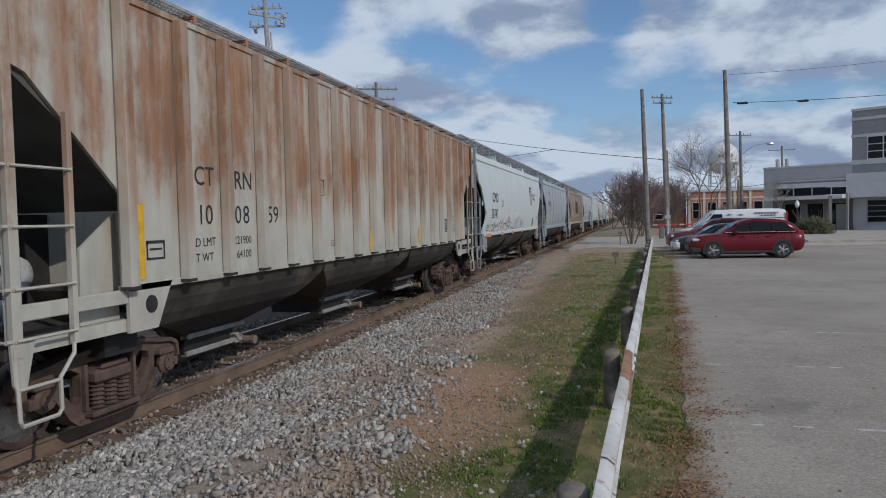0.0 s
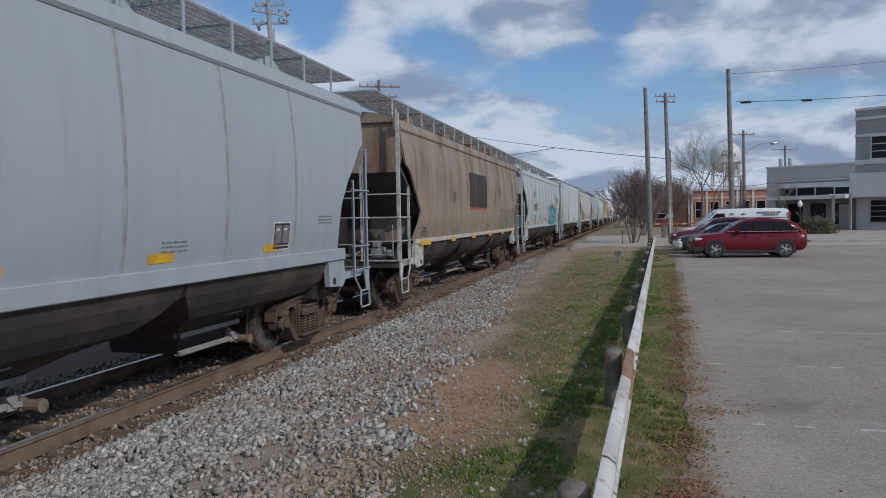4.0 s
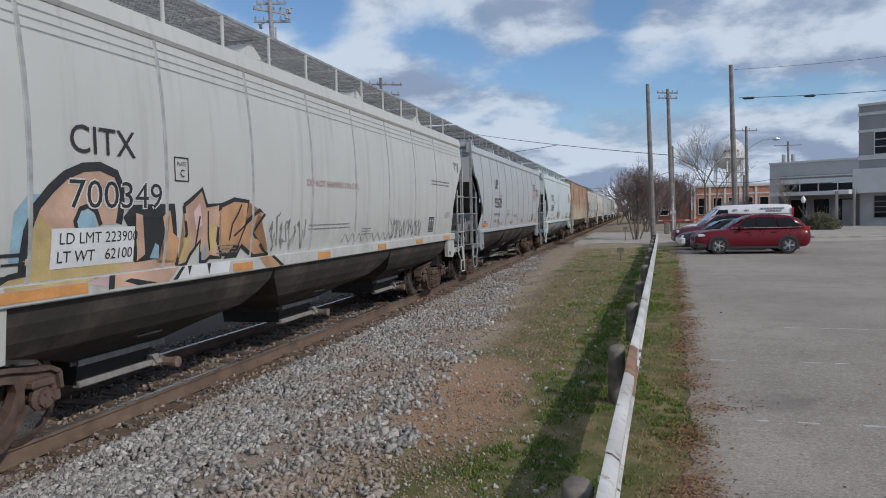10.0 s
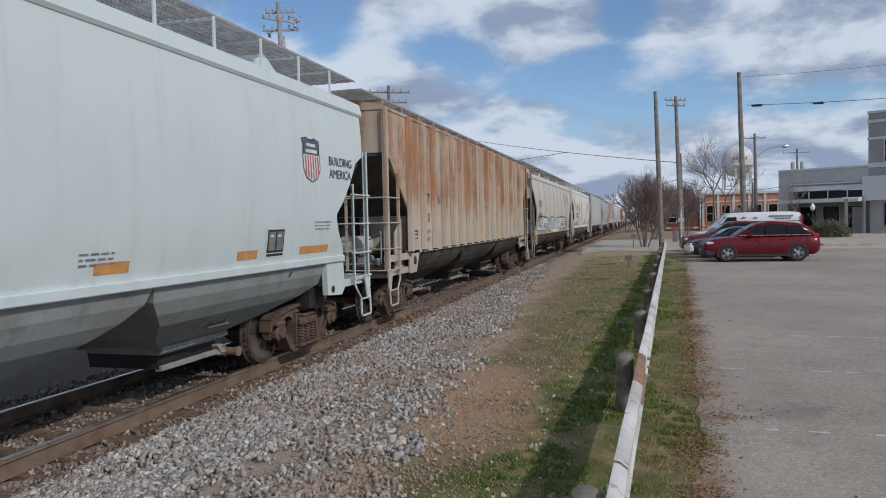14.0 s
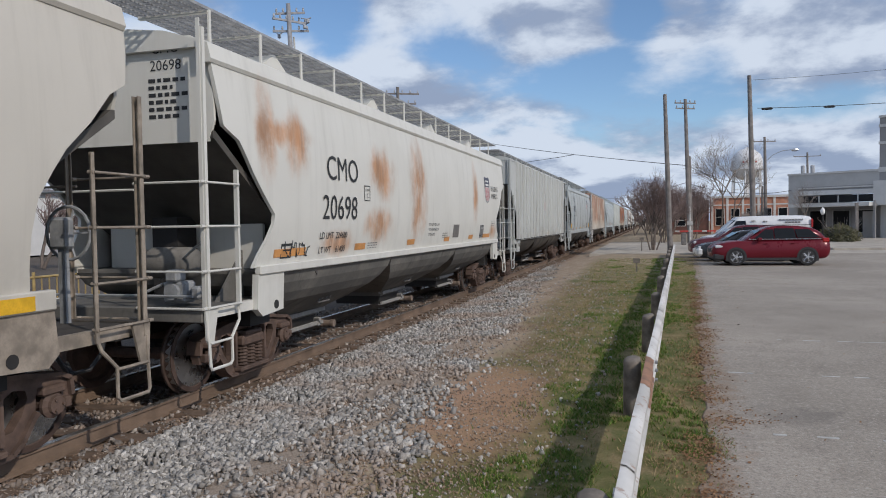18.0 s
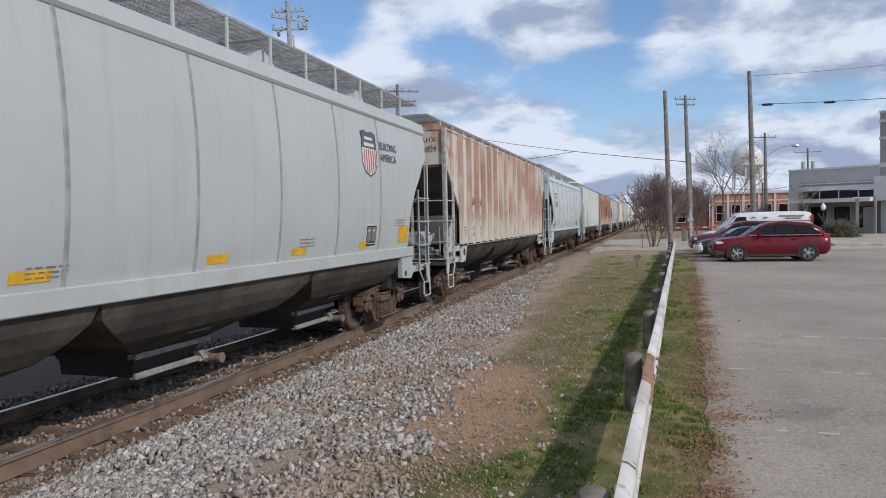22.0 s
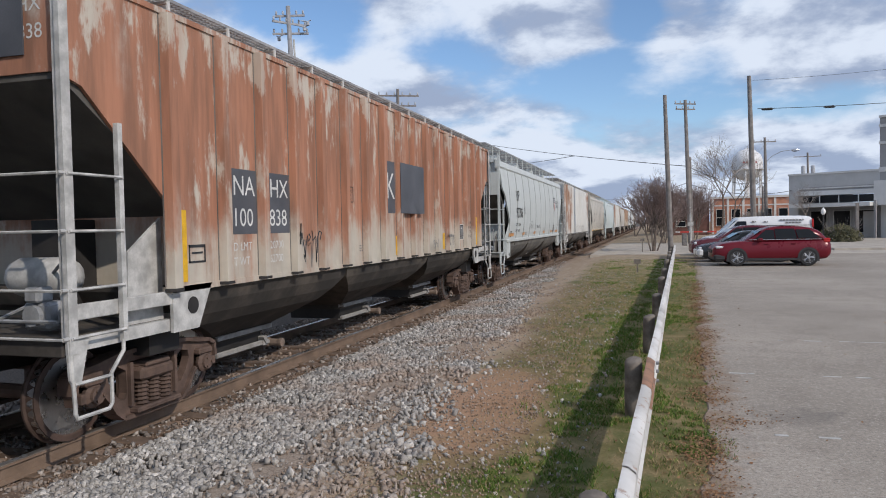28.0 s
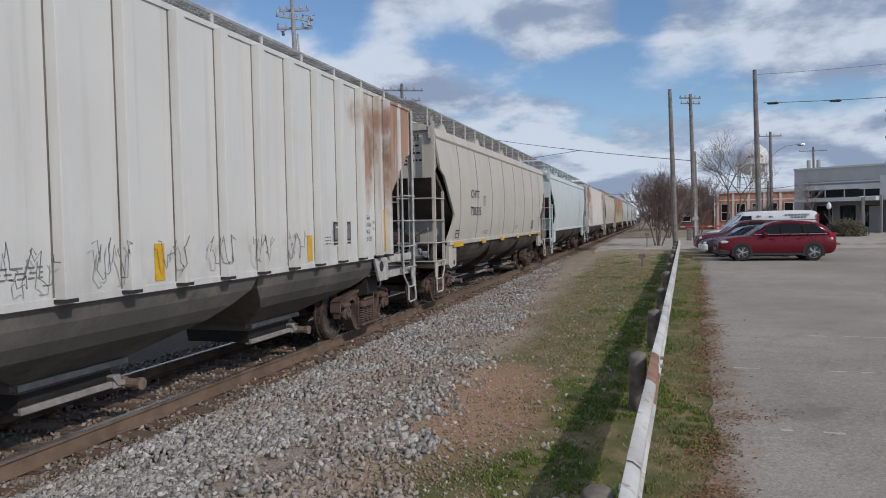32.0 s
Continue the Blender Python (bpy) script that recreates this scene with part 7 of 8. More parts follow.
# grey curved
c = build_car("C3", "paint_grey_c", 239.26, "grey covered hopper car with curved sides", lower="hopper_grey", seams=(1.5, 1.83))
marks_curved(c, "UP", "99012", 2.73, 3.33, 2.51, 2.72, 0.36, limits=("226000", "60000"))
notices(c, True, 4.1), end_marks(c, "UP", "99012", True)
plate(c, "reflector", 1.35, 1.95, 1.70, 1.98, "reflector_yellow", True)
for y in (4.6, 7.2, 9.2, 11.6):
    plate(c, "reflector", y, y + 0.42, 1.62, 1.72, "reflector_yellow", True)
plate(c, "reflector", 13.5, 14.05, 1.66, 1.98, "reflector_yellow", True)
plate(c, "tag", 2.62, 2.78, 1.56, 1.68, "letter_red", True, 0.03)
letter(c, "JACK HERE", 1.15, 1.12, 0.08, "letter_black", True), shield(c, 12.0, 2.90, 0.75, True)
letter(c, "BUILDING", 12.5, 3.40, 0.14, "letter_black", True), letter(c, "AMERICA", 12.5, 3.19, 0.14, "letter_black", True)
# white with rusty posts
c = build_car("R", "paint_rust_white", 256.28, "white ribbed covered hopper car with a rust streak down each post", lower="hopper_grey", trim="white_steel", posts=(2.33, 0.85))
marks_ribbed(c, (("NA", 2.58, 2.49, 0.23), ("HX", 3.42, 2.48, 0.23), ("10", 2.64, 2.07, 0.22), ("00", 3.42, 2.06, 0.22), ("29", 4.24, 2.06, 0.22)), at=(2.54, 3.38))
notices(c, False), strips(c, False, "reflector_yellow"), end_marks(c, "NAHX", "100029", False)
# ice white curved
c = build_car("C", "paint_ice", 274.23, "pale ice grey covered hopper car with curved sides", lower="hopper_ice", seams=(1.55, 1.87))
letter(c, "CMO", 1.90, 3.14, 0.27, "letter_black", True), letter(c, "23246", 1.88, 2.72, 0.27, "letter_black", True)
letter(c, "LD LMT 223400", 1.72, 1.90, 0.09, "letter_black", True), letter(c, "LT WT   62600", 1.72, 1.74, 0.09, "letter_black", True)
notices(c, True, 3.75), strips(c, True, "reflector_orange", True), end_marks(c, "CMO", "23246", True)
letter(c, "DO NOT HAMMER ON CAR", 8.4, 2.55, 0.10, "letter_pink", True), letter(c, "OPEN HATCH COVERS", 7.4, 1.78, 0.09, "letter_pink", True), letter(c, "BEFORE UNLOADING CAR", 7.4, 1.64, 0.09, "letter_pink", True)
# ribbed
c = build_car("R3", "paint_grey_rib_c", 291.71, "pale ribbed covered hopper car", lower="hopper_grey", posts=(2.05, 0.84))
marks_ribbed(c, (("U", 3.13, 2.58, 0.37), ("P", 3.98, 2.58, 0.37), ("1", 3.2, 2.06, 0.35), ("97", 3.83, 2.06, 0.35), ("72", 4.68, 2.06, 0.35)), limits=("222400", "63600"), at=(2.98, 3.82))
notices(c, False), strips(c, False, "reflector_yellow"), end_marks(c, "UP", "19772", False)
plate(c, "label_sheet", 13.2, 13.6, 1.72, 2.12, "letter_black", False, 0.009), shield(c, 8.6, 2.6, 0.7, False)
# red rusty ribbed
c = build_car("R", "paint_rust_red", 309.26, "ribbed covered hopper car rusted red all over", lower="hopper_grey", trim="white_steel")
for y0, y1, z0, z1 in ((2.50, 3.14, 2.0, 2.80), (3.36, 4.0, 2.0, 2.80)):
    plate(c, "renumber_patch", y0, y1, z0, z1, "patch_blue", False, 0.002)
plate(c, "renumber_patch", 7.72, 8.3, 2.32, 3.32, "patch_blue", False, 0.002), plate(c, "renumber_patch", 8.36, 9.85, 2.32, 3.32, "patch_blue", False, 0.104)
marks_ribbed(c, (("NA", 2.60, 2.48, 0.24), ("HX", 3.47, 2.48, 0.24), ("100", 2.58, 2.10, 0.22), ("838", 3.45, 2.10, 0.22)), mat="letter_white", limits=("220700", "62700"))
letter(c, "K", 7.8, 2.6, 0.5, "letter_white", False)
notices(c, False), strips(c, False, "reflector_yellow"), end_marks(c, "NAHX", "100838", False, "letter_white")
bm = new_box(0.0, 1.1, 0.03, 0.045, 3.62, 4.26)
part("renumber_patch", bm, "patch_blue", c)
scrawl(c, 4.1, 1.55, 0.7, 0.6, "letter_black", False, 120, 0.03, 2), scrawl(c, 10.5, 1.53, 0.4, 0.25, "graffiti_smoke", False, 121, 0.026, 2), scrawl(c, 11.75, 1.58, 0.45, 0.35, "letter_faint", False, 122, 0.026, 2)
# grey curved
c = build_car("C", "paint_grey_d", 327.4, "warm grey covered hopper car with curved sides", lower="hopper_pale", seams=(1.46, 1.43))
marks_curved(c, "UP", "92706", 2.66, 2.93, 2.64, 2.31, 0.37, limits=("225800", "60200"))
notices(c, True, 4.28), strips(c, True, "reflector_orange"), end_marks(c, "UP", "92706", True)
shield(c, 13.10, 2.70, 0.66, True), letter(c, "BUILDING", 13.59, 3.06, 0.14, "letter_black", True, 1.1), letter(c, "AMERICA", 13.59, 2.86, 0.14, "letter_black", True, 1.1)
letter(c, "CH-110-06", 7.5, 1.90, 0.12, "letter_black", True), warning(c)
# white ribbed, stained near its ends
c = build_car("R3", "paint_white_rib", 345.14, "white ribbed covered hopper car with rusty stains at its ends", lower="hopper_pale", trim="white_steel", posts=(2.3, 0.8))
marks_ribbed(c, (("U", 2.54, 2.81, 0.34), ("P", 3.36, 2.81, 0.34), ("7", 1.75, 2.26, 0.30), ("6", 2.58, 2.26, 0.30), ("6", 3.38, 2.26, 0.30), ("2", 4.2, 2.26, 0.30), ("2", 5.0, 2.26, 0.30)))
notices(c, False), strips(c, False, "reflector_yellow"), end_marks(c, "UP", "76622", False)
for i in range(7):
    scrawl(c, 5.6 + i * 0.87, 1.58, 0.5, 0.4, "letter_faint", False, 130 + i, 0.012, 2)
# tan curved
c = build_car("C", "paint_tan", 362.85, "tan covered hopper car with curved sides", lower="hopper_grey", seams=(2.0, 1.8))
letter(c, "CHTT", 3.03, 2.66, 0.21, "letter_black", True, 1.2), letter(c, "720335", 2.99, 2.19, 0.23, "letter_black", True, 1.2)
notices(c, True), strips(c, True, "reflector_yellow"), end_marks(c, "CHTT", "720335", True)
# the rest of the train, never near
REST = (("C", "paint_mint", "pale covered hopper car far along the train"), ("R", "paint_white_rib", "white ribbed covered hopper car"), ("C", "paint_sand", "sand coloured covered hopper car"),
        ("R", "paint_rust_pink", "rusty ribbed covered hopper car"), ("C", "paint_bone", "bone white covered hopper car"), ("C", "paint_grey_a", "grey covered hopper car far along the train"),
        ("C", "paint_tan", "tan covered hopper car far along the train"), ("R", "paint_grey_rib", "pale grey ribbed covered hopper car"))
for i, (kind, paint, lab) in enumerate(REST):
    build_car(kind, paint, 381.06 + 17.9 * i, lab)

# ---- parked vehicles ----
def loft(bm, sections, close=True):
    rings = [[bm.verts.new(p) for p in s] for s in sections]
    n = len(rings[0])
    for a, b in zip(rings, rings[1:]):
        for i in range(n if close else n - 1):
            bm.faces.new((a[i], a[(i + 1) % n], b[(i + 1) % n], b[i]))
    bm.faces.new(rings[0][::-1])
    bm.faces.new(rings[-1])
    return bm


def wheel_meshes(r):
    bm = bmesh.new()
    lathe(bm, [(r * 0.66, -0.11), (r * 0.93, -0.115), (r, -0.08), (r, 0.08), (r * 0.93, 0.115), (r * 0.66, 0.11)], 1, 24)
    tyre = finish(bm)
    bm = bmesh.new()
    lathe(bm, [(r * 0.62, -0.10), (r * 0.67, -0.118), (r * 0.67, 0.1), (r * 0.5, 0.1), (r * 0.5, -0.07), (r * 0.60, -0.085)], 1, 20)
    for k in range(5):
        a = k * math.tau / 5
        for da in (-0.16, 0.16):
            rod(bm, (0, -0.095, 0), (r * 0.6 * math.cos(a + da), -0.10, r * 0.6 * math.sin(a + da)), 0.022, 5)
    lathe(bm, [(0.06, -0.125), (0.06, -0.08)], 1, 10)
    rim = finish(bm)
    return tyre, rim


def smooth_stations(rows, n=4):
    """Stations along a body, eased between the given ones."""
    out = []
    for i in range(len(rows) - 1):
        p0, p1, p2, p3 = rows[max(i - 1, 0)], rows[i], rows[i + 1], rows[min(i + 2, len(rows) - 1)]
        for k in range(n):
            t = k / n
            out.append(tuple(0.5 * (2 * b + (c - a) * t + (2 * a - 5 * b + 4 * c - d) * t * t + (3 * b - a - 3 * c + d) * t ** 3) for a, b, c, d in zip(p0, p1, p2, p3)))
    return out + [rows[-1]]


def vehicle(label, category, m, length, width, paint, lower, cabin, glass, hood_z, wheels, r=0.36, name="car", arch=0.42):
    """lower: (x, z_low, z_belt, half) stations from the nose; cabin: (x, z, half) roof line stations; local x runs back from the nose, y to the car's right."""
    v = thing(name, m, label, category, "vehicles parked in the lot")
    bm = bmesh.new()
    secs = []
    for x, z0, z1, h in smooth_stations(lower):
        secs.append([(x, -h * 0.90, z0), (x, -h, z0 + 0.12), (x, -h * 1.01, (z0 + z1) / 2), (x, -h * 0.97, z1 - 0.05), (x, -h * 0.88, z1), (x, h * 0.88, z1), (x, h * 0.97, z1 - 0.05), (x, h * 1.01, (z0 + z1) / 2), (x, h, z0 + 0.12), (x, h * 0.90, z0)])
    loft(bm, secs)
    body = part("body", bm, paint, v, smooth=True)
    bm = bmesh.new()
    secs = []
    for x, zb, zt, hb, ht in smooth_stations(cabin):
        secs.append([(x, -hb, zb), (x, -ht, zt - 0.06), (x, -ht * 0.86, zt), (x, ht * 0.86, zt), (x, ht, zt - 0.06), (x, hb, zb)])
    loft(bm, secs)
    part("cabin", bm, paint, v, smooth=True)
    for k, pts in enumerate(glass):
        bm = bmesh.new()
        f = [bm.verts.new(p) for p in pts]
        bm.faces.new(f)
        g = bmesh.ops.extrude_face_region(bm, geom=bm.faces[:])
        bmesh.ops.translate(bm, verts=[q for q in g["geom"] if isinstance(q, bmesh.types.BMVert)], vec=(0, 0.01, 0))
        part("window", bm, "dark_glass", v)
    tyre, rim = wheel_meshes(r)
    half = width / 2
    for x in wheels:
        bm = bmesh.new()
        prof = [(x + arch * math.cos(a), r + arch * math.sin(a)) for a in [math.pi * i / 10 for i in range(11)]] + [(x - arch, 0.2), (x + arch, 0.2)]
        prism(bm, prof, 1, -half * 1.012, -half * 0.8)
        part("wheel_arch", bm, "plastic_trim", v)
        for s in (-1, 1):
            w = put("wheel", tyre, "tyre_rubber", v, m=pose(x, s * (half - 0.10), r, 0, 0, 0 if s < 0 else 180))
            put("rim", rim, "alloy", w)
    return v


def build_vehicles():
    def at(nose, y, yaw=184.0):
        # local x runs from nose to tail
        return pose(nose, y, lot_z(y) + 0.007, 0, 0, yaw - 180)
    # red crossover
    L = [(0.0, 0.42, 0.72, 0.70), (0.12, 0.28, 0.86, 0.84), (0.5, 0.24, 0.98, 0.93), (1.2, 0.24, 1.06, 0.95), (2.4, 0.24, 1.06, 0.96), (3.6, 0.26, 1.08, 0.96), (4.4, 0.30, 1.10, 0.92), (4.62, 0.42, 1.05, 0.85), (4.68, 0.5, 0.9, 0.8)]
    C = [(1.25, 1.02, 1.05, 0.86, 0.80), (1.95, 1.03, 1.49, 0.90, 0.70), (2.45, 1.04, 1.66, 0.90, 0.68), (3.1, 1.05, 1.69, 0.90, 0.68), (3.8, 1.06, 1.63, 0.89, 0.67), (4.25, 1.07, 1.47, 0.87, 0.66), (4.58, 1.06, 1.12, 0.84, 0.74)]
    def gl(x0, x1, x2, x3, hb=0.905, ht=0.74, zb=1.10, zt=1.56):
        return [(x0, -hb, zb), (x1, -hb, zb), (x2, -ht, zt), (x3, -ht, zt)]
    G = [gl(1.68, 2.46, 2.44, 2.14, zb=1.15, zt=1.54), gl(2.51, 3.34, 3.26, 2.49, zb=1.15, zt=1.58), gl(3.39, 4.26, 3.86, 3.31, zb=1.18, zt=1.54)]
    v = vehicle("dark red crossover with silver alloy wheels parked on asphalt", "car", at(2.42, 33.9), 4.68, 1.92, "car_red", L, C, G, 1.0, (0.95, 3.77), 0.37)
    bm = bmesh.new()
    prism(bm, [(1.35, 1.07), (1.4, 1.10), (1.97, 1.50), (1.91, 1.50)], 1, -0.74, 0.74)
    part("windscreen", bm, "dark_glass", v)
    part("front_bumper", new_box(0.02, 0.5, -0.93, 0.90, 0.25, 0.50, 0.06), "plastic_trim", v, "dark lower bumper")
    part("grille", new_box(-0.02, 0.12, -0.5, 0.5, 0.55, 0.74, 0.03), "plastic_trim", v)
    part("headlight", new_box(0.10, 0.52, -0.90, -0.62, 0.76, 0.88, 0.03), "lamp_and_sky_glass", v)
    part("tail_light", new_box(4.36, 4.62, -0.915, -0.70, 0.98, 1.16, 0.03), "lamp_red", v)
    part("mirror", new_box(1.78, 1.96, -1.12, -0.93, 1.06, 1.2, 0.04), "car_red", v)
    part("sill_trim", new_box(1.3, 3.4, -0.965, -0.93, 0.24, 0.34), "plastic_trim", v)
    part("chrome_strip", new_box(1.45, 4.3, -0.925, -0.903, 1.115, 1.137), "alloy", v)
    for x in (2.05, 3.1):
        part("door_handle", new_box(x, x + 0.18, -0.985, -0.955, 0.93, 0.96, 0.008), "car_red", v)
    part("roof_rail", new_box(2.1, 4.0, -0.60, -0.56, 1.70, 1.73), "plastic_trim", v)
    # silver and black sedan behind it
    L2 = [(0.0, 0.36, 0.62, 0.66), (0.15, 0.24, 0.74, 0.82), (0.6, 0.22, 0.86, 0.89), (1.3, 0.22, 0.95, 0.90), (2.5, 0.22, 0.97, 0.91), (3.8, 0.24, 0.98, 0.90), (4.5, 0.30, 0.96, 0.82), (4.7, 0.42, 0.8, 0.76)]
    C2 = [(1.1, 0.93, 0.96, 0.80, 0.74), (1.85, 0.94, 1.36, 0.82, 0.62), (2.4, 0.95, 1.46, 0.82, 0.60), (3.2, 0.96, 1.44, 0.82, 0.60), (3.9, 0.96, 1.12, 0.80, 0.64), (4.1, 0.95, 0.98, 0.78, 0.7)]
    G2 = [gl(1.6, 2.35, 2.3, 2.0, 0.825, 0.66, 0.99, 1.36), gl(2.42, 3.5, 3.2, 2.4, 0.825, 0.66, 0.99, 1.36)]
    v = vehicle("black sedan with a silver front bumper parked beside a red crossover", "car", at(1.98, 36.9), 4.7, 1.82, "car_black", L2, C2, G2, 0.9, (0.92, 3.65), 0.33)
    bm = bmesh.new()
    prism(bm, [(1.12, 0.97), (1.2, 1.0), (1.88, 1.36), (1.80, 1.36)], 1, -0.66, 0.66)
    part("windscreen", bm, "dark_glass", v)
    part("front_bumper", new_box(-0.04, 0.30, -0.86, 0.80, 0.26, 0.66, 0.10), "car_white", v, "silver front bumper")
    part("headlight", new_box(0.04, 0.34, -0.80, -0.52, 0.60, 0.72, 0.03), "lamp_and_sky_glass", v)
    # maroon car
    v = vehicle("maroon car parked beside a white van", "car", at(1.85, 39.9), 4.68, 1.9, "car_maroon", L, C, G, 1.0, (0.95, 3.77), 0.36)
    bm = bmesh.new()
    prism(bm, [(1.35, 1.07), (1.4, 1.10), (1.97, 1.50), (1.91, 1.50)], 1, -0.74, 0.74)
    # the sky's reflection is painted: pale headlight colour in place of dark glass
    part("windscreen", bm, "lamp_and_sky_glass", v, "windscreen painted pale like reflected sky")
    part("headlight", new_box(0.10, 0.42, -0.86, -0.62, 0.74, 0.88, 0.03), "lamp_and_sky_glass", v)
    # white van
    L3 = [(0.0, 0.40, 0.80, 0.75), (0.15, 0.30, 1.0, 0.92), (0.9, 0.28, 1.15, 0.98), (1.3, 0.28, 1.2, 1.0), (3.0, 0.28, 1.2, 1.0), (5.4, 0.30, 1.2, 1.0), (5.6, 0.42, 1.2, 0.96)]
    C3 = [(0.85, 1.14, 1.18, 0.92, 0.86), (1.7, 1.16, 1.95, 0.97, 0.80), (2.1, 1.17, 2.10, 0.98, 0.82), (3.5, 1.18, 2.14, 0.98, 0.84), (5.2, 1.18, 2.12, 0.98, 0.84), (5.55, 1.18, 1.98, 0.96, 0.84)]
    G3 = [gl(1.3, 2.25, 2.22, 1.75, 0.985, 0.87, 1.25, 1.88)]
    v = vehicle("white delivery van with small dark lettering along its roof", "van", at(2.6, 43.0), 5.6, 2.0, "car_white", L3, C3, G3, 1.1, (1.0, 4.4), 0.36, "van")
    bm = bmesh.new()
    prism(bm, [(0.92, 1.2), (0.98, 1.24), (1.72, 1.92), (1.66, 1.92)], 1, -0.80, 0.80)
    part("windscreen", bm, "dark_glass", v)
    bm = bmesh.new()
    for x0, x1, z in ((3.9, 5.1, 1.92), (4.2, 5.0, 1.78), (2.5, 2.7, 1.86), (3.1, 3.3, 1.84)):
        x = x0
        while x < x1:
            box(bm, x, min(x + 0.12, x1), -0.93, -0.905, z - 0.04, z + 0.03)
            x += 0.16
    part("lettering", bm, "letter_faint", v)
    part("tail_light", new_box(5.5, 5.58, -0.97, -0.88, 1.5, 1.95), "lamp_red", v)


build_vehicles()


# ---- trees and shrubs ----
def twig_mesh(seed, stems, height, spread, levels=5, kids=(3, 4), r0=0.06, curl=0.25, droop=0.0):
    """A bare winter tree: forking, tapering limbs down to fine twigs."""
    rng = random.Random(seed)
    sets = ([], []), ([], [])
    def seg(a, b, ra, rb, lev):
        V, F = sets[0 if lev < 3 else 1]
        d = (b - a).normalized()
        u = d.orthogonal().normalized()
        w = d.cross(u)
        n = 5 if ra > 0.025 else 3
        o = len(V)
        for c, r in ((a, ra), (b, rb)):
            for i in range(n):
                t = i * math.tau / n
                V.append(tuple(c + (u * math.cos(t) + w * math.sin(t)) * r))
        for i in range(n):
            F.append((o + i, o + (i + 1) % n, o + n + (i + 1) % n, o + n + i))
    def grow(p, d, length, r, lev):
        pieces = 3 if lev < 3 else 2
        for i in range(pieces):
            d = (d + Vector((rng.uniform(-1, 1), rng.uniform(-1, 1), rng.uniform(-0.5, 0.9))) * curl * 0.5).normalized()
            q = p + d * length / pieces
            ra, rb = r * (1 - 0.3 * i / pieces), r * (1 - 0.3 * (i + 1) / pieces)
            seg(p, q, ra, rb, lev)
            p = q
            if lev < levels and i >= pieces - 2:
                for _ in range(rng.randint(*kids) - (1 if i < pieces - 1 else 0)):
                    side = Vector((rng.uniform(-1, 1), rng.uniform(-1, 1), rng.uniform(-0.3, 0.8)))
                    nd = (d * 0.8 + side * spread).normalized()
                    grow(p, nd, length * rng.uniform(0.55, 0.78), max(r * 0.55, 0.005), lev + 1)
    for s in range(stems):
        a = s * math.tau / stems + rng.uniform(-0.4, 0.4)
        lean = 0.35 if stems > 1 else 0.04
        base = Vector((0.12 * math.cos(a), 0.12 * math.sin(a), -0.1)) if stems > 1 else Vector((0, 0, -0.1))
        grow(base, Vector((lean * math.cos(a), lean * math.sin(a), 1)).normalized(), height * 0.36, r0, 1)
    out = []
    for V, F in sets:
        me = bpy.data.meshes.new("limbs")
        me.from_pydata(V, [], F)
        out.append(me)
    return out


def tree(m, me, mat, label, group=""):
    t = thing("tree", m, label, "tree", group)
    put("trunk", me[0], "bark", t)
    put("crown", me[1], mat, t)
    return t


CREPE = twig_mesh(3, 6, 3.9, 0.72, 5, (2, 4), 0.04, 0.3)
TALL = twig_mesh(8, 1, 12.0, 0.78, 6, (2, 3), 0.12, 0.24)
BUSHY = twig_mesh(21, 5, 4.6, 0.6, 5, (2, 4), 0.04, 0.3)
FARTREE = twig_mesh(31, 2, 8.0, 0.7, 4, (3, 4), 0.16, 0.3)
K = 1.2


def far(x, y, rz=0, scale=1.0):
    """A place beyond the lot."""
    return pose(x * K, y * K, lot_z(y * K), 0, 0, rz) @ Matrix.Scale(K * scale, 4)


tree(pose(0.03, 49.5, lot_z(49.5)) @ Matrix.Scale(1.40, 4), CREPE, "twig", "bare multi-stemmed crape myrtle with dense brown twigs")
G = "bare trees beyond the lot"
tree(far(0.7, 55.0, 60, 0.95), BUSHY, "twig", "bare brown multi-stemmed tree behind the crossing", G)
tree(far(2.9, 57.0, 40, 1.0), BUSHY, "twig", "bare brown multi-stemmed tree beside a utility pole", G)
tree(far(1.4, 64.0, 200, 0.85), BUSHY, "twig", "bare brown multi-stemmed tree behind the crossing", G)
tree(far(3.5, 70.0, 260, 1.05), BUSHY, "twig", "bare brown multi-stemmed tree behind the crossing", G)
tree(far(6.9, 82.0, 0, 1.0), TALL, "twig_pale", "tall bare pale tree with open branches", G)
tree(far(8.6, 86.0, 120, 0.9), TALL, "twig_pale", "tall bare pale tree with open branches", G)
tree(far(8.2, 72.0, 77, 0.55), BUSHY, "twig_pale", "small bare pale tree before the brick building", G)
tree(far(9.8, 74.0, 150, 0.6), BUSHY, "twig_pale", "small bare pale tree before the brick building", G)
tree(far(10.9, 60.0, 10, 0.42), TALL, "twig_pale", "slender bare tree before the grey shop", G)
rng = random.Random(5)
for i in range(26):
    y = 130 + i * 5.5
    x = rng.choice((rng.uniform(-34, -12), rng.uniform(-3, 8), rng.uniform(-26, -11)))
    tree(pose(x, y, 0.2, 0, 0, rng.uniform(0, 360)) @ Matrix.Scale(rng.uniform(0.7, 1.15), 4), FARTREE, "twig", "distant bare tree along the railway line", "far trees along the line")
for i in range(14):
    tree(pose(rng.uniform(-4.2, 2.5), 96 + i * 5.0, 0.15, 0, 0, rng.uniform(0, 360)) @ Matrix.Scale(rng.uniform(0.35, 0.6), 4), FARTREE, "twig", "small bare tree in the scrub beside the line", "far trees along the line")
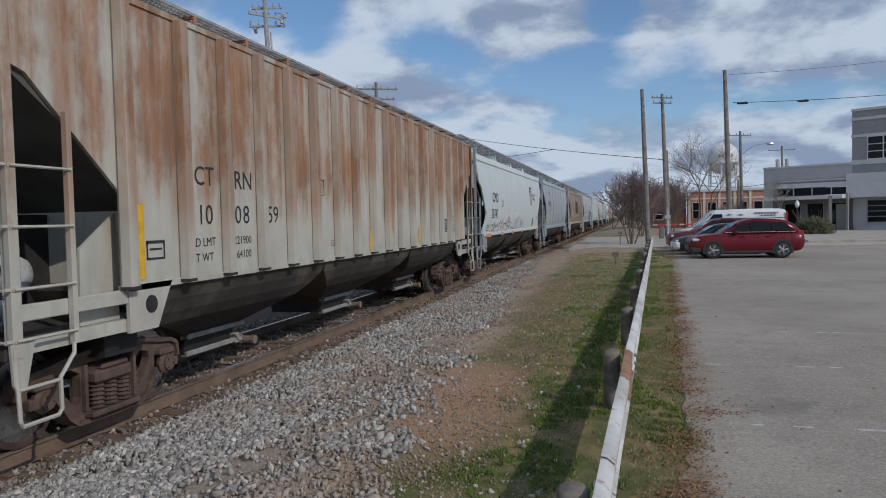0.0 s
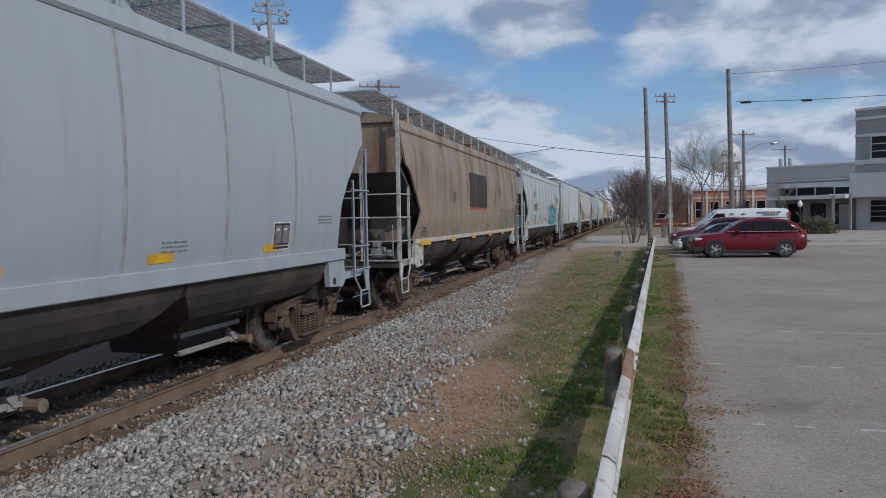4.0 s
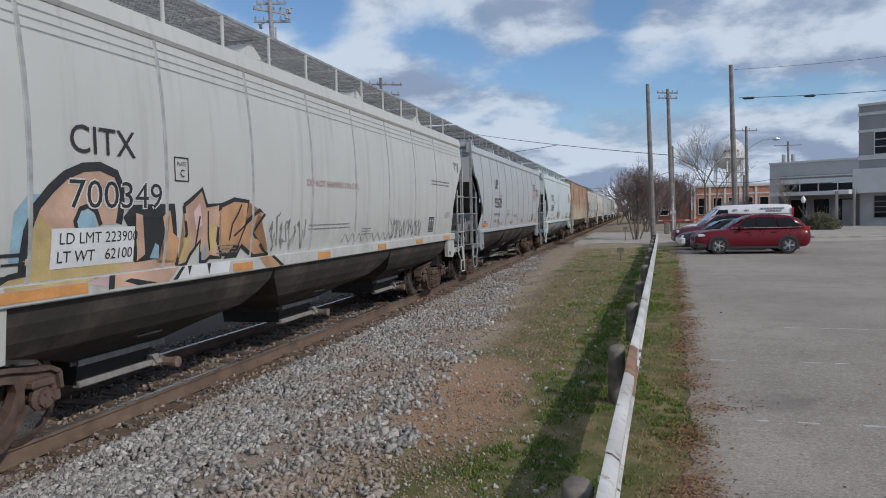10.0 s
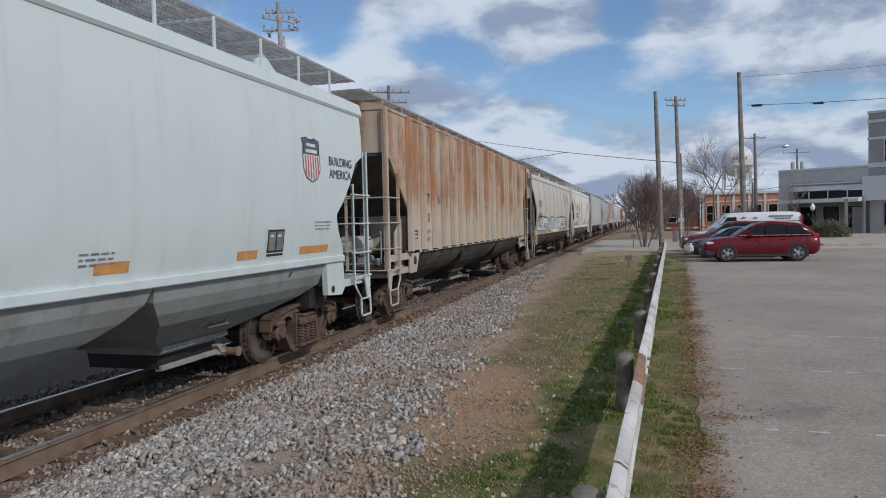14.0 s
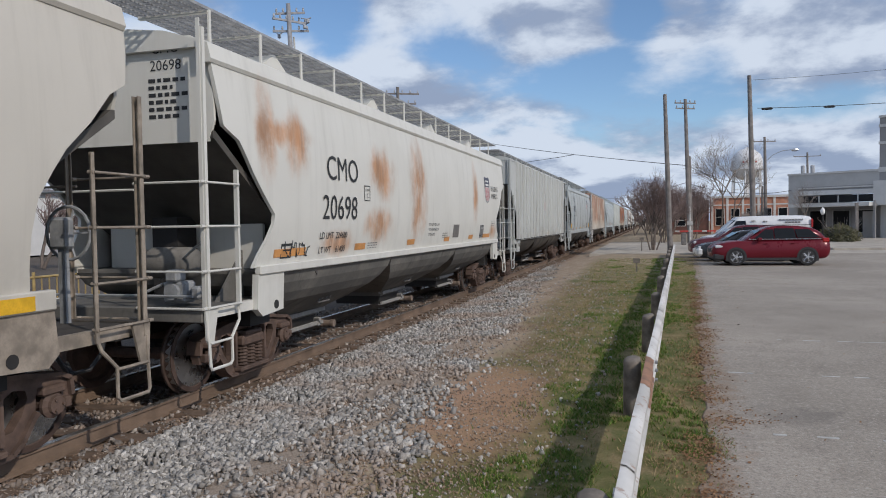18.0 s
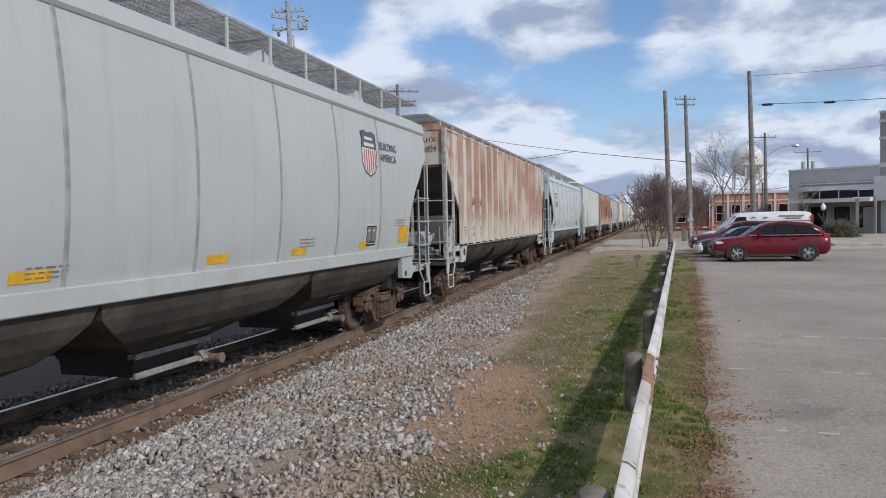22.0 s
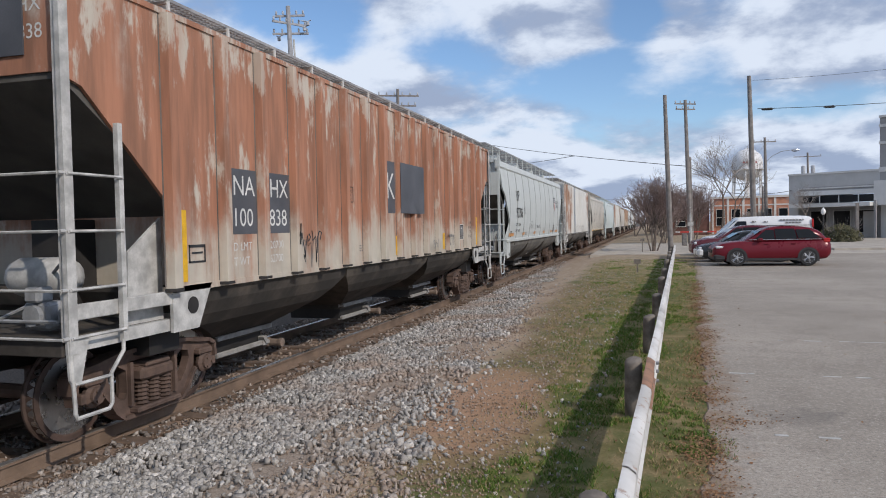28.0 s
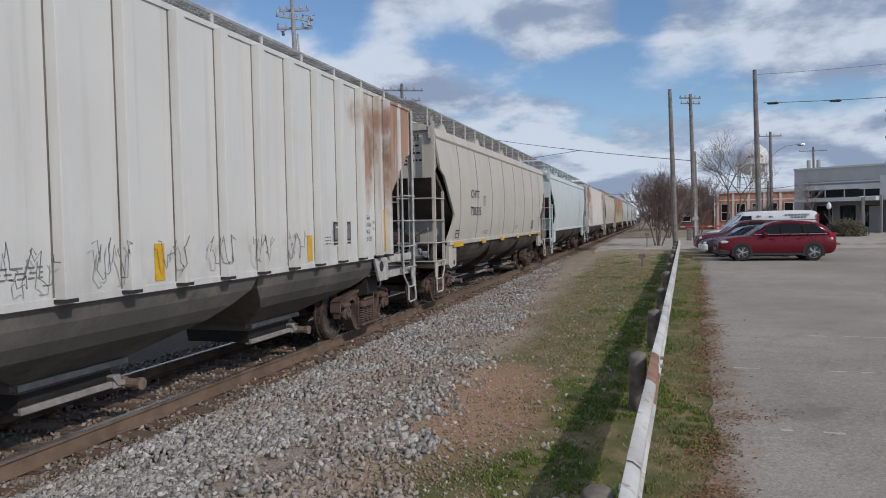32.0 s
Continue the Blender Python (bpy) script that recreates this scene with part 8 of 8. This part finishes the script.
for i in range(12):
    tree(pose(-32 - rng.uniform(0, 14), -12 + i * 11, 0, 0, 0, rng.uniform(0, 360)) @ Matrix.Scale(rng.uniform(0.6, 0.95), 4), FARTREE, "twig", "bare tree across the railway", "far trees along the line")


def build_shrub():
    s = thing("shrub", far(11.7, 52.0), "straggly green shrub with dry stalks beside the shop", "shrub")
    rng = random.Random(11)
    bm = bmesh.new()
    for _ in range(2600):
        a, u = rng.uniform(0, math.tau), rng.random() ** 0.5
        h = rng.random()
        rr = 1.25 * u * math.sqrt(max(0.05, 1 - (h - 0.35) ** 2 * 1.6)) * (1 + 0.25 * math.sin(3 * a))
        p = Vector((rr * math.cos(a), rr * math.sin(a), 1.35 * h * (1 - 0.3 * u)))
        d = Vector((rng.uniform(-1, 1), rng.uniform(-1, 1), rng.uniform(-0.6, 1))).normalized() * 0.10
        w = d.orthogonal().normalized() * 0.035
        bm.faces.new([bm.verts.new(q) for q in (p - d, p + w, p + d, p - w)])
    part("leaves", bm, "shrub_leaf", s)
    bm = bmesh.new()
    for _ in range(60):
        a = rng.uniform(0, math.tau)
        p = Vector((0.6 * math.cos(a), 0.6 * math.sin(a), 0.5))
        rod(bm, p, p + Vector((math.cos(a) * rng.uniform(0.1, 0.9), math.sin(a) * 0.6, rng.uniform(0.7, 1.3))), 0.012, 3, 0.004)
    tagged(part("dry_stalk_tuft", bm, "twig_pale", s), kind="stuff")


build_shrub()


# ---- poles and wires ----
def pole(x, y, z0, z1, lean=(0, 0), r=0.15, label="bare weathered timber utility pole", arms=(), mat="pole_timber"):
    p = thing("utility_pole", pose(x, y, z0, *lean), label, "utility pole", "utility poles")
    h = z1 - z0
    bm = bmesh.new()
    lathe(bm, [(r, -0.4), (r * 0.97, h * 0.3), (r * 0.82, h * 0.7), (r * 0.66, h)], 2, 10)
    part("shaft", bm, mat, p)
    for z, half, turn, pins in arms:
        c, s = math.cos(radians(turn)), math.sin(radians(turn))
        bm = bmesh.new()
        box(bm, -half, half, -0.04, 0.04, -0.05, 0.05)
        a = part("cross_arm", bm, mat, p, m=pose(0, 0.15 * c, z, 0, 0, turn))
        for k in range(pins):
            q = -half + 0.08 + (2 * half - 0.16) * k / max(1, pins - 1)
            bm = bmesh.new()
            lathe(bm, [(0.02, 0.06), (0.05, 0.10), (0.06, 0.16), (0.035, 0.20), (0.05, 0.22), (0.02, 0.27)], 2, 8, (q, 0, 0))
            part("insulator", bm, "insulator", a)
    return p


def wire(a, b, sag, r=0.012, label="black overhead cable sagging between utility poles"):
    bm = bmesh.new()
    pts = []
    for i in range(17):
        t = i / 16
        p = Vector(a).lerp(Vector(b), t)
        p.z -= sag * 4 * t * (1 - t)
        pts.append(p)
    path(bm, pts, r, 5)
    return tagged(put("overhead_wire", finish(bm), "wire_black"), label, "cable", "overhead wires")


zg = lot_z(54)
pole(0.96, 43.0, lot_z(43), 9.25, (0, -1.7), 0.15)
pole(3.0, 64.0, zg, 12.25, (0, -1.6), 0.19, "timber utility pole with a double cross arm", ((11.8, 1.05, 35, 5), (11.35, 0.95, 35, 4)))
pole(3.2, 65.6, zg, 7.6, (0, -1.0), 0.15)
pole(6.2, 49.5, zg, 11.2, (0, -1.5), 0.18, "tall timber utility pole behind the parked cars")
pole(11.7, 84.0, zg, 10.9, (0, -0.7), 0.19, "timber utility pole with a cross arm and a street lamp", ((10.3, 1.25, 20, 4),))
pole(11.4, 84.7, zg, 5.7, (0, 0.5), 0.14)
pe = pole(21.5, 114.0, zg, 11.6, (0, -0.8), 0.19, "timber utility pole with transformers", ((10.9, 1.9, 10, 3),))
for dx in (-0.6, 0.66):
    bm = bmesh.new()
    lathe(bm, [(0.1, 8.4), (0.29, 8.45), (0.29, 9.5), (0.18, 9.6)], 2, 10, (dx, 0, 0))
    part("transformer", bm, "insulator", pe)
pole(36.6, 120.0, zg, 10.7, (0, 0), 0.18, "distant utility pole above a roof", ((10.0, 1.9, 0, 4),))
pl = pole(-17.1, 33.0, 0, 13.3, (0, -2.2), 0.16, "grey utility pole with many insulators across the railway", ((12.85, 0.75, 20, 5), (12.45, 0.95, 55, 6), (11.95, 0.9, 25, 5)), "pole_pale")
part("conduit", rod(bmesh.new(), (0.24, 0, 0), (0.22, 0, 11.6), 0.05, 6), "white_steel", pl)
for dx, dz in ((-0.7, 12.0), (0.75, 12.3), (0.95, 12.55)):
    bm = bmesh.new()
    path(bm, [(dx * 0.6, 0.2, dz), (dx, 0.2, dz - 0.1), (dx * 1.2, 0.2, dz - 0.05)], 0.03, 5)
    lathe(bm, [(0.03, dz - 0.32), (0.09, dz - 0.28), (0.09, dz - 0.12), (0.03, dz - 0.08)], 2, 8, (dx, 0.2, 0))
    part("hanging_insulator", bm, "insulator", pl)
pole(-17.2, 48.0, 0, 11.75, (0, 0), 0.16, "timber utility pole with two cross arms across the railway", ((11.3, 1.45, 25, 6), (10.6, 1.25, 25, 6)))
# street lamp on its arm
lampthing = thing("street_lamp", pose(11.7, 83.8, 8.3), "cobra-head street lamp on a curved steel arm", "street lamp")
bm = bmesh.new()
path(bm, [(0, 0, 0), (0.6, -0.1, 0.6), (1.45, -0.2, 1.0), (2.4, -0.3, 1.1)], 0.042, 6)
part("arm", bm, "insulator", lampthing)
bm = bmesh.new()
lathe(bm, [(0.03, -0.36), (0.15, -0.24), (0.18, 0.05), (0.09, 0.36)], 0, 10, (2.75, -0.32, 1.06))
part("lamp_head", bm, "alloy", lampthing)
# wires
pole(26.0, 54.0, zg, 13.0, (0, 0), 0.18, "tall timber utility pole behind the shops")
wire((-25.3, 103.0, 14.25), (2.8, 64.0, 6.69), 0.25, 0.030)
wire((-25.0, 114.0, 11.3), (-8.2, 79.3, 9.4), 0.1, 0.030)
wire((2.8, 64.0, 6.7), (11.7, 84.0, 6.0), 0.6, 0.024)
wire((-13.0, 132.0, 7.5), (2.8, 64.0, 5.3), 1.3, 0.022)
wire((2.8, 64.0, 5.2), (13.2, 77.0, 4.9), 0.6, 0.024)
cable = wire((6.4, 49.5, 9.1), (26.0, 54.0, 10.2), 0.3, 0.019)
wire((6.1, 49.5, 10.9), (26.0, 54.0, 12.8), 0.35, 0.010)
for t in (0.03, 0.22):
    bm = bmesh.new()
    lathe(bm, [(0.03, -0.34), (0.075, -0.24), (0.085, 0.24), (0.03, 0.34)], 0, 8, (6.4 + 19.6 * t, 49.5 + 4.5 * t, 9.1 + 1.1 * t - 1.2 * t * (1 - t) - 0.04))
    part("splice_case", bm, "wire_black", cable)

# ---- buildings ----
def panel(b, name, mat, s0, s1, z0, z1, d0, d1, label=""):
    return part(name, new_box(s0, s1, d0, d1, z0, z1), mat, b, label)


def framed_window(b, s0, s1, z0, z1, d, cols=2, rows=3, mat="trim_white"):
    w = part("window", new_box(s0, s1, d - 0.02, d + 0.06, z0, z1), "dark_glass", b)
    t = 0.06
    for a, c, e, f in ((s0 - t, s1 + t, z1, z1 + t), (s0 - t, s1 + t, z0 - t, z0), (s0 - t, s0, z0, z1), (s1, s1 + t, z0, z1)):
        part("frame", new_box(a, c, d - 0.07, d + 0.04, e, f), mat, w)
    for i in range(1, cols):
        x = s0 + (s1 - s0) * i / cols
        part("mullion", new_box(x - 0.035, x + 0.035, d - 0.06, d + 0.02, z0, z1), mat, w)
    for i in range(1, rows):
        z = z0 + (z1 - z0) * i / rows
        part("glazing_bar", new_box(s0, s1, d - 0.055, d + 0.02, z - 0.025, z + 0.025), mat, w)
    return w


def build_shops():
    z = 0.63
    b = thing("shop_building", far(10.6, 64.0, -32), "low grey commercial building with a canopy and strip windows", "building")
    H = 5.75 - z
    panel(b, "wall", "wall_grey", 0.0, 0.75, 0, H, 0, 12)
    panel(b, "wall", "wall_grey", 0.75, 6.6, 4.1, H, 0, 12)
    panel(b, "wall", "wall_pale", 0.75, 6.6, 3.45, 3.8, -0.06, 0.4, "pale fascia band")
    panel(b, "wall", "wall_dark", 0.75, 6.6, 3.8, 4.1, 0.05, 12)
    panel(b, "wall", "wall_dark", 0.75, 6.6, 0, 2.55, 1.6, 12)
    panel(b, "parapet", "wall_pale", -0.05, 6.6, H - 0.02, H + 0.12, -0.06, 12)
    panel(b, "wall", "wall_pale", 0.75, 6.6, 3.95, 4.06, -0.03, 0.05)
    for i in range(4):
        panel(b, "strip_window", "dark_glass", 0.95 + i * 1.4, 2.28 + i * 1.4, 2.85, 3.4, 0.15, 0.25)
        panel(b, "mullion", "wall_pale", 2.28 + i * 1.4, 2.35 + i * 1.4, 2.8, 3.45, 0.08, 0.25)
    panel(b, "canopy", "wall_pale", 0.6, 6.4, 2.5, 2.78, -1.5, 0.3, "pale slab canopy")
    for i in range(3):
        framed_window(b, 1.1 + i * 1.75, 2.3 + i * 1.75, 0.5, 2.2, 1.58, 1, 1, "wall_grey")
    panel(b, "door", "wall_grey", 5.0, 5.9, 0, 2.1, 1.5, 1.58)
    t = thing("corner_building", far(10.6 + 0.848 * 6.6, 64.0 - 0.53 * 6.6, -32), "two-storey grey commercial building with pale bands", "building")
    H = 9.65 - z
    panel(t, "wall", "wall_dark", 0, 16, 4.3, H, 0, 12)
    panel(t, "wall", "wall_grey", 0, 16, 0, 2.6, 0.3, 12)
    for z0, z1 in ((H - 0.02, H + 0.16), (H - 0.72, H - 0.5), (7.05, 7.25), (5.0, 5.35)):
        panel(t, "band", "wall_pale", -0.05, 16, z0, z1, -0.06, 0.2, "pale masonry band")
    panel(t, "fascia", "wall_pale", -0.25, 16, 2.55, 4.35, -0.5, 0.4, "large pale fascia")
    for i in range(4):
        framed_window(t, 1.1 + i * 3.6, 3.1 + i * 3.6, 5.4, 7.0, -0.02, 2, 3)
        framed_window(t, 1.0 + i * 3.6, 2.4 + i * 3.6, 0.7, 2.3, 0.28, 1, 4, "wall_dark")
    bm = bmesh.new()
    box(bm, -0.15, 0.0, -0.8, -0.65, -0.1, 2.9)
    part("porch_post", bm, "wall_dark", t)
    panel(t, "bench_ledge", "wall_grey", 0.3, 5.0, 0.0, 0.3, -0.3, 0.3)


build_shops()


def build_brick():
    b = thing("brick_building", far(6.6, 92.0, -8), "low orange brick building in sunlight", "building")
    panel(b, "wall", "brick_orange", 0, 9.0, 0, 4.2, 0, 10)
    panel(b, "cornice", "trim_white", -0.1, 9.1, 4.2, 4.45, -0.15, 10)
    panel(b, "band", "trim_white", 0, 9.0, 3.3, 3.45, -0.04, 0.02)
    for i in range(5):
        framed_window(b, 0.7 + i * 1.7, 1.6 + i * 1.7, 1.0, 2.9, -0.02, 1, 2)
        panel(b, "pilaster", "trim_white", 0.15 + i * 1.7, 0.4 + i * 1.7, 0, 4.2, -0.08, 0.02)
    d = thing("dark_brick_building", far(1.6, 88.0), "low dark red brick building behind bare trees", "building")
    panel(d, "wall", "brick_dark", 0, 4.6, 0, 3.6, 0, 12)
    panel(d, "roof", "roof_grey", -0.2, 4.8, 3.6, 3.8, -0.2, 12)
    framed_window(d, 1.0, 2.0, 1.0, 2.2, -0.02, 1, 2)
    w = thing("warehouse", pose(-62, -30, 0), "long pale metal warehouse across the railway", "building")
    panel(w, "wall", "wall_pale", 0, 14, 0, 5, 0, 150)
    panel(w, "roof", "roof_grey", -0.4, 14.4, 5, 5.4, -0.4, 150.4)
    for i in range(12):
        panel(w, "loading_door", "wall_dark", 13.95, 14.06, 0, 3.2, 6 + i * 12, 10 + i * 12)


build_brick()


def build_water_tower():
    t = thing("water_tower", pose(0.1165 * 280, 280, 0.1) @ Matrix.Scale(1.08, 4), "white legged water tower with red lettering", "water tower")
    bm = bmesh.new()
    lathe(bm, [(0.2, 14.9), (2.2, 15.3), (4.0, 16.6), (4.9, 18.6), (4.95, 21.5), (4.3, 23.4), (2.6, 24.9), (0.5, 25.6), (0.3, 26.0)], 2, 24)
    part("tank", bm, "tank_white", t, smooth=True)
    for i in range(6):
        a = i * math.tau / 6 + 0.3
        part("leg", rod(bmesh.new(), (5.4 * math.cos(a), 5.4 * math.sin(a), 0), (4.6 * math.cos(a), 4.6 * math.sin(a), 18), 0.28, 8), "tank_white", t)
    bm = bmesh.new()
    for z in (6.0, 12.0):
        for i in range(6):
            a, c = i * math.tau / 6 + 0.3, (i + 1) * math.tau / 6 + 0.3
            rod(bm, (5.1 * math.cos(a), 5.1 * math.sin(a), z), (5.1 * math.cos(c), 5.1 * math.sin(c), z), 0.09, 5)
    part("braces", bm, "tank_white", t)
    part("riser", rod(bmesh.new(), (0, 0, 0), (0, 0, 15), 0.5, 10), "tank_white", t)
    bm = bmesh.new()
    lathe(bm, [(5.0, 18.4), (5.5, 18.45), (5.5, 18.6), (5.0, 18.65)], 2, 24)
    part("balcony", bm, "tank_white", t)
    bm = bmesh.new()
    for i in range(5):
        a = -1.95 + i * 0.2
        p, q = Vector((5.02 * math.cos(a), 5.02 * math.sin(a), 20.0)), Vector((5.02 * math.cos(a + 0.13), 5.02 * math.sin(a + 0.13), 21.3))
        bm.faces.new([bm.verts.new(v) for v in ((p.x, p.y, p.z + 0.5), (q.x, q.y, p.z + 0.5), (q.x, q.y, q.z - 0.2), (p.x, p.y, q.z - 0.2))])
    part("lettering", bm, "letter_red", t)


build_water_tower()


# ---- crossing gate, lamp, markers, leftovers ----
def build_crossing():
    g = thing("crossing_gate", far(1.95, 49.5), "red and white level crossing gate, lowered", "crossing gate")
    part("machine", new_box(-0.16, 0.16, -0.2, 0.2, 0, 0.8, 0.04), "gate_grey", g)
    part("mast", rod(bmesh.new(), (0.38, 0, 0), (0.38, 0, 2.5), 0.06, 8), "white_steel", g)
    for i in range(11):
        part("arm_segment", new_box(-0.55 + i * 0.28, -0.27 + i * 0.28, -0.04, 0.04, 0.86, 0.95), "barrier_red" if i % 3 else "white_steel", g)
    part("sign", new_box(0.2, 0.56, -0.08, -0.06, 1.3, 1.55), "white_steel", g)
    for x, y, h in ((-0.69, 48.0, 0.85), (-0.62, 29.45, 0.5)):
        s = thing("marker_post", pose(x, y, lot_z(y)), "short timber marker post with a small plate in the grass", "marker post", "marker posts")
        part("stake", new_box(-0.03, 0.03, -0.03, 0.03, -0.1, h), "post_timber", s)
        part("plate", new_box(-0.13, 0.13, -0.05, -0.03, h - 0.16, h + 0.02), "post_timber", s)
    l = thing("globe_lamp", far(0.205 * 52, 52), "black lamp post with a white globe", "street lamp")
    bm = bmesh.new()
    lathe(bm, [(0.14, 0), (0.13, 0.3), (0.05, 0.4), (0.045, 1.75), (0.09, 1.85)], 2, 10)
    part("post", bm, "wire_black", l)
    bm = bmesh.new()
    lathe(bm, [(0.07, 1.85), (0.13, 1.95), (0.15, 2.07), (0.12, 2.2), (0.05, 2.28), (0.02, 2.34)], 2, 14)
    part("globe", bm, "globe_white", l, smooth=True)
    p = thing("porch_column", far(0.243 * 53, 53), "square timber column at the edge of the pavement", "column")
    part("column", new_box(-0.09, 0.09, -0.09, 0.09, 0, 2.6, 0.01), "pole_timber", p)
    r = thing("picket_railing", pose(-13.5, 0, -0.1), "ochre steel picket railing across the railway", "railing")
    picket = finish(new_box(-0.012, 0.012, -0.012, 0.012, 0.1, 1.08))
    for i in range(260):
        put("picket", picket, "rail_ochre", r, m=pose(0, 2.0 + i * 0.22, 0))
    for i in range(26):
        part("railing_post", rod(bmesh.new(), (0, 2.0 + i * 2.2, 0), (0, 2.0 + i * 2.2, 1.2), 0.035, 6), "rail_ochre", r)
    for z in (0.15, 1.08):
        part("railing_pipe", rod(bmesh.new(), (0, 2, z), (0, 59.5, z), 0.03, 6), "rail_ochre", r)


build_crossing()

# ---- motion ----
def run(t):
    """How far the train has gone at t seconds."""
    return 10.95 * t - 0.003 * t * t


def motions():
    for car, y0 in CARS:
        walk(car, [(t, pose(TRACK_X, y0 - run(t), 0)) for t in (0, 4, 8, 12, 16, 20, 24, 28, 32)])
    n = 590
    turn = [(t, math.degrees(run(t) / 0.457)) for t in (32.0 * i / n for i in range(n + 1))]
    for k, s in ((0, -1), (1, -1), (2, 1), (3, 1)):
        first = TRUCKS[0][k]
        walk(first, [(t, pose(0, s * 0.9, 0.457, a)) for t, a in turn])
        for sets in TRUCKS[1:]:
            keys = sets[k].animation_data_create()
            keys.action = first.animation_data.action
            keys.action_slot = first.animation_data.action_slot
            sets[k].rotation_mode = "QUATERNION"


motions()
